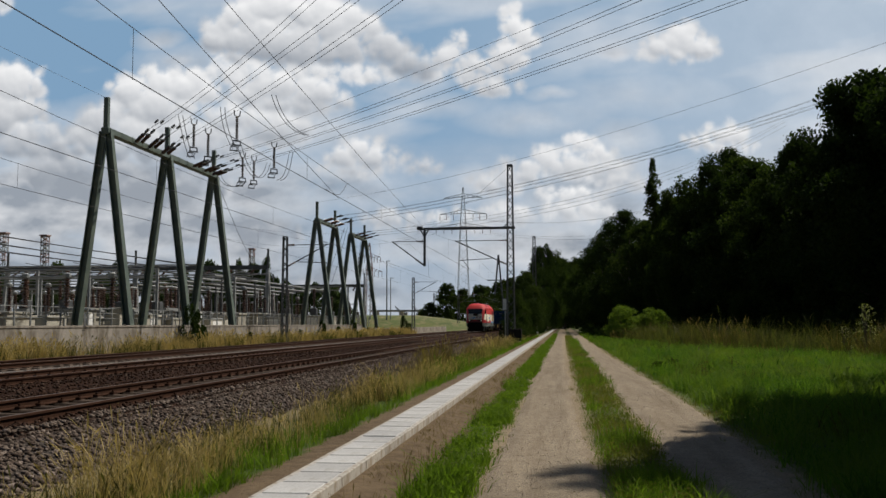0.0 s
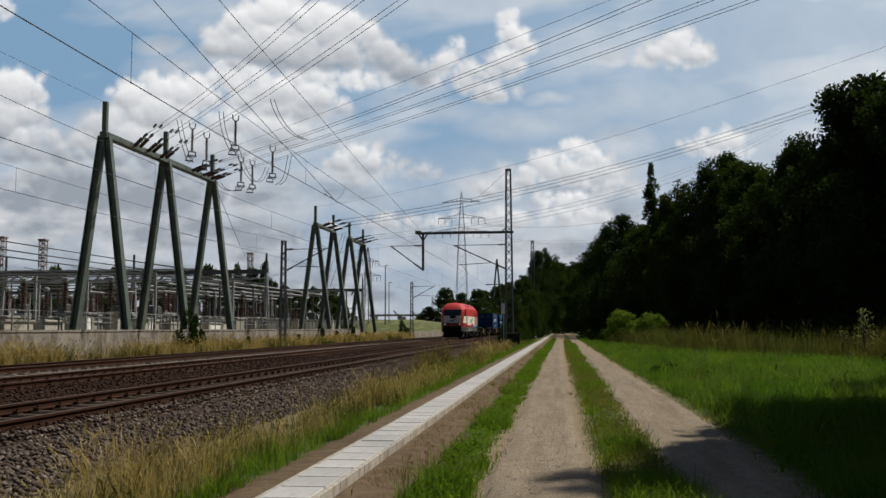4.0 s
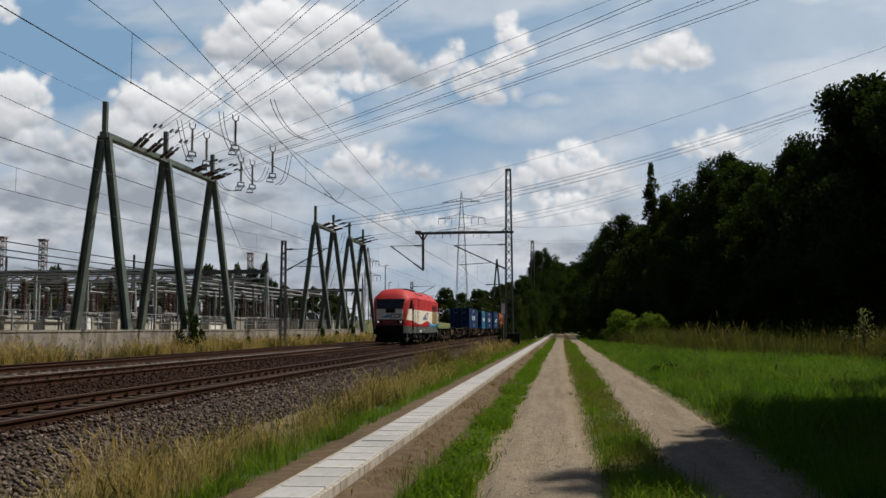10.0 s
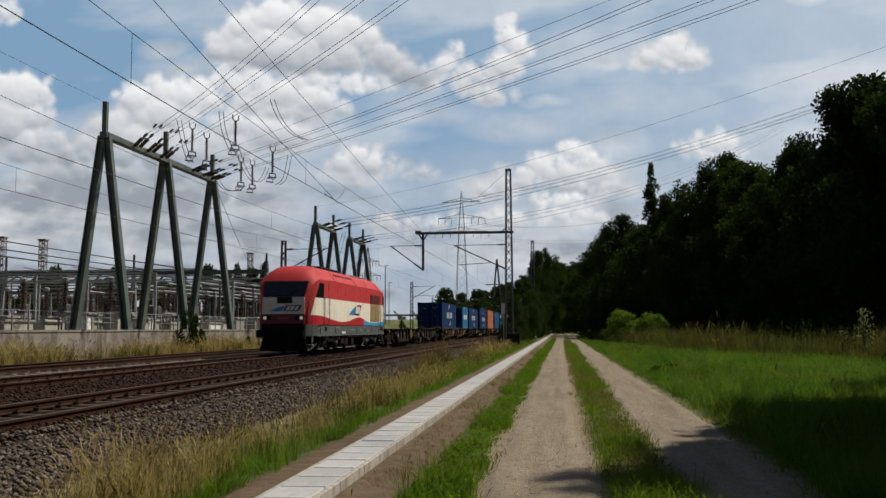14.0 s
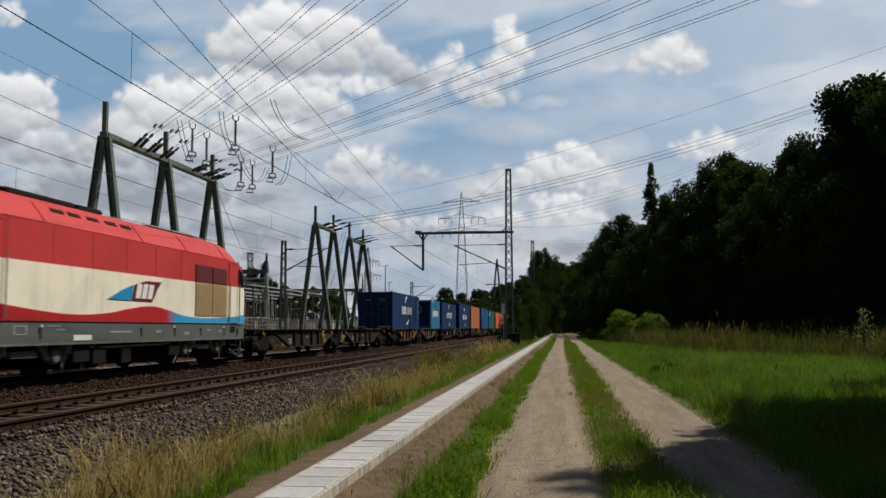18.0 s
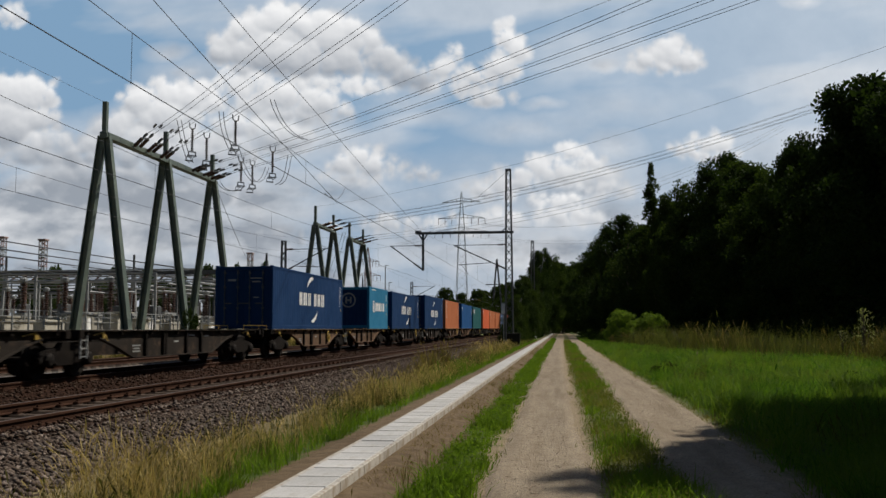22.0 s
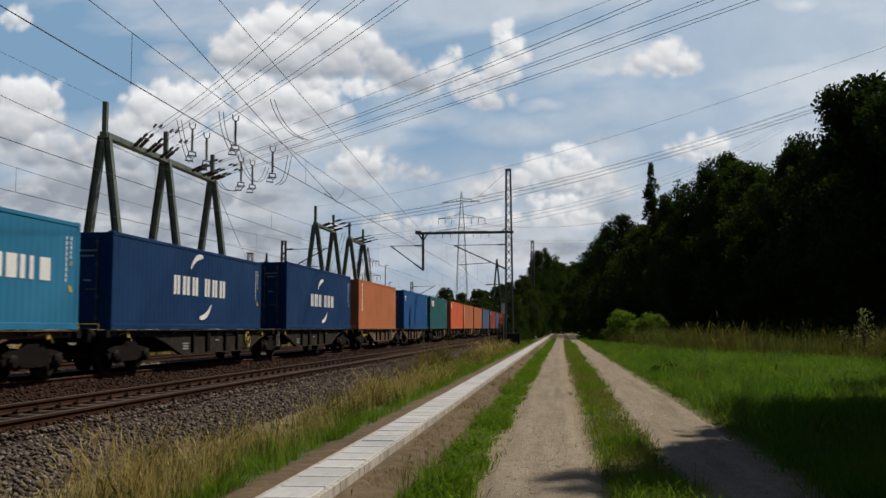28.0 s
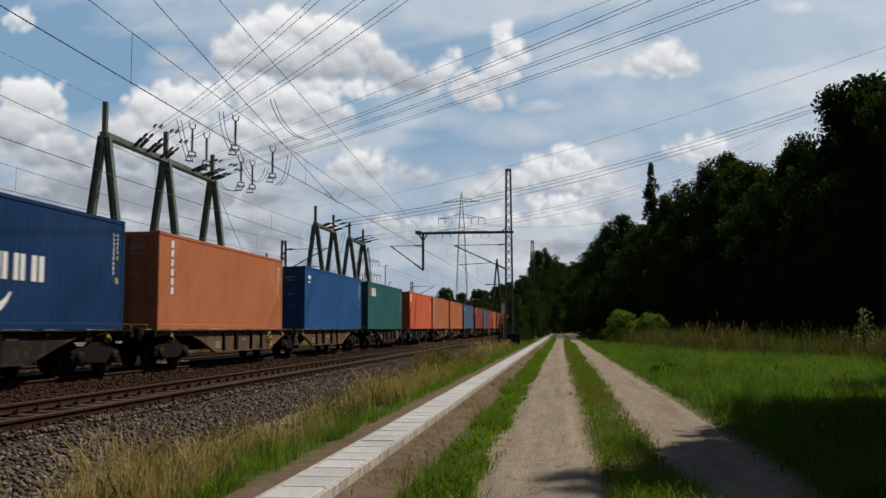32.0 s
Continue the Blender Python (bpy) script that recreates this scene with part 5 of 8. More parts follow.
def arc_mark(s, cx, cz, r, a0, a1, w, x):
    """A tapering curved stroke in the plane of a side wall."""
    n = 9
    out, inn = [], []
    for k in range(n + 1):
        u = k / n
        a = radians(a0 + (a1 - a0) * u)
        half = w * (0.12 + 0.88 * math.sin(math.pi * min(1, 0.12 + u * 0.78)) * (0.35 + 0.65 * u)) / 2
        out.append((cx + math.cos(a) * (r + half), cz + math.sin(a) * (r + half) * 0.9))
        inn.append((cx + math.cos(a) * (r - half), cz + math.sin(a) * (r - half) * 0.9))
    poly = out + inn[::-1]
    for k in range(n):
        q = [out[k], out[k + 1], inn[k + 1], inn[k]]
        s.prism(q, lambda a, b, e: (x + 0.004 * e, a, b))


def mark(c, draw):
    """One painted shape as a part of its container."""
    s = Shape()
    draw(s)
    part("painted_mark", s, WHITE_PAINT, c, "white painted shape")


def plate(s, y, z, w, h, x, skew=0.0):
    s.prism([(y - w / 2 - skew, z - h / 2), (y + w / 2 - skew, z - h / 2), (y + w / 2 + skew, z + h / 2), (y - w / 2 + skew, z + h / 2)], lambda a, b, e: (x + 0.004 * e, a, b))


def container(length, height, paint, label, marks="", end="door"):
    c = thing("shipping_container", label, "shipping container", "containers on the train")
    w, L = 2.438, length
    for sd in (-1, 1):
        part("side_panel", corrugated(L - 0.3, 0.16, height - 0.1, sd), paint, c, at=pose(sd * (w / 2 - 0.012), 0, 0))
        part("bottom_rail", Shape().chamfer((sd * (w / 2 - 0.04), 0, 0.085), (0.08, L - 0.3, 0.15), 0.008), paint, c)
        part("top_rail", Shape().chamfer((sd * (w / 2 - 0.03), 0, height - 0.065), (0.06, L - 0.3, 0.09), 0.008), paint, c)
        for e in (-1, 1):
            part("corner_post", Shape().chamfer((sd * (w / 2 - 0.08), e * (L / 2 - 0.08), height / 2), (0.155, 0.155, height - 0.24), 0.015), paint, c)
            for z in (0.059, height - 0.059):
                part("corner_casting", Shape().chamfer((sd * (w / 2 - 0.081), e * (L / 2 - 0.089), z), (0.166, 0.182, 0.118), 0.02).box((sd * (w / 2 - 0.001), e * (L / 2 - 0.09), z), (0.008, 0.07, 0.05)), paint, c)
    part("roof", corrugated(L - 0.3, -w / 2 + 0.05, w / 2 - 0.05, 1, 0.02, 0.21), paint, c, at=pose(0, 0, height - 0.035, 0, -90, 0))
    part("floor", Shape().box((0, 0, 0.13), (w - 0.1, L - 0.1, 0.06)), BOGIE_DARK, c)
    part("rear_panel", corrugated(w - 0.3, 0.2, height - 0.16, 1, 0.04, 0.25), paint, c, at=pose(0, L / 2 - 0.05, 0, 0, 0, 90))
    for e in (-1, 1):
        part("end_header", Shape().chamfer((0, e * (L / 2 - 0.06), height - 0.12), (w - 0.3, 0.1, 0.16), 0.01), paint, c)
        part("end_sill", Shape().chamfer((0, e * (L / 2 - 0.06), 0.14), (w - 0.3, 0.1, 0.18), 0.01), paint, c)
    yf = -L / 2 + 0.05
    if end == "door":
        for sd in (-1, 1):
            d = Shape().box((sd * 0.535, yf, height / 2), (1.06, 0.05, height - 0.42))
            for k in range(5):
                d.chamfer((sd * 0.535, yf - 0.02, 0.42 + (height - 0.84) * k / 4), (0.98, 0.03, (height - 0.84) / 5.2), 0.01)
            dr = part("door", d, paint, c)
            for dx in (0.25, 0.8):
                r = Shape().cyl((sd * dx, yf - 0.075, 0.18), (sd * dx, yf - 0.075, height - 0.18), 0.02, n=7)
                for z in (0.3, height * 0.33, height * 0.66, height - 0.3):
                    r.box((sd * dx, yf - 0.06, z), (0.1, 0.05, 0.07))
                r.box((sd * (dx - 0.14), yf - 0.09, 1.05), (0.32, 0.02, 0.05))
                part("lock_rod", r, DARK_STEEL if paint in (NAVY, BLUE) else paint, dr, "worn lock rod with handle")
        for x0, z, ww, hh in ((0.52, height - 0.52, 0.5, 0.045), (0.52, height - 0.66, 0.36, 0.045), (0.52, height - 1.3, 0.22, 0.045), (-0.5, height - 0.6, 0.34, 0.08)):
            part("marking_bar", Shape().box((x0, yf - 0.043, z), (ww, 0.006, hh)), PALE_STEEL, c, "faded marking bar")
    else:
        part("front_panel", corrugated(w - 0.3, 0.2, height - 0.16, -1, 0.04, 0.25), NAVY if marks == "ring" else paint, c, at=pose(0, yf, 0, 0, 0, 90))
    x = w / 2 - 0.008
    s = Shape()
    if marks == "swoosh":
        zc = 1.36
        for y0, ww in ((-2.06, 0.52), (-1.36, 0.62), (-0.62, 0.52), (0.42, 0.5), (1.08, 0.5), (1.78, 0.58)):
            mark(c, lambda q: plate(q, y0, zc, ww * 0.36, 0.58, x))
            mark(c, lambda q: plate(q, y0 + ww * 0.5, zc, ww * 0.36, 0.58, x))
        mark(c, lambda q: arc_mark(q, 0.05, zc, 1.1, 146, 86, 0.27, x))
        mark(c, lambda q: arc_mark(q, 0.0, zc, 1.1, -34, -94, 0.27, x))
    elif marks == "ring":
        zc = 1.38
        for k in range(20):
            a = radians(18 * k)
            b = radians(18 * (k + 1))
            s.prism([(-1.65 + math.cos(a) * 0.37, zc + math.sin(a) * 0.37), (-1.65 + math.cos(b) * 0.37, zc + math.sin(b) * 0.37), (-1.65 + math.cos(b) * 0.29, zc + math.sin(b) * 0.29), (-1.65 + math.cos(a) * 0.29, zc + math.sin(a) * 0.29)], lambda p, q, e: (x + 0.004 * e, p, q))
        plate(s, -1.76, zc, 0.1, 0.38, x, 0.03)
        plate(s, -1.54, zc, 0.1, 0.38, x, 0.03)
        plate(s, -1.65, zc, 0.2, 0.08, x)
        for y0, ww in ((-0.9, 0.46), (-0.36, 0.46), (0.18, 0.46), (0.6, 0.26), (0.95, 0.22), (1.5, 0.5)):
            mark(c, lambda q: plate(q, y0, zc, ww - 0.06, 0.52, x))
        plate(s, -1.6, 2.42, 1.3, 0.05, x)
        r = Shape()
        for k in range(20):
            a, b = radians(18 * k), radians(18 * (k + 1))
            r.prism([(math.cos(a) * 0.46, 1.75 + math.sin(a) * 0.46), (math.cos(b) * 0.46, 1.75 + math.sin(b) * 0.46), (math.cos(b) * 0.37, 1.75 + math.sin(b) * 0.37), (math.cos(a) * 0.37, 1.75 + math.sin(a) * 0.37)], lambda p, q, e: (p - 0.1, yf - 0.004 - 0.004 * e, q))
        for dx in (-0.14, 0.14):
            r.box((dx - 0.1, yf - 0.006, 1.75), (0.1, 0.006, 0.4))
        r.box((-0.1, yf - 0.006, 1.75), (0.2, 0.006, 0.09))
        part("ring_mark", r, PALE_STEEL, c, "pale ring mark on the end wall")
    elif marks == "column":
        for k in range(6):
            mark(c, lambda q: plate(q, -L / 2 + 0.98, 2.56 - 0.28 * k, 0.18, 0.21, x, 0.01))
    elif marks == "corner":
        plate(s, -L / 2 + 0.8, height - 0.5, 0.5, 0.16, x)
        plate(s, -L / 2 + 0.75, height - 0.72, 0.4, 0.06, x)
    elif marks == "badge":
        plate(s, -L / 2 + 1.35, height - 0.62, 0.32, 0.5, x)
        plate(s, -L / 2 + 1.8, height - 0.62, 0.4, 0.5, x)
        plate(s, -L / 2 + 2.25, height - 0.62, 0.3, 0.5, x)
        part("red_badge", (lambda q: (plate(q, -L / 2 + 0.9, height - 0.62, 0.4, 0.5, x), q)[1])(Shape()), RED_PAINT, c, "red badge")
    elif marks == "block":
        plate(s, -L / 2 + 0.7, height - 0.5, 0.5, 0.55, x)
    for k in range(9):
        plate(s, L / 2 - 0.62, height - 0.42 - 0.125 * k, 0.05, 0.09, x)
    for k in range(5):
        plate(s, L / 2 - 0.42, height - 0.42 - 0.11 * k, 0.045, 0.08, x)
    part("marking_bars", s, WHITE_PAINT, c, "white lettering reduced to bars")
    ym = Shape()
    plate(ym, L / 2 - 0.42, height - 1.02, 0.1, 0.1, x)
    plate(ym, L / 2 - 0.42, height - 1.62, 0.14, 0.16, x, -0.03)
    part("warning_mark", ym, YELLOW_PAINT, c, "small yellow warning mark")
    return c


def wheelset(parent, y, r=0.46, rolling=True, z=None):
    s = Shape()
    for sd in (-1, 1):
        s.lathe((sd * 0.68, 0, 0), (sd, 0, 0), [(0, r + 0.028), (0.03, r + 0.028), (0.045, r), (0.135, r - 0.004), (0.137, r - 0.06), (0.1, r - 0.07), (0.085, 0.14), (0.13, 0.12), (0.17, 0.09)], 28)
        for k in range(4):
            a = math.pi / 2 * k
            s.cyl((sd * 0.79, math.cos(a) * r * 0.6, math.sin(a) * r * 0.6), (sd * 0.80, math.cos(a) * r * 0.6, math.sin(a) * r * 0.6), 0.035, n=6)
    s.cyl((-0.68, 0, 0), (0.68, 0, 0), 0.085, n=10)
    w = part("wheelset", s, WHEEL_STEEL, parent, at=pose(0, y, r if z is None else z), smooth=False)
    if rolling:
        ROLLING.append((w, (0, y, r if z is None else z), r))
    return w


def freight_bogie(parent, y, rolling):
    b = Shape()
    b.chamfer((0, 0, 0.62), (1.9, 0.5, 0.22), 0.03)
    bo = part("bogie", b, BOGIE_DARK, parent, at=pose(0, y, 0))
    for sd in (-1, 1):
        s = Shape()
        s.prism([(-1.25, 0.5), (-0.95, 0.68), (-0.45, 0.74), (-0.3, 0.86), (0.3, 0.86), (0.45, 0.74), (0.95, 0.68), (1.25, 0.5), (1.2, 0.4), (0.65, 0.42), (0.45, 0.32), (-0.45, 0.32), (-0.65, 0.42), (-1.2, 0.4)], lambda a, c, e: (sd * (0.95 + 0.12 * e), a, c))
        part("side_frame", s, BOGIE_DARK, bo)
        for dy in (-0.9, 0.9):
            a = Shape()
            a.lathe((sd * 0.98, dy, 0.46), (sd, 0, 0), [(0, 0.17), (0.16, 0.17), (0.2, 0.12), (0.22, 0.0)], 10)
            for k in (-0.24, 0.24):
                a.lathe((sd * 1.0, dy + k, 0.38), (0, 0, 1), [(0, 0.08), (0.06, 0.09), (0.12, 0.075), (0.2, 0.09), (0.26, 0.08)], 8)
            part("axle_box", a, WHEEL_STEEL, bo, "dusty axle box with springs")
        part("brake_gear", Shape().box((sd * 0.9, 0, 0.5), (0.1, 0.9, 0.06)).box((sd * 0.9, 0.42, 0.45), (0.12, 0.08, 0.4)).box((sd * 0.9, -0.42, 0.45), (0.12, 0.08, 0.4)), BOGIE_DARK, bo)
    for dy in (-0.9, 0.9):
        wheelset(bo, dy, 0.46, rolling)
    return bo


def wagon(length, paint, label, rolling):
    """Articulated two-part container wagon on three bogies; z = 0 at the rail head."""
    w = thing("container_wagon", label, "freight wagon", "wagons of the train")
    half = length / 2
    y_end, y_mid = half - 2.35, 0.0
    for y in (-y_end, y_mid, y_end):
        freight_bogie(w, y, rolling)
    for e in (-1, 1):
        a, b = (-half + 0.65, -0.22) if e < 0 else (0.22, half - 0.65)
        low0, low1 = (-y_end + 1.75, -1.75) if e < 0 else (1.75, y_end - 1.75)
        for sd in (-1, 1):
            outline = [(a, 0.97), (a, 1.13), (b, 1.13), (b, 0.97), (low1 + 0.45, 0.95), (low1 - 0.35, 0.76), (low1 - 1.5, 0.40), (low0 + 1.5, 0.40), (low0 + 0.35, 0.76), (low0 - 0.45, 0.95)]
            s = Shape().prism(outline, lambda p, q, k: (sd * (1.10 + 0.018 * k), p, q))
            s.box((sd * 1.14, (a + b) / 2, 1.135), (0.2, b - a, 0.03))
            s.beam((sd * 1.14, low0 + 1.5, 0.4), (sd * 1.14, low1 - 1.5, 0.4), 0.2, 0.03)
            for p0, p1 in (((low1 - 1.5, 0.4), (low1 - 0.35, 0.76)), ((low1 - 0.35, 0.76), (low1 + 0.45, 0.95)), ((low0 + 1.5, 0.4), (low0 + 0.35, 0.76)), ((low0 + 0.35, 0.76), (low0 - 0.45, 0.95))):
                s.beam((sd * 1.14, *p0), (sd * 1.14, *p1), 0.14, 0.025)
            sill = part("side_sill", s, paint, w)
            mid = (low0 + low1) / 2
            for y in (mid - 2.1, mid - 0.9, mid - 0.75, mid + 0.8, mid + 2.0):
                part("rib", Shape().box((sd * 1.16, y, 0.77), (0.07, 0.1, 0.7)), BOGIE_DARK, sill)
            hk = Shape()
            for k in range(8):
                y = a + 0.5 + (b - a - 1.0) * k / 7
                hk.box((sd * 1.16, y, 1.08), (0.1, 0.12, 0.1))
            part("rope_hook", hk, BOGIE_DARK, sill)
            wm = Shape()
            for k, (dy, dz, ww) in enumerate(((-2.6, 0.72, 0.5), (-2.6, 0.64, 0.4), (-2.6, 0.56, 0.45), (1.3, 0.98, 0.5), (0.1, 0.8, 0.3), (2.5, 0.95, 0.45))):
                wm.box((sd * 1.122, mid + dy, dz), (0.006, ww, 0.045))
            part("marking_bars", wm, PALE_STEEL, sill, "pale lettering reduced to bars")
            ym = Shape()
            for y in (a + 1.35, b - 1.35):
                ym.box((sd * 1.17, y, 1.0), (0.04, 0.1, 0.13)).tube([(sd * 1.16, y - 0.5, 1.02), (sd * 1.18, y, 1.09), (sd * 1.16, y + 0.25, 0.86)], 0.018, 5)
            part("yellow_handle", ym, YELLOW_PAINT, sill, "yellow release handle")
        fr = Shape().box((0, (a + b) / 2, 0.98), (0.5, b - a, 0.3))
        for k in range(7):
            fr.box((0, a + 0.2 + (b - a - 0.4) * k / 6, 1.0), (2.2, 0.16, 0.22))
        fr.box((0, a + 0.1, 1.05), (2.5, 0.2, 0.2)).box((0, b - 0.1, 1.05), (2.5, 0.2, 0.2))
        part("centre_sill", fr, BOGIE_DARK, w)
        tw = Shape()
        for y in ((a + 0.45, b - 0.45) if e > 0 else (a + 0.45, b - 0.45)):
            for sd in (-1, 1):
                tw.chamfer((sd * 1.13, y, 1.145), (0.22, 0.24, 0.02), 0.004)
        part("twist_lock", tw, BOGIE_DARK, w)
        for sd in (-1, 1):
            bf = Shape()
            y0 = e * (half - 0.62)
            bf.cyl((sd * 0.875, y0, 1.02), (sd * 0.875, e * (half - 0.08), 1.02), 0.11, n=10)
            bf.chamfer((sd * 0.875, e * (half - 0.04), 1.02), (0.5, 0.07, 0.36), 0.02)
            part("buffer", bf, BOGIE_DARK, w)
            hb = Shape().tube([(sd * 1.1, e * (half - 0.5), 1.12), (sd * 1.1, e * (half - 0.5), 1.3), (sd * 0.5, e * (half - 0.5), 1.3), (sd * 0.5, e * (half - 0.5), 1.12)], 0.018, 5)
            part("hand_rail", hb, YELLOW_PAINT, w, "bent yellow hand rail")
    s = Shape().tube([(1.2, -3.3 + math.cos(math.pi * k / 8) * 0.27, 0.78 + math.sin(math.pi * k / 8) * 0.27) for k in range(17)], 0.026, 6)
    for k in range(3):
        a = 2 * math.pi * k / 3 + 0.5
        s.beam((1.2, -3.3, 0.78), (1.2, -3.3 + math.cos(a) * 0.27, 0.78 + math.sin(a) * 0.27), 0.035)
    part("brake_wheel", s.cyl((1.1, -3.3, 0.78), (1.22, -3.3, 0.78), 0.05, n=8), YELLOW_PAINT, w, "yellow hand brake wheel")
    lad = Shape()
    for dy in (-0.16, 0.16):
        lad.beam((1.17, dy + 0.55, 0.45), (1.17, dy + 0.55, 1.1), 0.04)
    for z in (0.5, 0.7, 0.9):
        lad.beam((1.17, 0.39, z), (1.17, 0.71, z), 0.03)
    part("step_ladder", lad, PALE_STEEL, w)
    return w


def livery():
    """Red, cream, blue and grey paint scheme of the locomotive by height and length."""
    m, nt, p = shader("locomotive_livery")
    tc = nt.nodes.new("ShaderNodeTexCoord").outputs["Object"]
    sep = nt.nodes.new("ShaderNodeSeparateXYZ")
    nt.links.new(tc, sep.inputs[0])
    y, z = sep.outputs["Y"], sep.outputs["Z"]
    sel = lambda v, edge, soft=0.012: spread(nt, v, edge - soft, edge + soft)
    # lower edge of the cream band: a wave along the side
    curve = nt.nodes.new("ShaderNodeFloatCurve")
    c = curve.mapping.curves[0]
    for i, (u, v) in enumerate(((0.0, 0.49), (0.06, 0.47), (0.16, 0.36), (0.25, 0.24), (0.32, 0.19), (0.40, 0.24), (0.48, 0.39), (0.55, 0.47), (0.60, 0.41), (0.67, 0.25), (0.74, 0.19), (0.83, 0.2), (0.92, 0.27), (1.0, 0.37))):
        if i == 0:
            c.points[0].location = (u, v)
        elif i == 1:
            c.points[1].location = (u, v)
        else:
            c.points.new(u, v)
    curve.mapping.update()
    nt.links.new(calc(nt, "DIVIDE", calc(nt, "ADD", y, 9.1), 18.2), curve.inputs["Value"])
    wave = calc(nt, "ADD", curve.outputs["Value"], 1.33)
    red, deep_red = (0.57, 0.044, 0.045), (0.47, 0.016, 0.022)
    cream, blue, grey = (0.94, 0.88, 0.72), (0.03, 0.36, 0.68), (0.11, 0.128, 0.118)
    low = blend(nt, spread(nt, y, 1.9, 2.6), deep_red, blue)
    low = blend(nt, sel(z, 1.35), grey, low)
    band = calc(nt, "MULTIPLY", sel(calc(nt, "SUBTRACT", z, wave), 0.0), calc(nt, "SUBTRACT", 1.0, sel(z, 2.64)))
    band = calc(nt, "MULTIPLY", band, sel(calc(nt, "SUBTRACT", y, calc(nt, "MULTIPLY", z, 0.39)), -9.35, 0.02))
    lower = blend(nt, sel(calc(nt, "SUBTRACT", z, wave), 0.0), low, red)
    col = blend(nt, band, lower, cream)
    mp = nt.nodes.new("ShaderNodeMapping")
    mp.inputs["Scale"].default_value = (1, 1, 0.15)
    nt.links.new(tc, mp.inputs["Vector"])
    col = blend(nt, spread(nt, noise_at(nt, mp.outputs["Vector"], 5.0, 6.0, 0.7), 0.5, 0.82, 0.0, 0.36), col, (0.16, 0.085, 0.06))
    col = blend(nt, spread(nt, noise_at(nt, tc, 1.1, 4.0), 0.45, 0.8, 0.0, 0.3), col, blend(nt, 1.0, col, (0.62, 0.6, 0.58), "MULTIPLY"))
    nt.links.new(col, p.inputs["Base Color"])
    nt.links.new(spread(nt, noise_at(nt, tc, 3.0), 0.2, 0.8, 0.5, 0.7), p.inputs["Roughness"])
    p.inputs["Specular IOR Level"].default_value = 0.25
    return m


LIVERY = livery()
CREAM = surface("cream_paint", (0.8, 0.74, 0.62), (0.88, 0.82, 0.7), 1.5, 20, 0.4, 0.0, 0.0, dirt=(0.42, 0.36, 0.27), dirt_at=0.66)
LOCO_RED = surface("locomotive_red_paint", (0.46, 0.028, 0.025), (0.54, 0.04, 0.034), 1.2, 20, 0.4, 0.0, 0.0)
LOCO_DARKRED = surface("dark_red_panel", (0.15, 0.012, 0.016), (0.19, 0.02, 0.022), 1.2, 20, 0.4, 0.0, 0.0)
SOOT = surface("sooty_black_steel", (0.007, 0.007, 0.007), (0.014, 0.013, 0.012), 3, 30, 0.85, 0.0, 0.1, spec=0.15)
LOCO_GREY = surface("locomotive_grey_frame", (0.12, 0.14, 0.135), (0.17, 0.19, 0.18), 1.5, 25, 0.55, 0.0, 0.03, dirt=(0.09, 0.075, 0.06), dirt_at=0.6)
GRILLE_TAN = surface("dusty_brown_grille", (0.4, 0.29, 0.13), (0.47, 0.35, 0.17), 3, 40, 0.7, 0.0, 0.1)
GRILLE_RED = surface("dark_red_grille", (0.16, 0.025, 0.03), (0.2, 0.035, 0.04), 3, 40, 0.6, 0.0, 0.1)
BLUE_PAINT = surface("blue_logo_paint", (0.02, 0.27, 0.55), (0.03, 0.31, 0.6), 2, 20, 0.4, 0.0, 0.0)


def loco_section(y, hw, base, roof, shoulder):
    """Half outline from the frame edge over the creased shoulder to the roof: (x, z)."""
    up = roof - shoulder
    return [(hw, base), (hw, 1.35), (hw, min(2.64, shoulder - 0.3)), (hw - 0.01, shoulder - 0.02), (hw - 0.04, shoulder), (hw - 0.22, shoulder + up * 0.36), (hw - 0.42, shoulder + up * 0.7), (hw - 0.66, shoulder + up * 0.9), (hw * 0.26, shoulder + up * 0.985), (0, roof)]


# stations along the locomotive: place, half width, frame edge, roof and shoulder height
NOSE = [(-8.95, 0.99, 0.83, 2.66, 2.62), (-8.74, 1.14, 0.83, 3.04, 2.97), (-8.5, 1.28, 0.83, 3.42, 3.27), (-8.22, 1.365, 0.83, 3.78, 3.44), (-7.85, 1.415, 0.83, 4.04, 3.52), (-7.35, 1.435, 0.83, 4.19, 3.54), (-6.6, 1.435, 0.83, 4.24, 3.54)]
STATIONS = NOSE + [(y, 1.435, 0.83, 4.24, 3.54) for y in (-4, -2, 0, 2, 4, 5.8, 6.9)] + [(7.5, 1.43, 0.83, 4.21, 3.53), (7.95, 1.42, 0.83, 4.08, 3.5), (8.35, 1.40, 0.83, 3.74, 3.38), (8.65, 1.36, 0.83, 3.3, 3.12), (8.95, 1.31, 0.83, 2.66, 2.62)]


def loco_side(y):
    """Half width of the body at a place along it."""
    return float(np.interp(y, [q[0] for q in STATIONS], [q[1] for q in STATIONS]))


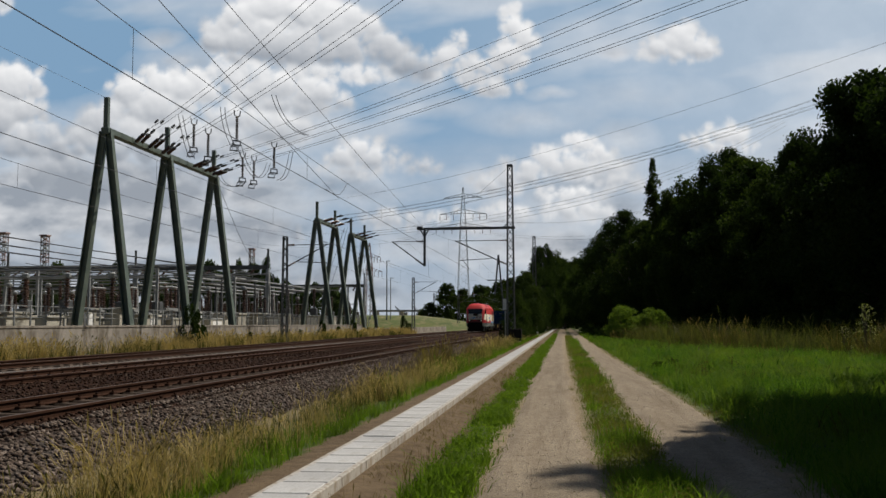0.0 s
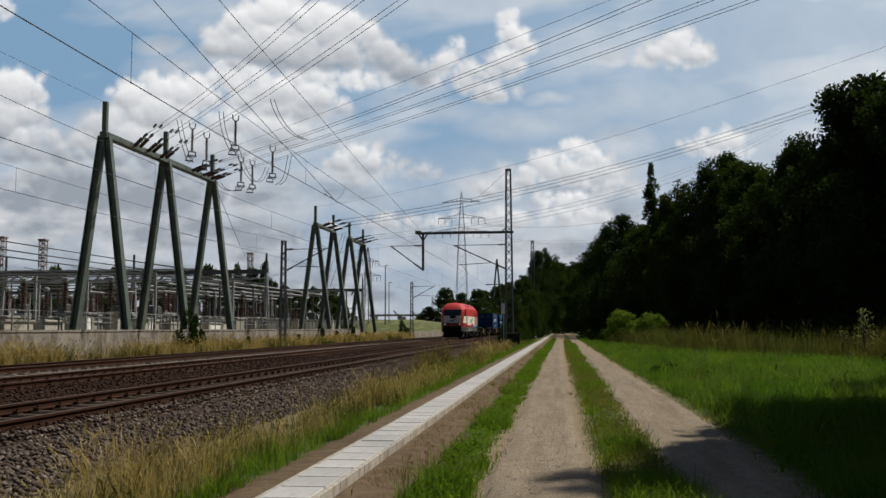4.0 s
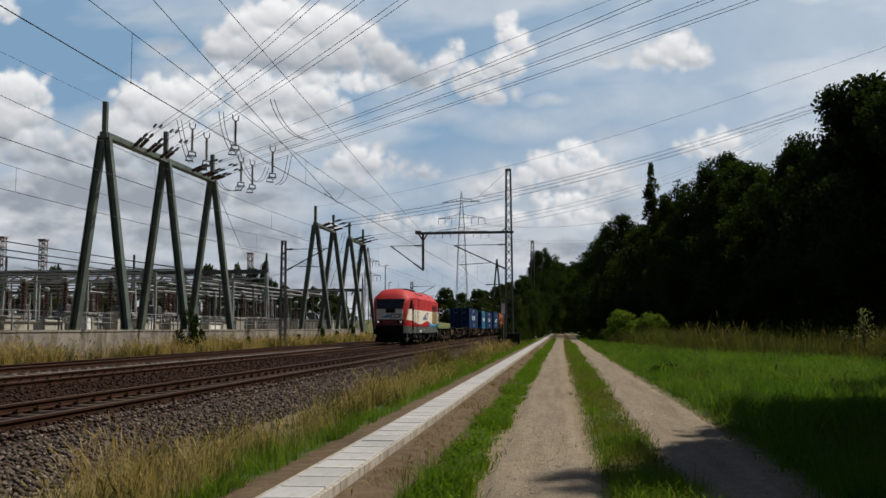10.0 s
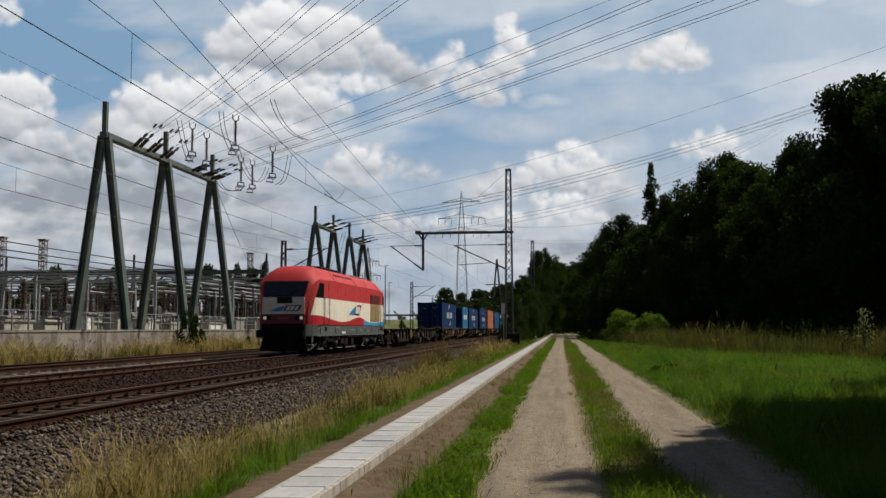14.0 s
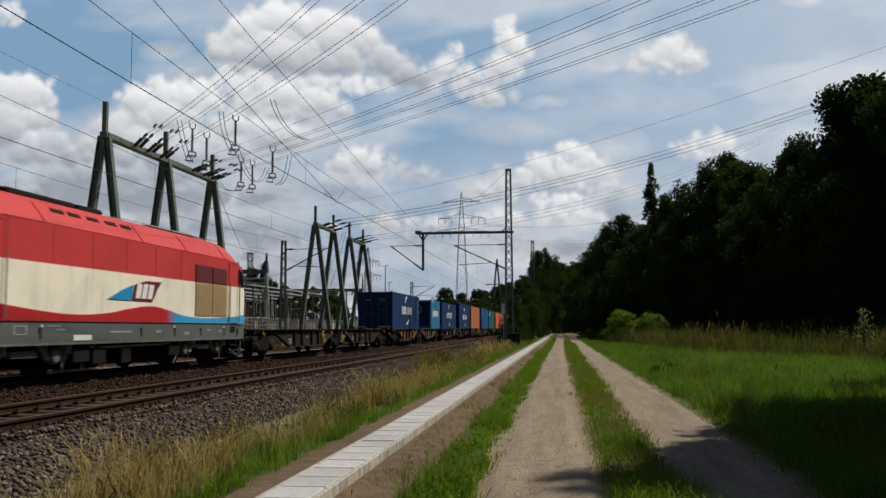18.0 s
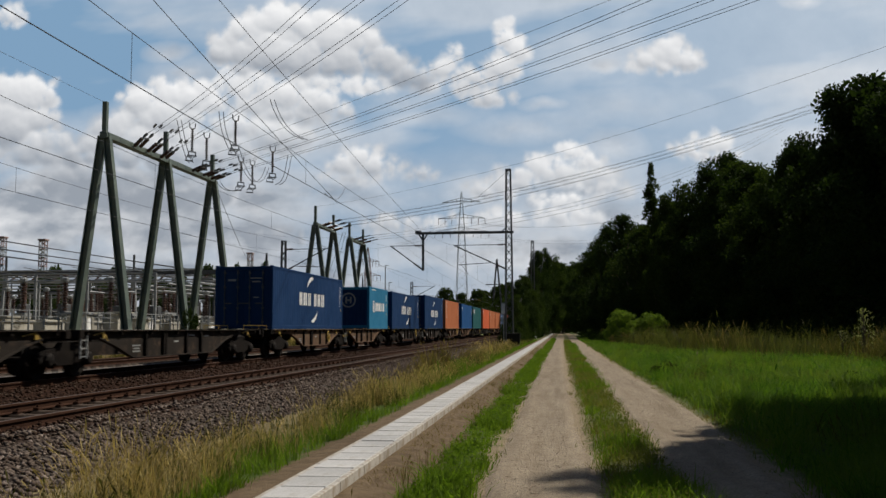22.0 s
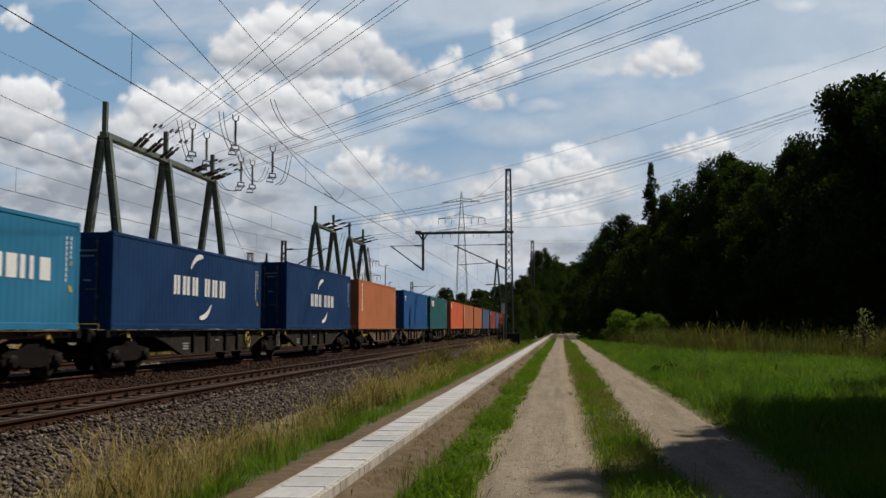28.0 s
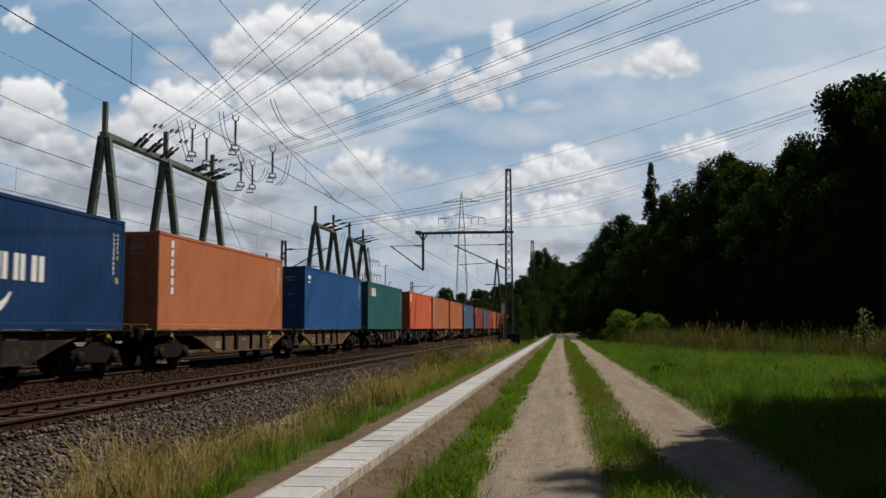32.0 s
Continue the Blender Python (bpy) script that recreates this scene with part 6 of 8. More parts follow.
def locomotive():
    lo = thing("diesel_locomotive", "red and cream diesel locomotive with blue stripe, headlights lit", "locomotive")
    s = Shape()
    rows = []
    for q in STATIONS:
        h = loco_section(*q)
        rows.append([(x, q[0], z) for x, z in h] + [(-x, q[0], z) for x, z in h[-2::-1]])
    n = len(rows[0])
    s.v = [p for r in rows for p in r]
    s.f = [(i * n + k, i * n + k + 1, (i + 1) * n + k + 1, (i + 1) * n + k) for i in range(len(rows) - 1) for k in range(n - 1)]
    s.f += [tuple(range(n)), tuple(range((len(rows) - 1) * n, len(rows) * n))[::-1]]
    s.f += [(i * n, (i + 1) * n, (i + 1) * n + n - 1, i * n + n - 1) for i in range(len(rows) - 1)]
    me = s.mesh("body")
    for poly in me.polygons:
        poly.use_smooth = poly.normal.z > 0.55 and abs(poly.normal.y) < 0.9
    body = part("body", me, LIVERY, lo)
    for e in (-1, 1):
        f = lambda y: e * y
        wide = 1.0 if e > 0 else 1.25
        # raked windscreen with centre post and wipers, cream panel with black recess, lamp panel
        a = [(-0.97 * wide, -8.955, 2.66), (0.97 * wide, -8.955, 2.66), (1.08 * wide, -8.5, 3.4), (-1.08 * wide, -8.5, 3.4)]
        ws = Shape().add([(x, f(y - 0.035), z) for x, y, z in a] + [(x, f(y + 0.1), z - 0.02) for x, y, z in a], [(0, 1, 2, 3), (7, 6, 5, 4), (0, 4, 5, 1), (1, 5, 6, 2), (2, 6, 7, 3), (3, 7, 4, 0)])
        part("windscreen", ws, GLASS_DARK, body, "wide dark windscreen")
        part("wiper", Shape().beam((-0.12, f(-9.01), 2.68), (-0.62, f(-8.83), 2.98), 0.02).beam((0.12, f(-9.01), 2.68), (0.6, f(-8.83), 2.98), 0.02), SOOT, body)
        part("front_panel", Shape().chamfer((0, f(-8.965), 2.24), (2.02 * wide, 0.05, 0.8), 0.02), CREAM, body, "cream front panel")
        part("lamp_panel", Shape().chamfer((0, f(-8.97), 1.62), (2.02 * wide, 0.06, 0.42), 0.02), LOCO_DARKRED, body, "dark red lamp panel")
        part("panel_seam", Shape().box((0, f(-8.99), 1.84), (2.0 * wide, 0.02, 0.02)), SOOT, body)
        nm = Shape()
        for k in range(4):
            nm.box((-0.2 + 0.13 * k, f(-9.004), 1.66), (0.09, 0.008, 0.1))
        part("number_bars", nm, LOCO_RED, body, "red number reduced to bars")
        for sd in (-1, 1):
            part("lamp_housing", Shape().chamfer((sd * 0.78, f(-9.0), 1.67), (0.4, 0.04, 0.2), 0.015), SOOT, body, "black double lamp housing")
            for dx, rr, mat in ((0.87, 0.065, LAMP_GLASS), (0.69, 0.055, GLASS_DARK)):
                lm = Shape().lathe((sd * dx, f(-9.015), 1.67), (0, -e, 0), [(0, rr + 0.018), (0.02, rr + 0.018), (0.025, rr), (0.045, rr * 0.8), (0.05, 0.0)], 12)
                part("headlight" if mat is LAMP_GLASS else "tail_light", lm, mat, body)
            part("grab_rail", Shape().tube([(sd * (loco_side(-8.75) + 0.05), f(-8.75), 1.55), (sd * (loco_side(-8.72) + 0.08), f(-8.72), 2.05), (sd * (loco_side(-8.68) + 0.05), f(-8.68), 2.5)], 0.02, 6), PALE_STEEL, body, "pale corner grab rail")
            part("buffer", Shape().cyl((sd * 0.875, f(-8.95), 0.95), (sd * 0.875, f(-9.45), 0.95), 0.13, n=12).chamfer((sd * 0.875, f(-9.5), 0.95), (0.5, 0.06, 0.36), 0.05), SOOT, lo, "sooty black buffer")
            part("cab_step", Shape().box((sd * 1.18, f(-8.7), 0.42), (0.34, 0.3, 0.03)).box((sd * 1.28, f(-8.62), 0.62), (0.06, 0.04, 0.44)), PALE_STEEL, lo, "pale shunter step")
        part("coupler_box", Shape().chamfer((0.06, f(-9.0), 2.5), (0.72, 0.08, 0.3), 0.02).lathe((0.02, f(-9.03), 2.48), (0, -e, 0), [(0, 0.1), (0.03, 0.1), (0.035, 0.0)], 12), BLACK_RUBBER, body, "black recess with a round lamp in the cream panel")
        lg = Shape().prism([(-0.02, 1.98), (0.72, 1.98), (0.9, 2.27), (0.12, 2.25)], lambda p, q, k: (p if e > 0 else -p, f(-8.992 - 0.004 * k), q))
        part("logo_field", lg, LOCO_DARKRED, body, "dark red slanted logo field")
        for k in range(3):
            lt = Shape().prism([(0.1 + 0.2 * k, 2.02), (0.25 + 0.2 * k, 2.02), (0.37 + 0.2 * k, 2.22), (0.22 + 0.2 * k, 2.22)], lambda p, q, kk: (p if e > 0 else -p, f(-8.998 - 0.004 * kk), q))
            part("logo_bar", lt, WHITE_PAINT, body, "white slanted bar")
        lg = Shape().prism([(-0.72, 1.98), (-0.08, 1.98), (0.06, 2.22), (-0.2, 2.18)], lambda p, q, k: (p if e > 0 else -p, f(-8.992 - 0.004 * k), q))
        part("logo_wedge", lg, BLUE_PAINT, body, "blue logo wedge")
        part("buffer_beam", Shape().chamfer((0, f(-8.9), 1.06), (2.1, 0.3, 0.7), 0.04), SOOT, lo)
        pg = Shape().prism([(-1.15, 0.16), (-0.5, 0.12), (0.5, 0.12), (1.15, 0.16), (1.0, 0.75), (-1.0, 0.75)], lambda p, q, k: (p, f(-9.0 - 0.05 * k + 0.15), q))
        part("snow_plough", pg, SOOT, lo)
        for sd in (-1, 1):
            part("plough_wing", Shape().beam((sd * 1.2, f(-8.65), 0.2), (sd * 1.22, f(-7.6), 0.5), 0.04, 0.09), DARK_STEEL, lo, "scraped grey plough wing")
        part("coupling_hook", Shape().box((0, f(-9.2), 0.95), (0.1, 0.45, 0.14)).tube([(0, f(-9.3), 0.92), (0.06, f(-9.36), 0.6), (-0.06, f(-9.3), 0.42)], 0.03, 5), BOGIE_DARK, lo)
        part("brake_hose", Shape().tube([(-0.4, f(-9.05), 0.85), (-0.42, f(-9.25), 0.65), (-0.4, f(-9.2), 0.35)], 0.03, 6).tube([(0.4, f(-9.05), 0.85), (0.42, f(-9.25), 0.65), (0.4, f(-9.2), 0.35)], 0.03, 6), BLACK_RUBBER, lo)
    for sd in (-1, 1):
        x = sd * 1.437
        side = lambda pts, t=0.012: Shape().prism(pts, lambda p, q, k: (x + sd * (0.004 + t * k), p, q))
        for e in (-1, 1):
            w = [(-8.33, 2.66), (-7.18, 2.66), (-7.18, 3.33), (-7.8, 3.36)] if e < 0 else [(8.02, 2.66), (8.72, 2.66), (8.52, 3.12), (8.02, 3.3)]
            pane = Shape()
            n_col = 7
            for k in range(n_col):
                u = k / (n_col - 1)
                lo_y, hi_y = w[0][0] + (w[1][0] - w[0][0]) * u, w[3][0] + (w[2][0] - w[3][0]) * u
                for yy, zz in ((lo_y, w[0][1]), (hi_y, w[3][1] + (w[2][1] - w[3][1]) * u)):
                    pane.v += [(sd * (loco_side(yy) + 0.004), yy, zz), (sd * (loco_side(yy) + 0.018), yy, zz)]
            for k in range(n_col - 1):
                c = 4 * k
                pane.f += [(c + 1, c + 5, c + 7, c + 3), (c, c + 2, c + 6, c + 4), (c, c + 4, c + 5, c + 1), (c + 2, c + 3, c + 7, c + 6)]
            pane.f += [(0, 1, 3, 2), (4 * n_col - 4, 4 * n_col - 2, 4 * n_col - 1, 4 * n_col - 3)]
            part("cab_window", pane, GLASS_DARK, body, "dark slanted cab side window")
            dy = -6.67 if e < 0 else 7.42
            dr = part("cab_door", side([(dy - 0.42, 1.38), (dy + 0.42, 1.38), (dy + 0.42, 3.42), (dy - 0.42, 3.42)], 0.004), LIVERY, body)
            part("door_gap", Shape().box((x + sd * 0.005, dy - 0.43, 2.4), (0.01, 0.02, 2.06)).box((x + sd * 0.005, dy + 0.43, 2.4), (0.01, 0.02, 2.06)).box((x + sd * 0.005, dy, 3.43), (0.01, 0.86, 0.02)), LOCO_DARKRED, dr)
            for q in (-0.47, 0.47):
                part("hand_rail", Shape().tube([(x + sd * 0.07, dy + q, 1.4), (x + sd * 0.07, dy + q, 2.75)], 0.022, 6), PALE_STEEL, dr, "pale door hand rail")
            part("steps", Shape().box((sd * 1.36, dy, 0.62), (0.2, 0.5, 0.04)).box((sd * 1.36, dy, 0.34), (0.2, 0.5, 0.04)).box((sd * 1.33, dy - 0.26, 0.6), (0.04, 0.03, 0.6)).box((sd * 1.33, dy + 0.26, 0.6), (0.04, 0.03, 0.6)).chamfer((x, dy, 1.17), (0.03, 0.46, 0.2), 0.01), SOOT, body)
        for k in range(2):
            y0 = 4.0 + 1.42 * k
            lw = part("lower_grille", side([(y0, 1.58), (y0 + 1.34, 1.58), (y0 + 1.34, 2.63), (y0, 2.63)]), GRILLE_TAN, body, "dusty brown radiator grille")
            ug = part("upper_grille", side([(y0, 2.65), (y0 + 1.34, 2.65), (y0 + 1.34, 3.2), (y0, 3.2)]), GRILLE_RED, body, "dark red radiator grille")
            for g, za, zb, mat in ((lw, 1.62, 2.6, GRILLE_TAN), (ug, 2.68, 3.18, GRILLE_RED)):
                nn = int((zb - za) / 0.07)
                sl = Shape()
                for i in range(nn):
                    zz = za + (zb - za) * (i + 0.5) / nn
                    sl.box((x + sd * 0.026, y0 + 0.67, zz), (0.012, 1.28, 0.05))
                part("slats", sl, mat, g)
        part("logo_field", side([(-0.38, 1.93), (0.9, 1.93), (1.2, 2.28), (1.48, 2.5), (0.5, 2.49), (-0.2, 2.36)]), LOCO_DARKRED, body, "dark red slanted logo field")
        part("logo_wedge", side([(-1.72, 1.93), (-0.42, 1.93), (-0.26, 2.36), (-0.9, 2.2)]), BLUE_PAINT, body, "blue logo wedge")
        for k in range(3):
            y0 = -0.18 + 0.37 * k
            lt = Shape().prism([(y0, 2.0), (y0 + 0.29, 2.0), (y0 + 0.42, 2.4), (y0 + 0.13, 2.4)], lambda p, q, kk: (x + sd * (0.018 + 0.004 * kk), p, q))
            part("logo_bar", lt, WHITE_PAINT, body, "white slanted bar")
        tx = Shape()
        for y0, z0, ww, hh in ((-5.55, 1.24, 0.5, 0.03), (-5.55, 1.06, 0.4, 0.03), (-5.3, 1.15, 0.06, 0.2), (-5.75, 1.15, 0.06, 0.2), (-4.2, 1.24, 0.6, 0.05), (-3.9, 1.16, 0.4, 0.05), (-0.9, 1.1, 1.2, 0.06), (1.35, 1.1, 0.42, 0.09), (3.35, 1.04, 0.45, 0.1), (-7.5, 1.0, 0.15, 0.1), (-8.0, 1.15, 0.2, 0.05), (5.2, 1.14, 0.3, 0.05), (6.2, 1.1, 0.25, 0.08)):
            tx.box((x + sd * 0.004, y0, z0), (0.006, ww, hh))
        part("marking_bars", tx, PALE_STEEL, body, "pale lettering reduced to bars")
        part("notice_plate", Shape().box((x + sd * 0.008, -2.9, 0.97), (0.008, 0.85, 0.13)), WHITE_PAINT, body, "small white notice plate")
        hl = Shape()
        for y0 in (-7.7, -4.75, 0.25, 2.5, 4.5, 6.6, 7.9):
            hl.lathe((x - sd * 0.01, y0, 1.15), (sd, 0, 0), [(0, 0.07), (0.02, 0.07), (0.025, 0.0)], 8).box((x, y0 + 0.02, 1.02), (0.02, 0.06, 0.12))
        part("filler_caps", hl, BLACK_RUBBER, body)
        lamp = Shape()
        for y0 in (-4.7, 2.45, 6.55):
            lamp.box((x + sd * 0.012, y0, 1.24), (0.012, 0.06, 0.06))
        part("side_lamp", lamp, WHITE_PAINT, body, "small pale side lamp")
        for y0 in (-6.1, -4.3, -2.5, -0.7, 1.1, 2.9):
            part("panel_seam", Shape().box((x + sd * 0.0005, y0, 3.08), (0.005, 0.012, 0.85)), LOCO_RED, body)
        part("shoulder_seam", Shape().box((x - sd * 0.03, 0.45, 3.545), (0.03, 13.4, 0.014)), LOCO_RED, body)
        part("sill_edge", Shape().box((x + sd * 0.006, 0, 1.345), (0.014, 17.0, 0.02)), SOOT, body)
        part("skirt_edge", Shape().box((x - sd * 0.02, 0, 0.84), (0.06, 16.6, 0.05)), LOCO_GREY, body)
        # slotted vents and hatch joints of the sloped shoulder
        slope = lambda y0, ww, hh, d: Shape().box((sd * 1.117, y0, 3.918 + d), (hh, ww, 0.02), Matrix.Rotation(sd * radians(50), 3, "Y"))
        for y0 in (-3.66, -2.9, -1.98, -1.02, -0.18):
            part("roof_slot", slope(y0, 0.58, 0.12, 0.0), SOOT, body, "dark roof slot")
        for y0 in (-4.6, 0.35, 3.4, 6.7):
            part("hatch_joint", Shape().beam((sd * 1.4, y0, 3.55), (sd * 1.22, y0, 3.795), 0.025).beam((sd * 1.22, y0, 3.795), (sd * 1.02, y0, 4.035), 0.02), LOCO_RED, body)
    for y0, w, l, h in ((-3.5, 1.35, 3.0, 0.12), (-1.1, 1.2, 1.3, 0.14), (0.9, 0.7, 0.9, 0.1), (3.9, 1.5, 3.4, 0.05), (6.2, 1.3, 0.9, 0.05)):
        part("roof_hatch", Shape().chamfer((0, y0, 4.21 + h / 2), (w, l, h), 0.04), SOOT if y0 < 0 else LOCO_GREY, body, "sooty roof hatch")
    part("exhaust", Shape().cyl((0.2, 5.4, 4.2), (0.2, 5.4, 4.36), 0.12, n=10).cyl((-0.2, 5.4, 4.2), (-0.2, 5.4, 4.36), 0.12, n=10), SOOT, body)
    part("horn", Shape().cyl((-0.4, 6.6, 4.2), (-0.4, 6.6, 4.42), 0.03, n=6), GREY_STEEL, body)
    part("antenna", Shape().cyl((0.3, -7.0, 4.2), (0.3, -7.0, 4.5), 0.012, n=5), GREY_STEEL, body)
    part("fuel_tank", Shape().chamfer((0, -2.3, 0.52), (2.3, 1.8, 0.6), 0.08).box((0, -0.1, 0.33), (2.0, 5.6, 0.12)).chamfer((0, 2.0, 0.52), (2.2, 1.5, 0.6), 0.08), BOGIE_DARK, lo)
    for sd in (-1, 1):
        for y0, w, z0, h in ((-2.75, 0.8, 0.6, 0.42), (2.7, 0.75, 0.62, 0.4), (-1.85, 0.7, 0.55, 0.45), (-0.4, 0.58, 0.55, 0.5)):
            part("equipment_box", Shape().chamfer((sd * 1.2, y0, z0), (0.3, w, h), 0.03), SOOT, lo, "grimy underfloor box")
        part("air_pipe", Shape().tube([(sd * 1.3, -3.4, 0.78), (sd * 1.33, -1.6, 0.72), (sd * 1.33, 1.6, 0.74), (sd * 1.3, 3.3, 0.78)], 0.03, 6), GREY_STEEL, lo)
    for e in (-1, 1):
        bo = part("bogie", Shape().chamfer((0, 0, 0.72), (1.8, 3.0, 0.25), 0.04), BOGIE_DARK, lo, at=pose(0, e * 5.1, 0))
        for sd in (-1, 1):
            part("side_frame", Shape().prism([(-1.85, 0.6), (-1.7, 0.85), (-0.6, 0.86), (-0.4, 0.7), (0.4, 0.7), (0.6, 0.86), (1.7, 0.85), (1.85, 0.6), (1.7, 0.5), (0.7, 0.55), (0.4, 0.45), (-0.4, 0.45), (-0.7, 0.55), (-1.7, 0.5)], lambda p, q, k: (sd * (1.0 + 0.14 * k), p, q)), BOGIE_DARK, bo)
            for dy in (-1.35, 1.35):
                sp = Shape()
                for k in (-0.33, 0.33):
                    sp.lathe((sd * 1.12, dy + k, 0.52), (0, 0, 1), [(0, 0.1), (0.08, 0.12), (0.16, 0.1), (0.24, 0.12), (0.32, 0.1)], 8)
                part("spring", sp, LOCO_GREY, bo, "grey coil springs")
                part("axle_box", Shape().lathe((sd * 1.1, dy, 0.55), (sd, 0, 0), [(0, 0.2), (0.14, 0.2), (0.18, 0.14), (0.19, 0)], 10), LOCO_GREY, bo, "grimy grey axle box")
                part("brake_cylinder", Shape().cyl((sd * 1.2, dy + 0.62, 0.6), (sd * 1.2, dy + 0.62, 0.82), 0.11, n=9).beam((sd * 1.18, dy + 0.6, 0.6), (sd * 1.1, dy + 0.55, 0.3), 0.08), GREY_STEEL, bo)
            for q in ((-1.0, 0.45, -0.5, 0.92), (1.0, 0.5, 0.55, 0.95)):
                part("damper", Shape().cyl((sd * 1.22, q[0], q[1]), (sd * 1.22, q[2], q[3]), 0.055, n=7), GREY_STEEL, bo, "grey damper strut")
            for q in ((-1.9, 0.16, -1.65, 0.62), (1.9, 0.16, 1.65, 0.62)):
                part("sand_pipe", Shape().cyl((sd * 1.1, q[0], q[1]), (sd * 1.2, q[2], q[3]), 0.035, n=7), PALE_STEEL, bo, "pale sand pipe")
            part("traction_link", Shape().beam((sd * 1.24, -0.5, 0.62), (sd * 1.24, 0.5, 0.62), 0.1, 0.14), LOCO_GREY, bo)
        for dy in (-1.35, 1.35):
            wheelset(bo, dy, 0.55)
    return lo


LOCO = locomotive()
MOVING.append((LOCO, 146.375, RAIL_Z))
# wagons: rear and front place, paint, lettering of the label
CONSIST = ((156.0, 185.3, 0), (185.3, 212.3, 1), (212.3, 242.3, 0), (242.3, 272.0, 1), (272.0, 301.0, 0), (301.0, 328.2, 1), (328.2, 357.0, 0), (357.0, 385.5, 1), (385.5, 413.5, 0), (413.5, 441.5, 1))
for k, (a, b, brown) in enumerate(CONSIST):
    lab = ("articulated container wagon with a dark grey fish-belly frame", "articulated container wagon with a faded brown fish-belly frame")[brown] + (", running empty" if k == 0 else ", loaded with containers")
    MOVING.append((wagon(b - a, (WAGON_DARK, WAGON_BROWN)[brown], lab, k < 6), (a + b) / 2, RAIL_Z))
F40, F20, STD, HIGH = 12.192, 6.058, 2.591, 2.896
LOAD = ((186.2, F40, STD, NAVY, "swoosh", "door", "navy blue container with white blocks and curved strokes"),
        (205.5, F20, STD, SKYBLUE, "ring", "plain", "short light blue steel container with a white ring mark"),
        (213.23, F40, STD, NAVY, "swoosh", "door", "navy blue container with white blocks and curved strokes"),
        (228.87, F40, HIGH, NAVY, "swoosh", "door", "tall navy blue container with white blocks and curved strokes"),
        (243.21, F40, HIGH, ORANGE, "column", "door", "tall faded orange container with a vertical row of white bars"),
        (258.87, F40, HIGH, BLUE, "corner", "door", "tall mid-blue steel container with a small white corner mark"),
        (272.95, F40, HIGH, TEAL, "badge", "door", "tall teal green steel container with a red and white badge"),
        (288.6, F40, HIGH, REDORANGE, "block", "door", "tall orange-red steel container with a white corner block"),
        (301.7, F40, HIGH, ORANGE, "column", "door", "tall faded orange container with a vertical row of white bars"),
        (315.2, F40, HIGH, ORANGE, "", "door", "tall faded orange steel container without large marks"),
        (329.1, F40, HIGH, SLATE, "corner", "door", "tall slate blue steel container with a small white corner mark"),
        (343.9, F40, HIGH, OXIDE, "block", "door", "tall oxide red steel container with a white corner block"),
        (357.6, F20, HIGH, SLATE, "", "door", "short slate blue steel container"),
        (364.2, F40, HIGH, OXIDE, "", "door", "tall oxide red steel container without large marks"),
        (377.6, F20, HIGH, ORANGE, "", "door", "short faded orange steel container"),
        (386.4, F40, HIGH, OXIDE, "", "door", "tall oxide red steel container without large marks"),
        (400.5, F40, HIGH, OXIDE, "", "door", "tall oxide red steel container without large marks"),
        (414.4, F40, HIGH, REDORANGE, "block", "door", "tall orange-red steel container with a white corner block"),
        (428.4, F40, HIGH, REDORANGE, "block", "door", "tall orange-red steel container with a white corner block"))
for y, L, h, paint, marks, end, lab in LOAD:
    MOVING.append((container(L, h, paint, lab, marks, end), y + L / 2, RAIL_Z + 1.155))

# ---------------------------------------------------------------- vegetation


def kites(rng, pos, size, normal_bias=None):
    """Leaf-shaped quads (two triangles each) of random turn at the positions."""
    n = len(pos)
    d = rng.normal(size=(n, 3))
    d /= np.linalg.norm(d, axis=1)[:, None]
    d[:, 2] -= 0.25
    u = rng.normal(size=(n, 3))
    s = np.cross(d, u)
    s /= np.linalg.norm(s, axis=1)[:, None]
    L = (size * rng.uniform(0.6, 1.4, n))[:, None]
    co = np.stack([pos - d * L * 0.5, pos + s * L * 0.34, pos + d * L * 0.5, pos - s * L * 0.34], 1)
    base = (np.arange(n) * 4)[:, None]
    tri = np.concatenate([base + np.array([0, 1, 2]), base + np.array([0, 2, 3])], 1).reshape(-1, 3)
    return co.reshape(-1, 3), tri


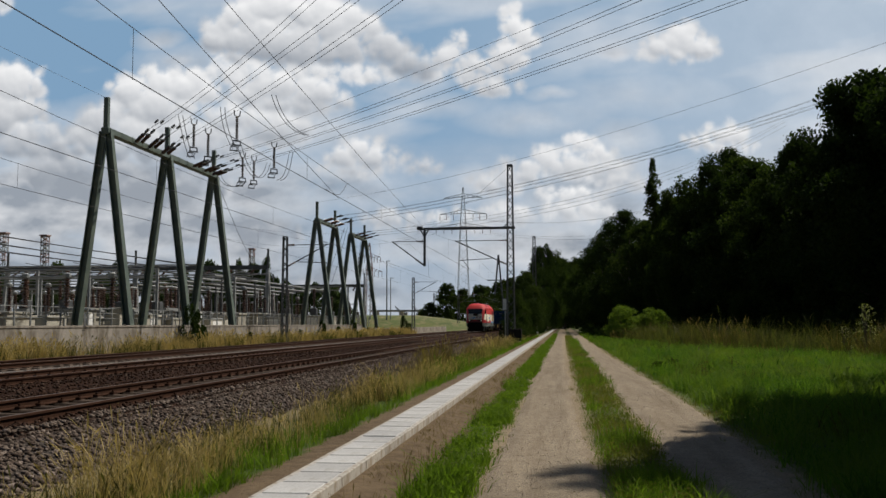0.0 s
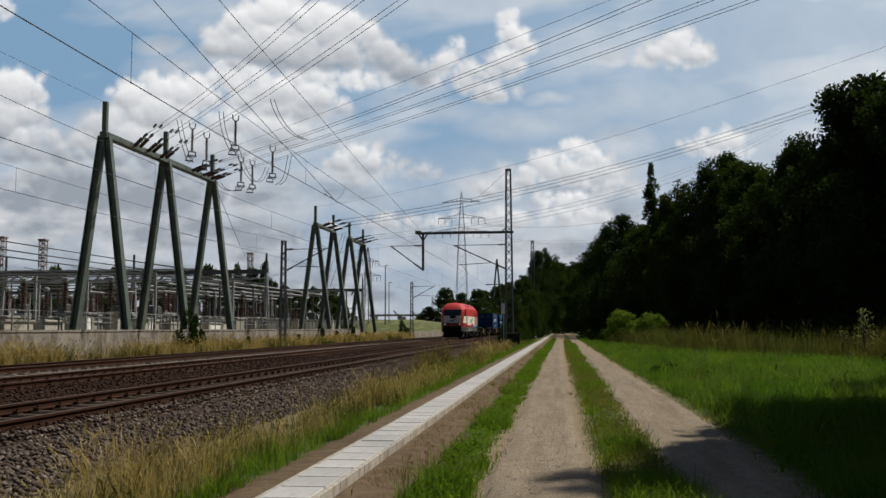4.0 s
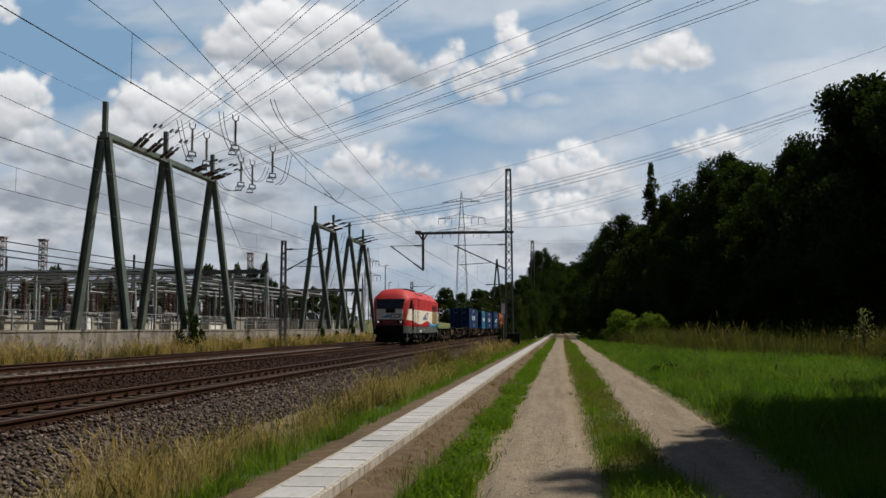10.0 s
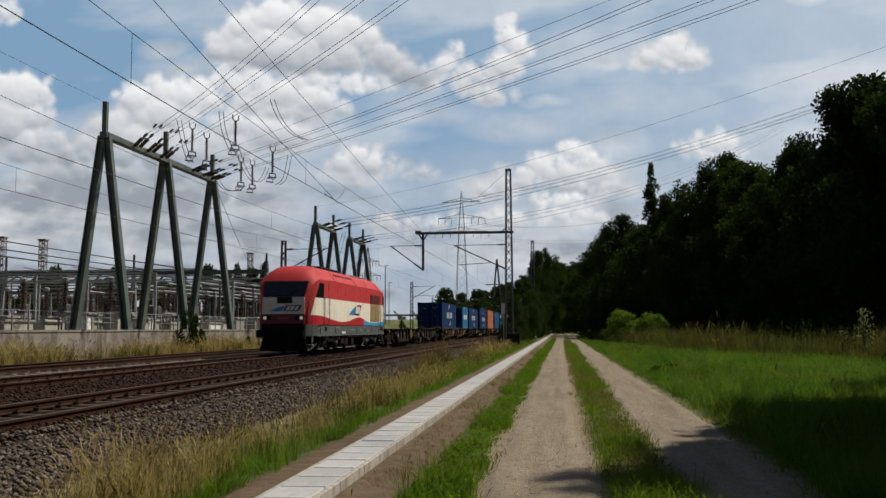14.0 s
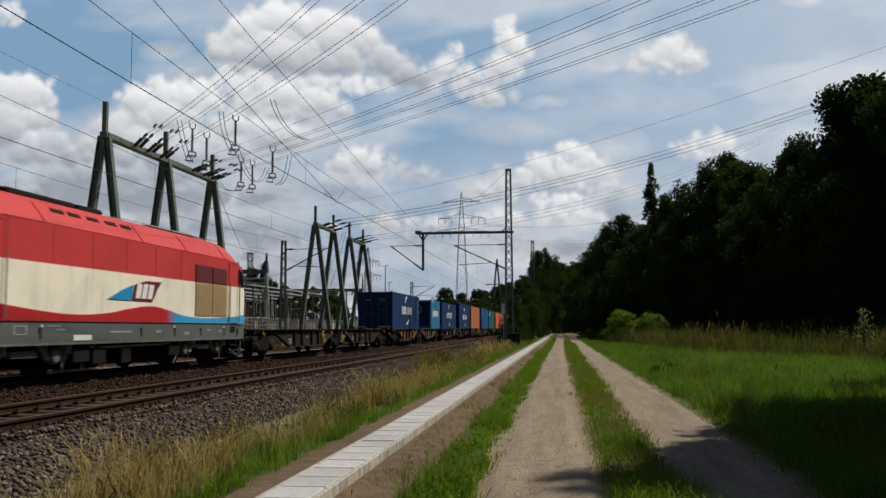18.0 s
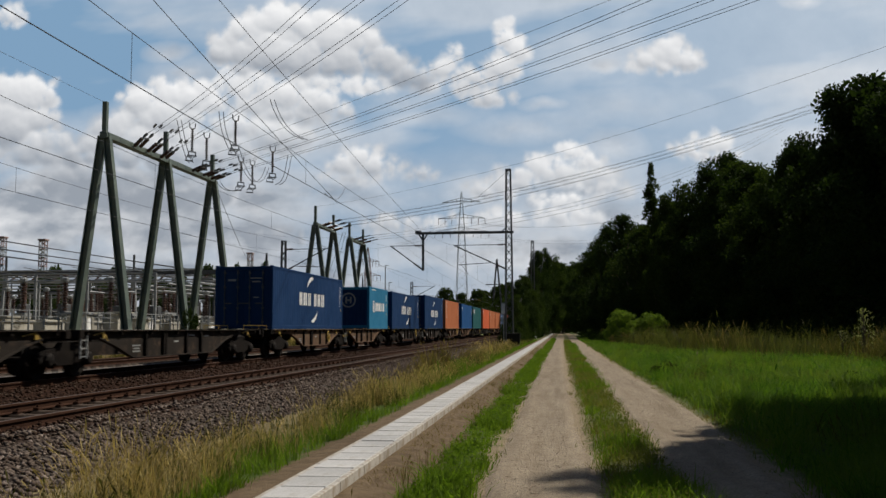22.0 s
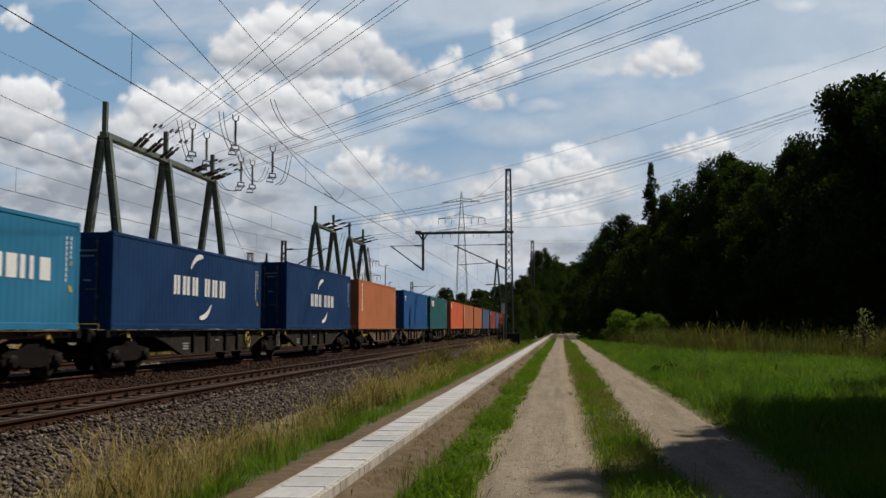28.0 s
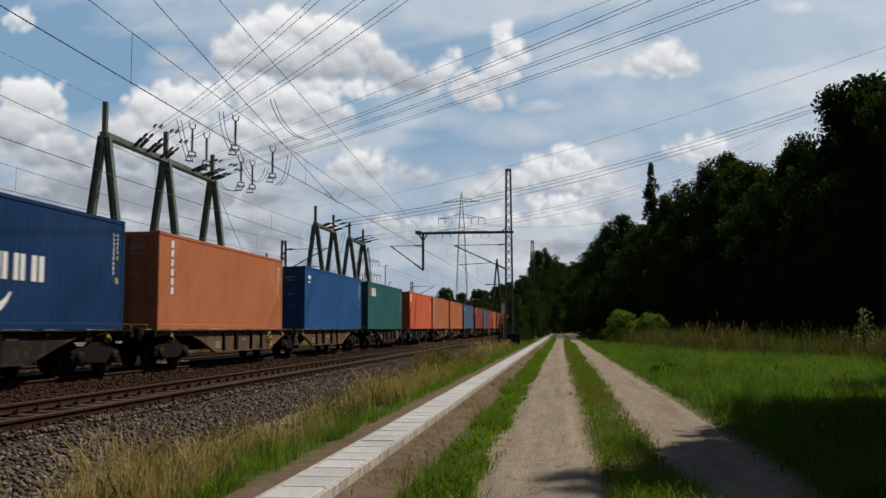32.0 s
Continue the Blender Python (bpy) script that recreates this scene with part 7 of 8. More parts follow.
def crown_points(rng, n, h, r, base, form):
    """Leaf positions in clumps inside a crown outline of height h and radius r."""
    clumps = []
    tries = 0
    m = {"broad": 95, "poplar": 90, "shrub": 60}[form]
    while len(clumps) < m and tries < 4000:
        tries += 1
        u = rng.rand()
        z = base + (h - base) * u
        if form == "poplar":
            env = r * min(1, u / 0.22 + 0.35) * (1.02 - u) ** 0.65
        elif form == "shrub":
            env = r * math.sqrt(max(0.02, 1 - (u * 0.95) ** 2))
        else:
            env = r * (0.55 + 0.45 * math.sin(math.pi * min(1, u * 1.15))) * math.sqrt(max(0.03, 1 - max(0, (u - 0.42) / 0.6) ** 2))
        a, q = rng.uniform(0, 6.283), rng.rand() ** 0.45
        c = np.array([math.cos(a) * env * q, math.sin(a) * env * q, z])
        rc = r * (rng.uniform(0.3, 0.5) if form == "poplar" else rng.uniform(0.2, 0.36)) * (1.1 - (0.75 if form == "poplar" else 0.4) * u)
        clumps.append((c, rc))
    w = np.array([c[1] ** 2 for c in clumps])
    k = rng.choice(len(clumps), n, p=w / w.sum())
    d = rng.normal(size=(n, 3))
    d /= np.linalg.norm(d, axis=1)[:, None]
    rad = rng.rand(n) ** 0.4 * rng.uniform(0.8, 1.25, n)
    cc, rr = np.array([c[0] for c in clumps])[k], np.array([c[1] for c in clumps])[k]
    pos = cc + d * (rr * rad)[:, None] * np.array([1, 1, 2.0 if form == "poplar" else 0.8])
    return pos, clumps


def tree(name, h, r, base, form, leaf, n, size, seed, label, category, group):
    rng = np.random.RandomState(seed)
    t = thing(name, label, category, group)
    pos, clumps = crown_points(rng, n, h, r, base, form)
    pos[:, 2] = np.maximum(pos[:, 2], 0.05)
    part("crown", array_mesh("crown", *kites(rng, pos, size)), leaf, t)
    s = Shape()
    if form == "shrub":
        for c, rc in clumps[:8]:
            s.tube([(0, 0, -0.1), (c[0] * 0.4, c[1] * 0.4, c[2] * 0.5), tuple(c)], 0.03, 5)
        part("stems", s, BARK, t)
    else:
        lean = rng.uniform(-0.4, 0.4, 2)
        n_seg = 7
        pts = [Vector((lean[0] * u * u, lean[1] * u * u, -0.15 + h * 0.8 * u)) for u in np.linspace(0, 1, n_seg)]
        for k in range(n_seg - 1):
            r0 = h * 0.017 * (1 - k / n_seg) + 0.02
            s.cyl(pts[k], pts[k + 1], r0 * (1.35 if k == 0 else 1), h * 0.017 * (1 - (k + 1) / n_seg) + 0.02, 8, False)
        part("trunk", s, BARK, t)
        for c, rc in clumps[:6]:
            z0 = max(base * 0.6, c[2] - math.hypot(c[0], c[1]) * 0.9)
            u = min(1, z0 / (h * 0.8))
            p0 = Vector((lean[0] * u * u, lean[1] * u * u, z0))
            p1 = Vector(c)
            mid = p0.lerp(p1, 0.55) + Vector((0, 0, 0.12 * (p1 - p0).length))
            part("limb", Shape().tube([p0, mid, p1], h * 0.004, 6), BARK, t)
    return t


def place(proto, x, y, scale, turn, first):
    m = pose(x, y, ground_height(x, y) - 0.05, 0, 0, turn) @ Matrix.Diagonal((scale[0], scale[0], scale[1], 1))
    if first:
        proto.matrix_basis = m
        return proto
    return copy_thing(proto, m)


BROAD_LABEL = "broad-leaved tree with a dense dark green crown at the wood's edge"
broad = [tree("tree", 18.0, 5.2, 1.2, "broad", (LEAF_DARK, LEAF_MID, LEAF_DARK)[k % 3], 34000, 0.24, 100 + k, BROAD_LABEL, "tree", "trees of the wood") for k in range(5)]
poplar = tree("poplar", 25.0, 1.95, 3.0, "poplar", LEAF_MID, 15000, 0.28, 140, "tall slender poplar standing above the wood", "tree", "")
shrub = [tree("shrub", 3.4, 2.1, 0.0, "shrub", (LEAF_DARK, LEAF_MID)[k % 2], 3800, 0.23, 150 + k, "dark green shrub below the trees", "shrub", "shrubs") for k in range(2)]
bush = tree("bush", 3.7, 1.9, 0.0, "shrub", LEAF_BUSH, 16000, 0.11, 160, "rounded sunlit yellow-green bush beside the path", "bush", "round bushes")
far_tree = tree("far_tree", 12.0, 4.2, 0.6, "broad", LEAF_FAR, 6000, 0.55, 170, "small hazy green tree beyond the railway line", "tree", "far trees")

# trees of the wood: x, y, height, crown radius
WOOD = [(20.8, 60, 15.9, 5.2), (23.5, 67, 16.4, 5.6), (19.3, 66, 16.8, 4.6), (18.6, 73, 15.0, 4.6), (17.6, 80, 13.8, 4.4), (17.0, 87, 13.3, 4.6), (18.2, 96, 14.7, 4.6), (19.0, 106, 16.4, 4.8),
        (18.5, 116, 19.2, 4.8), (18.0, 128, 20.4, 4.8), (17.0, 140, 16.6, 5.0), (12.6, 141, 13.5, 4.8), (10.3, 150, 15.2, 5.2), (9.0, 166, 17.6, 5.2), (7.4, 180, 18.6, 5.0), (5.8, 198, 14.4, 4.6)]
WOOD += [(27, 52, 15, 6), (30, 44, 16, 6), (27, 76, 16, 6), (25, 90, 15, 6), (25, 105, 16, 6), (20, 122, 18, 6), (17, 145, 16, 6), (14, 170, 19, 6), (4.4, 212, 16.8, 4.2), (32, 60, 16, 6), (34, 34, 17, 6), (36, 20, 17, 6), (34, 4, 17, 6)]
WOOD = [(x * 1.22, y * 1.22, (h - 1.5) * 1.22 + 1.5, r * 1.22) if y < 110 and 16 < x < 24 and y > 50 else (x, y, h, r) for x, y, h, r in WOOD]
BEYOND = [(-5.3, 106, 5.2, 1.7), (-5.1, 119, 6.2, 1.9), (-5.3, 132, 7.2, 2.0), (-5.0, 196, 13.8, 3.2), (-3.9, 214, 17.2, 3.6), (-2.2, 236, 19.0, 4.4), (0.4, 262, 16.0, 5.0), (4.0, 280, 17.0, 6.0), (9.5, 258, 19.0, 6.0), (-5.2, 168, 8.6, 2.3), (-4.9, 156, 7.8, 2.0), (-5.1, 181, 11.0, 2.6), (-1.0, 300, 18, 7), (-8, 520, 30, 9), (2, 330, 20, 8)]
SHADERS = [(11.5, 17.4, 15.4, 4.1), (9.7, 13.3, 11.6, 3.0), (15.8, 22.3, 14.0, 4.6), (11.75, 13.8, 13.4, 4.2), (12.0, 8.6, 13.5, 4.2), (16.0, 13.0, 14.0, 4.8), (14.0, 2.0, 14.0, 5.0), (19.5, 24.0, 15.0, 5.0), (20.0, 8.0, 15.0, 5.0), (13.0, 18.0, 13.0, 4.4), (18.3, 31.0, 14.0, 4.4), (16.5, 28.7, 23.6, 4.6)]
BACK = [(24.6, 90, 18.2, 5.2), (27.4, 84, 18.6, 5.4), (23.6, 99, 17.0, 5.0), (15.3, 117, 20.6, 3.4), (17.8, 112, 18.4, 3.8), (13.9, 125, 20.4, 2.7), (25.9, 80, 22.3, 6.0), (22.3, 91, 19.0, 4.0), (24.6, 81, 21.0, 5.0), (24.0, 128, 22.6, 5.0), (26.0, 124, 22.8, 5.0)]
plain = [tree("tree", 18.0, 5.2, 1.2, "broad", (LEAF_DARK, LEAF_MID, LEAF_DARK)[k % 3], 20000, 0.34, 100 + k, BROAD_LABEL, "tree", "trees of the wood") for k in range(5)]
dense = [tree("tree", 18.0, 5.2, 1.2, "broad", LEAF_DARK, 26000, 0.5, 120 + k, BROAD_LABEL, "tree", "trees of the wood") for k in range(2)]
used = set()
for i, (x, y, h, r) in enumerate(WOOD + BEYOND + SHADERS + BACK):
    stock = dense if (x, y, h, r) in SHADERS else broad if i < 16 or 29 <= i < 44 else plain
    k = i % len(stock)
    key = (k, len(stock), stock is plain)
    place(stock[k], x, y, (r / 5.2, h * 1.06 / 18.0), (i * 77) % 360, key not in used)
    used.add(key)
place(poplar, 12.75, 133, (1.3, 0.965), 20, True)
rng = random.Random(9)
used = [True, True]
i = 0
for x, y in ([(1.2 * (20.5 - 0.105 * (q - 56) + rng.uniform(-1.0, 0.8)), 1.2 * q) for q in range(50, 110, 4)] + [(12.2 - 0.075 * (q - 130) + rng.uniform(-1, 0.6), q) for q in range(130, 215, 5)]
             + [(-4.6 + rng.uniform(-0.3, 0.4), q) for q in range(88, 200, 6)]):
    k = i % 2
    sc = rng.uniform(0.7, 1.25) if x > 0 else rng.uniform(0.55, 0.8)
    place(shrub[k], x, y, (sc if x > 0 else 0.55, sc), rng.uniform(0, 360), used[k])
    used[k] = False
    i += 1
for x, y, s in ((3.6, 120, 0.6), (4.6, 128, 0.55), (3.4, 138, 0.6), (4.2, 150, 0.7), (3.6, 110, 0.4), (4.5, 104, 0.5), (5.0, 97, 0.42), (6.9, 91, 0.34), (5.2, 112, 0.6)):
    place(shrub[1], x, y, (s, s * 0.85), rng.uniform(0, 360), False)
for x, y, s in ((4.9, 90, 0.4), (5.6, 89, 0.36), (7.4, 89.5, 0.42), (9.4, 90, 0.4), (4.3, 99, 0.5), (10.6, 92, 0.45)):
    place(shrub[1], x, y, (s, s * 0.8), rng.uniform(0, 360), False)
for x, y, s in ((2.9, 29.6, 0.22), (3.4, 30.4, 0.25), (8.3, 29.8, 0.1), (7.9, 27.2, 0.2)):
    place(shrub[1], x, y, (s, s * 0.55 + 0.03), 30 * y, False)
for x, y, a, b, f in ((6.05, 93, 1.0, 0.88, True), (8.7, 94.5, 0.98, 0.92, False)):
    place(bush, x, y, (a, b), 40 * x, f)
first_far = True
FAR = [(-64.3, 190, 14.0, 3.0), (-67.4, 190, 12.8, 2.6), (-61.6, 190, 13.4, 2.8), (-60.0, 191, 9.6, 3.4), (-57.0, 190, 9.0, 3.4), (-65.5, 188, 10.6, 3.2), (-48, 195, 7.5, 4), (-44, 186, 6.0, 3), (-55, 192, 8.0, 4), (-51, 180, 6.5, 3)]
FAR += [(-70 - 4.6 * k, 190 + 2.5 * math.sin(k * 2.1), 11.3 + 1.5 * math.sin(k * 1.7), 4.8) for k in range(13)]
for x, y, h, r in FAR:
    place(far_tree, x, y, (r / 4.2, h / 12.0), (x * 37) % 360, first_far)
    first_far = False
line_tree = tree("lineside_tree", 12.0, 4.2, 0.4, "broad", LEAF_MID, 7000, 0.52, 171, "dark green tree beside the railway line in the distance", "tree", "lineside trees")
for i, (x, y, h, r) in enumerate(((-29.6, 240, 12.3, 4.2), (-26.3, 246, 11.4, 3.8), (-34.0, 238, 7.5, 3.2), (-23.2, 262, 13.2, 4.2), (-24.0, 300, 14.4, 4.6), (-23.0, 338, 17.4, 5.0), (-23.4, 372, 20.0, 5.4), (-23.5, 415, 23.0, 6.4))):
    place(line_tree, x, y, (r / 4.2, h / 12.6), i * 67, i == 0)
for x, y, s, k in ((-22.7, 55.5, 0.62, 0), (-22.6, 57.2, 0.45, 1), (-22.5, 66, 0.3, 1), (-22.4, 86, 0.42, 0), (-22.3, 92, 0.4, 1), (-22.4, 99, 0.45, 0), (-22.2, 106, 0.35, 1), (-22.5, 79, 0.33, 1), (-21.9, 128, 0.6, 0), (-22.5, 137, 0.5, 1)):
    place(shrub[k], x, y, (s * 0.55, s * 1.25), x * 90, False)


for k in range(22):
    place(far_tree, -42 - 4.4 * k, 170 + 4 * math.sin(k * 1.9), (0.85, 0.62 + 0.1 * math.sin(k * 2.7)), k * 71, False)
umbel = tree("tall_herb", 3.0, 0.75, 0.4, "shrub", LEAF_UMBEL, 420, 0.09, 181, "tall flowering herb with pale heads before the wood", "herb", "tall herbs")
for i, (x, y, q) in enumerate(((12.75, 42, 0.78), (12.3, 43.5, 0.6))):
    place(umbel, x, y, (q, q), 50 * i, i == 0)


def dike():
    s = Shape()
    xs = [-130, -100, -80, -62, -50, -40, -32, -26, -21, -17, -14]
    top = [3.4, 3.5, 3.6, 3.7, 3.7, 3.6, 3.4, 2.9, 2.1, 1.2, 0.2]
    prof = [(188, 0), (194, 0.55), (200, 0.95), (206, 1.0), (216, 0.5), (226, 0)]
    for x, t in zip(xs, top):
        s.v += [(x, y + noise.noise(Vector((x * 0.1, y, 0))) * 1.5, f * t - 0.1 + noise.noise(Vector((x * 0.2, y * 0.2, 3))) * 0.3) for y, f in prof]
    n = len(prof)
    s.f = [(i * n + k, (i + 1) * n + k, (i + 1) * n + k + 1, i * n + k + 1) for i in range(len(xs) - 1) for k in range(n - 1)]
    m = surface("dike_turf", (0.075, 0.105, 0.022), (0.14, 0.15, 0.045), 0.15, 3.0, 0.95, bump=0.3, dirt=(0.24, 0.2, 0.1), dirt_at=0.56)
    solid("grass_dike", s, m, "low yellow-green grassy dike beyond the gantries", "embankment", kind="structure", smooth=True)


dike()


def blades(name, n, xr, yr, hr, w, lean, material, label, category, seed, power=1.6, keep=None, heads=0.0, z=None, tuft=0.05, bare=0.6, swell=0.0, per=9):
    """Grass blades: a tapered bent strip of three triangles each, denser near the camera."""
    rng = np.random.RandomState(seed)
    m = n // per + 1
    x = rng.uniform(*xr, m)
    y = yr[0] + (yr[1] - yr[0]) * rng.rand(m) ** power
    lift, turn = rng.uniform(0.6, 1.25, m), rng.uniform(0, 6.283, m)
    own = rng.randint(0, m, n)
    x = x[own] + rng.normal(0, tuft, n)
    y = y[own] + rng.normal(0, tuft, n) * (1 + y[own] * 0.02)
    lift, turn = lift[own], turn[own]
    dens = fractal(x, y, 0.9, 3, seed + 3)
    ok = dens > rng.uniform(0.25, bare, n)
    if keep is not None:
        ok &= keep(x, y, rng)
    x, y, dens, lift, turn = x[ok], y[ok], dens[ok], lift[ok], turn[ok]
    n = len(x)
    far = np.clip((y - 15) / 40, 0, 2.5)
    h = rng.uniform(*hr, n) * (0.55 + 0.9 * dens) * lift
    if swell:
        h *= 1 + swell * 2.2 * (fractal(x, y, 1.5, 3, seed + 40) - 0.5) + swell * 1.2 * (fractal(x, y, 0.55, 2, seed + 50) - 0.5)
    ww = w * rng.uniform(0.6, 1.3, n) * (1 + 0.9 * far)
    a = rng.uniform(0, 6.283, n)
    b = np.where(rng.rand(n) < 0.5, turn, a) + rng.uniform(-0.8, 0.8, n)
    side = np.stack([np.cos(a), np.sin(a), 0 * a], 1)
    out = np.stack([-np.sin(b), np.cos(b), 0 * b], 1)
    zz = np.array([(z or ground_height)(p, q) for p, q in zip(x, y)]) - 0.02
    p0 = np.stack([x, y, zz], 1)
    le = (h * rng.uniform(0.05, lean, n))[:, None]
    up = np.array([0, 0, 1.0])
    p1 = p0 + up * (h * 0.58)[:, None] + out * le * 0.35
    p2 = p0 + up * (h * rng.uniform(0.82, 1.0, n))[:, None] + out * le
    v = [p0 - side * ww[:, None] * 0.5, p0 + side * ww[:, None] * 0.5, p1 - side * ww[:, None] * 0.36, p1 + side * ww[:, None] * 0.36, p2]
    co = np.stack(v, 1)
    tri = (np.arange(n) * 5)[:, None, None] + np.array([(0, 1, 3), (0, 3, 2), (2, 3, 4)])
    co, tri = co.reshape(-1, 3), tri.reshape(-1, 3)
    if heads:
        k = rng.rand(n) < heads
        q, hh = p2[k], h[k]
        d = (p2 - p1)[k]
        d /= np.linalg.norm(d, axis=1)[:, None]
        L = (hh * rng.uniform(0.16, 0.3, len(q)))[:, None]
        s = side[k] * (ww[k] * rng.uniform(0.8, 1.5, len(q)))[:, None]
        hc = np.stack([q - d * L * 0.7, q + s, q + d * L * 0.5, q - s], 1).reshape(-1, 3)
        ht = (np.arange(len(q)) * 4)[:, None, None] + np.array([(0, 1, 2), (0, 2, 3)])
        tri = np.concatenate([tri, ht.reshape(-1, 3) + len(co)])
        co = np.concatenate([co, hc])
    return solid(name, array_mesh(name, co, tri), material, label, category, kind="stuff")


def verge_height(x, y):
    return max(ground_height(x, y), ballast_height(x, y) if x < -4.3 else -1)


# verge between the trough and the ballast
blades("verge_grass", 52000, (-4.6, -2.85), (6, 110), (0.07, 0.25), 0.0095, 1.15, GRASS_GREEN, "fresh green grass on the verge beside the trough", "grass", 11, 1.7, lambda x, y, r: (x > -3.2 - 0.9 * r.rand(len(x))) | (y > 24), z=verge_height)
blades("dry_grass", 64000, (-4.5, -3.05), (6.5, 90), (0.13, 0.46), 0.0052, 0.9, GRASS_DRY, "tall dry straw-coloured grass between ballast and verge", "grass", 12, 1.6, lambda x, y, r: r.rand(len(x)) < np.clip(1.1 - 1.7 * np.abs(x + 3.65), 0.0, 1) * np.clip(1.4 - y / 45, 0.3, 1) * (fractal(x, y, 0.8, 2, 91) > 0.43 + 0.14 * r.rand(len(x))), 0.5, verge_height, per=26, tuft=0.08)
blades("verge_weeds", 22000, (-4.4, -3.2), (6.5, 110), (0.14, 0.42), 0.0075, 0.6, WEED, "tall green and brown weeds along the ballast", "weeds", 13, 1.3, None, 0.12, verge_height)
blades("verge_clumps", 7500, (-4.3, -3.3), (7, 60), (0.22, 0.58), 0.0052, 0.8, GRASS_DRY, "tall straw-coloured grass clumps beside the ballast", "grass", 45, 1.5, lambda x, y, r: fractal(x, y, 1.2, 2, 93) > 0.5, 0.6, verge_height, tuft=0.1, per=70)
blades("verge_brown_stalks", 7000, (-4.35, -3.4), (16, 70), (0.3, 0.85), 0.007, 0.7, STALK, "clumps of withered brown stalks beside the ballast", "weeds", 46, 1.2, lambda x, y, r: fractal(x, y, 2.0, 2, 94) > 0.5, 0.4, verge_height, tuft=0.16, per=70)
blades("dock_clump", 900, (-4.75, -4.1), (29.5, 34.5), (0.35, 0.95), 0.011, 0.6, STALK, "clump of rust-brown dock stalks beside the ballast", "weeds", 47, 1.0, None, 0.5, verge_height, tuft=0.13, per=60)
blades("far_dry_grass", 1600, (-4.5, -3.5), (48, 66), (0.3, 0.75), 0.011, 0.8, GRASS_DRY, "pale dry grass in the far verge", "grass", 48, 1.0, None, 0.5, verge_height, tuft=0.16, per=50)
blades("verge_tall_grass", 6000, (-4.2, -3.0), (20, 85), (0.2, 0.55), 0.008, 0.9, GRASS_GREEN, "longer fresh green grass among the dry stalks", "grass", 23, 1.3, lambda x, y, r: fractal(x, y, 0.9, 2, 81) > 0.5, 0.05, verge_height, tuft=0.06)
# strip between trough and wheel rut, strip between the ruts
blades("path_edge_grass", 52000, (-1.33, -0.83), (6, 130), (0.06, 0.2), 0.011, 1.5, GRASS_GREEN, "green grass strip along the gravel track", "grass", 14, 2.0, lambda x, y, r: fractal(x, y, 0.5, 3, 61) > 0.36 + 0.12 * r.rand(len(x)), bare=0.6, tuft=0.05, swell=0.7)
blades("middle_grass", 84000, (0.12, 1.2), (6, 120), (0.03, 0.14), 0.008, 1.3, GRASS_MIDDLE, "worn green grass strip between the two wheel ruts", "grass", 15, 2.0, lambda x, y, r: np.abs(x - np.interp(y, (8, 16, 40), (0.82, 0.72, 0.6))) < 0.16 + 0.32 * r.rand(len(x)), bare=0.42)
blades("middle_tufts", 26000, (0.45, 1.12), (6, 90), (0.1, 0.26), 0.009, 1.1, GRASS_GREEN, "longer green tufts between the two wheel ruts", "grass", 21, 2.0, lambda x, y, r: fractal(x, y, 1.3, 2, 95) > 0.48, tuft=0.07)
# meadow and the tall weeds before the wood
blades("meadow_edge_grass", 26000, (2.1, 2.9), (6, 120), (0.03, 0.12), 0.009, 1.2, GRASS_MIDDLE, "short yellowish grass at the meadow's edge", "grass", 22, 1.8, lambda x, y, r: x > 2.1 + 0.5 * r.rand(len(x)))
blades("meadow_grass", 230000, (2.1, 13.0), (6, 66), (0.1, 0.28), 0.013, 1.6, GRASS_MEADOW, "lush green meadow grass beside the path", "grass", 16, 1.55, lambda x, y, r: (x < 0.327 * y + 2) & (x > np.interp(y, (9, 12, 17, 37), (2.1, 2.3, 2.45, 2.25)) + 0.4 * r.rand(len(x))), bare=0.45, tuft=0.11, swell=1.0)
blades("meadow_tufts", 60000, (2.5, 13.0), (6.5, 60), (0.22, 0.5), 0.011, 1.5, GRASS_MEADOW, "taller tufts of grass in the meadow", "grass", 24, 1.5, lambda x, y, r: (x < 0.327 * y + 2) & (fractal(x, y, 1.6, 3, 83) > 0.53), 0.05, tuft=0.14, swell=0.8)
blades("far_meadow_grass", 40000, (2.3, 14.0), (55, 150), (0.15, 0.36), 0.018, 1.0, GRASS_MEADOW, "green meadow grass farther along the path", "grass", 17, 1.2, lambda x, y, r: x < 22 - 0.11 * y, tuft=0.1)
weed_edge = lambda x, y: np.interp(y, (38, 44, 47, 58, 90), (12.4, 10.6, 8.6, 6.2, 4.6)) + 1.6 * (fractal(x, y, 2.2, 3, 99) - 0.5)
blades("tall_weeds", 110000, (4.0, 20.0), (38, 115), (0.55, 1.42), 0.0115, 0.9, WEED, "tall green-brown weeds and reeds before the wood", "weeds", 18, 2.0, lambda x, y, r: (x > weed_edge(x, y) + 0.9 * r.rand(len(x))) & (x < weed_edge(x, y) + 6), 0.04, bare=0.45, tuft=0.16, swell=0.55, per=30)
blades("brown_weed_stalks", 22000, (3.0, 20.0), (38, 100), (0.5, 1.5), 0.012, 0.6, STALK, "brown withered stalks among the tall weeds", "weeds", 25, 1.9, lambda x, y, r: (x > weed_edge(x, y) - 0.6 + 1.2 * r.rand(len(x))) & (x < weed_edge(x, y) + 5) & (fractal(x, y, 3.0, 2, 87) > 0.46), 0.3, tuft=0.2, swell=0.6, per=40)
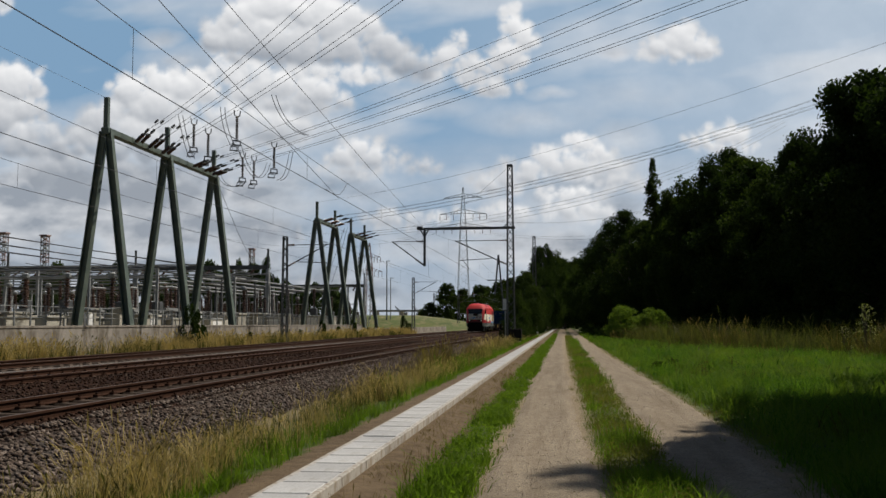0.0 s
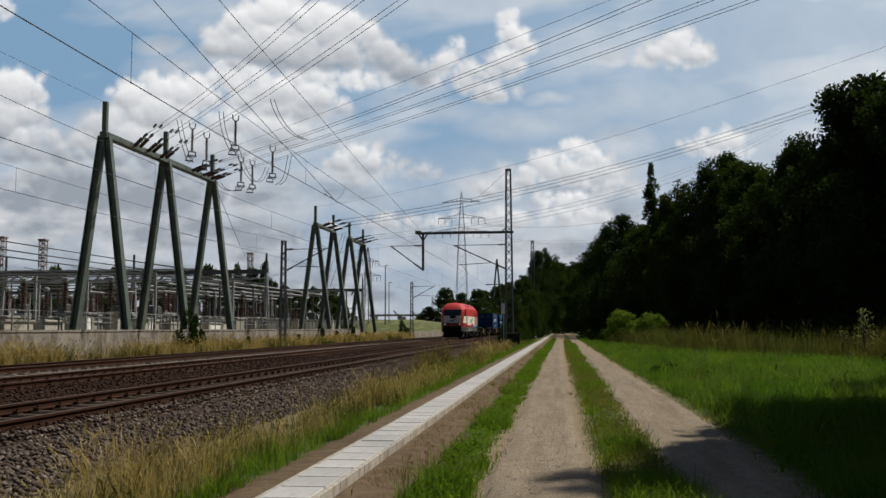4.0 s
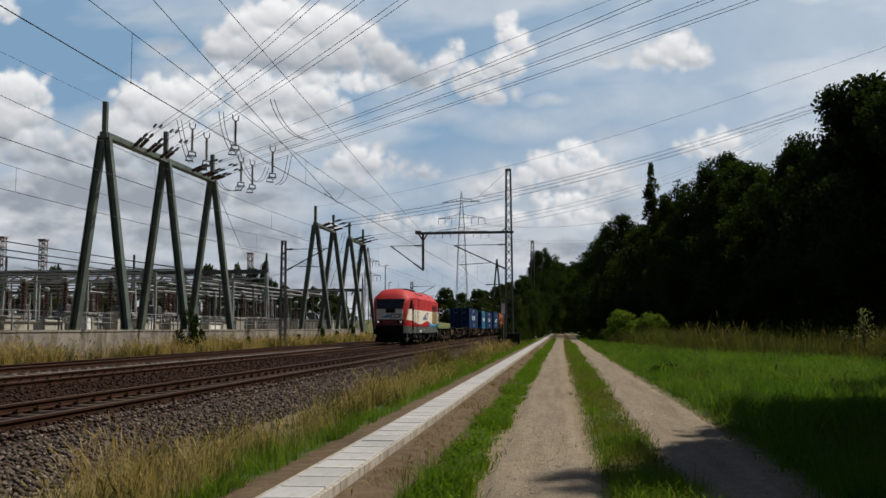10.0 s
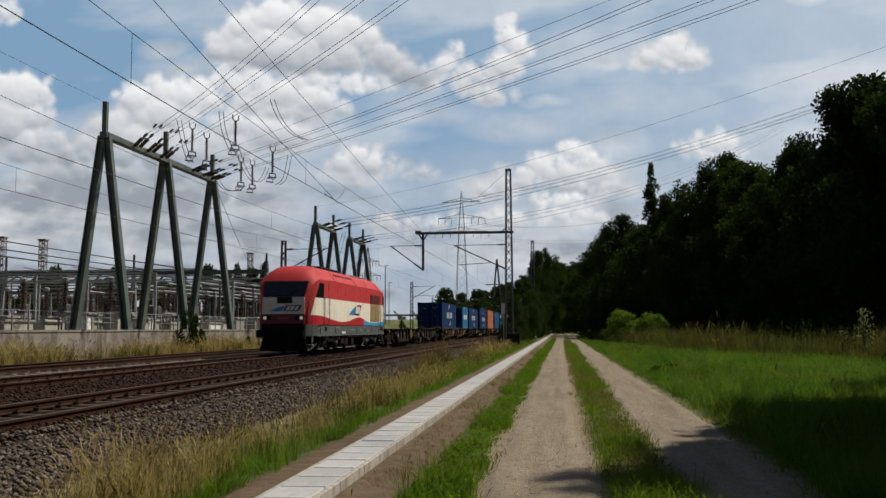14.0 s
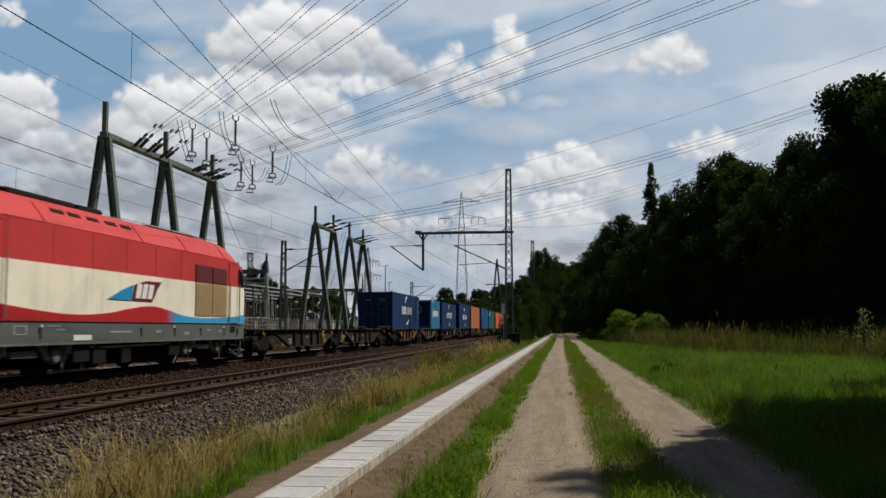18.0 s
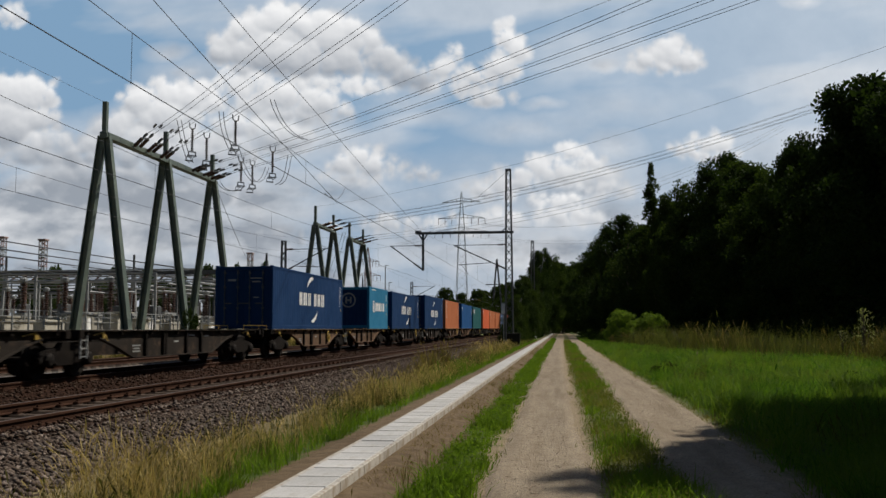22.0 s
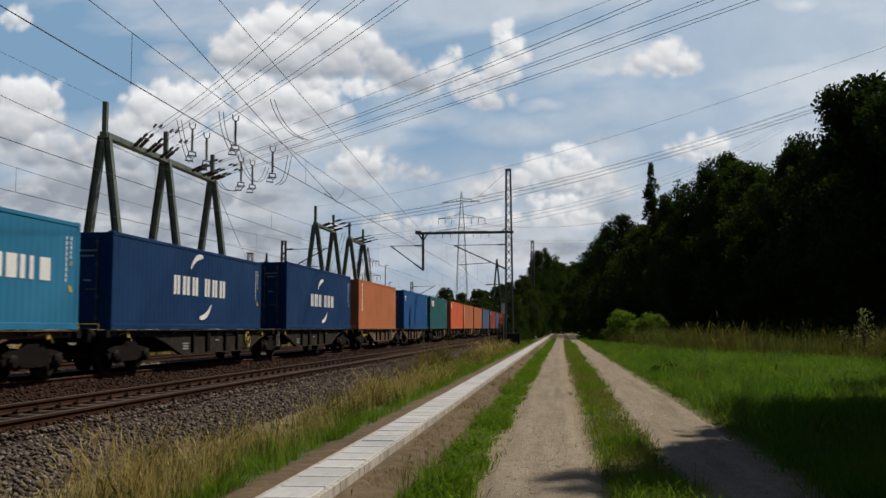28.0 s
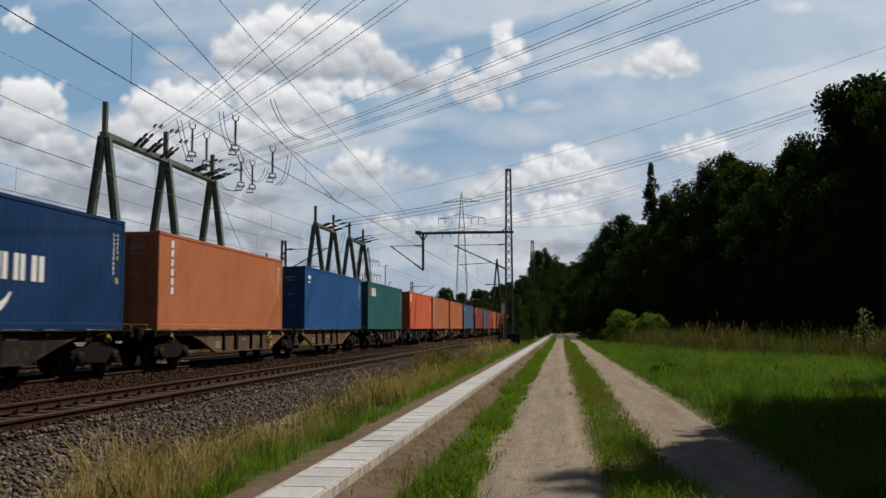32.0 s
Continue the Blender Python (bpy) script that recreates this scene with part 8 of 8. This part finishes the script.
blades("meadow_weeds", 12000, (3.2, 13.0), (11, 62), (0.25, 0.62), 0.013, 0.9, WEED, "olive weeds standing in clumps in the meadow", "weeds", 26, 1.3, lambda x, y, r: (x < weed_edge(x, y) + 1) & (x < 0.327 * y + 2) & (fractal(x, y, 2.6, 3, 88) > 0.57), 0.1, tuft=0.14)
blades("meadow_tussocks", 70000, (2.4, 12.0), (7, 48), (0.18, 0.5), 0.012, 1.7, GRASS_MEADOW, "dense tussocks of lush grass standing in the meadow", "grass", 44, 1.5, lambda x, y, r: (x < 0.327 * y + 2) & (x > 2.45), 0.03, tuft=0.17, bare=0.4, per=130)
blades("long_path_tufts", 2600, (0.6, 1.25), (6.2, 9.0), (0.12, 0.3), 0.009, 1.2, GRASS_GREEN, "long bright green tufts growing between the wheel ruts", "grass", 28, 1.2, lambda x, y, r: fractal(x, y, 0.7, 2, 97) > 0.45, tuft=0.05)
blades("soil_litter", 16000, (-2.25, -1.3), (5.5, 70), (0.02, 0.1), 0.006, 2.6, STALK, "withered brown grass litter on the soil beside the trough", "grass", 29, 1.8, lambda x, y, r: x > -1.84, tuft=0.05)
blades("soil_stalks", 420, (-1.55, -1.25), (6, 26), (0.1, 0.26), 0.006, 0.4, STALK, "single withered stalks standing beside the trough", "grass", 30, 1.6, None, 0.3, tuft=0.03)


def leaves(name, n, xr, yr, hr, size, material, label, category, seed, power, keep):
    """Small broad leaves of clover and herbs in patches over the turf."""
    rng = np.random.RandomState(seed)
    x, y = rng.uniform(*xr, n), yr[0] + (yr[1] - yr[0]) * rng.rand(n) ** power
    dens = fractal(x, y, 0.8, 3, seed + 3)
    ok = keep(x, y, rng) & (dens > rng.uniform(0.35, 0.6, n))
    x, y, dens = x[ok], y[ok], dens[ok]
    base = np.array([ground_height(a, b) for a, b in zip(x, y)])
    pos = np.stack([x, y, base + rng.uniform(*hr, len(x)) * (0.3 + 1.3 * dens)], 1)
    far = 1 + np.clip((y - 12) / 40, 0, 0.7)
    solid(name, array_mesh(name, *kites(rng, pos, size * far)), material, label, category, kind="stuff")


leaves("meadow_herbs", 50000, (2.2, 13.0), (6.5, 40), (0.04, 0.26), 0.032, GRASS_MEADOW, "leafy clover and herbs among the meadow grass", "herbs", 41, 1.5, lambda x, y, r: (x < 0.327 * y + 2) & (x > 2.3 + 0.3 * r.rand(len(x))))
leaves("verge_herbs", 16000, (-1.34, -0.86), (6, 60), (0.02, 0.17), 0.03, GRASS_GREEN, "small green herbs along the edge of the track", "herbs", 42, 1.9, lambda x, y, r: x < 5)
leaves("track_herbs", 14000, (0.42, 1.1), (6, 60), (0.01, 0.12), 0.028, GRASS_MIDDLE, "low herbs between the two wheel ruts", "herbs", 43, 1.9, lambda x, y, r: x < 5)
# stray tufts that creep into the wheel ruts
rut_edge = lambda x, c, w: np.abs(x - c - 0.0) < w
blades("rut_tufts", 9000, (-1.15, 2.5), (6, 80), (0.03, 0.13), 0.008, 1.3, GRASS_MIDDLE, "small grass tufts creeping into the wheel ruts", "grass", 27, 1.9, lambda x, y, r: (rut_edge(x, -0.8, 0.15) | rut_edge(x, 0.26, 0.15) | rut_edge(x, 1.08, 0.14) | rut_edge(x, 2.2, 0.22)) & (fractal(x, y, 0.8, 2, 89) > 0.5), tuft=0.05)
# rough grass before the wall
blades("wall_grass", 20000, (-23.2, -19.9), (24, 120), (0.2, 0.95), 0.012, 0.8, WEED, "rough yellow-green grass along the substation wall", "grass", 19, 1.2, lambda x, y, r: fractal(x, y, 2.5, 3, 71) > 0.45, 0.1, lambda x, y: max(ground_height(x, y), ballast_height(x, y)))
blades("wall_dry_grass", 60000, (-23.3, -20.3), (24, 130), (0.3, 0.95), 0.013, 0.7, GRASS_DRY, "dry straw-coloured grass along the substation wall", "grass", 20, 1.2, lambda x, y, r: fractal(x, y, 3.5, 3, 72) > 0.3 + 0.25 * r.rand(len(x)), 0.5, lambda x, y: max(ground_height(x, y), ballast_height(x, y)))


# ---------------------------------------------------------------- movement


def motions():
    for ob, y, z in MOVING:
        walk(ob, [(0.0, pose(TRAIN_X, y, z)), (32.0, pose(TRAIN_X, y - SPEED * 32.0, z))])
    for ob, at, r in ROLLING:
        walk(ob, [(0.1 * k, pose(*at, math.degrees(SPEED * 0.1 * k / r))) for k in range(321)])
    head = Vector((-math.sin(HEADING), math.cos(HEADING), 0))
    side = Vector((math.cos(HEADING), math.sin(HEADING), 0))
    turn = pose(0, 0, 0, 0, 0, math.degrees(HEADING))
    walk(CLOUDS, [(t, Matrix.Translation(Vector(EYE) + head * 5.8 * (t - 16.0) + side * -0.27 * (t - 16.0) + Vector((0, 0, 0.53)) * (t - 16.0)) @ turn) for t in (0.0, 32.0)])


motions()
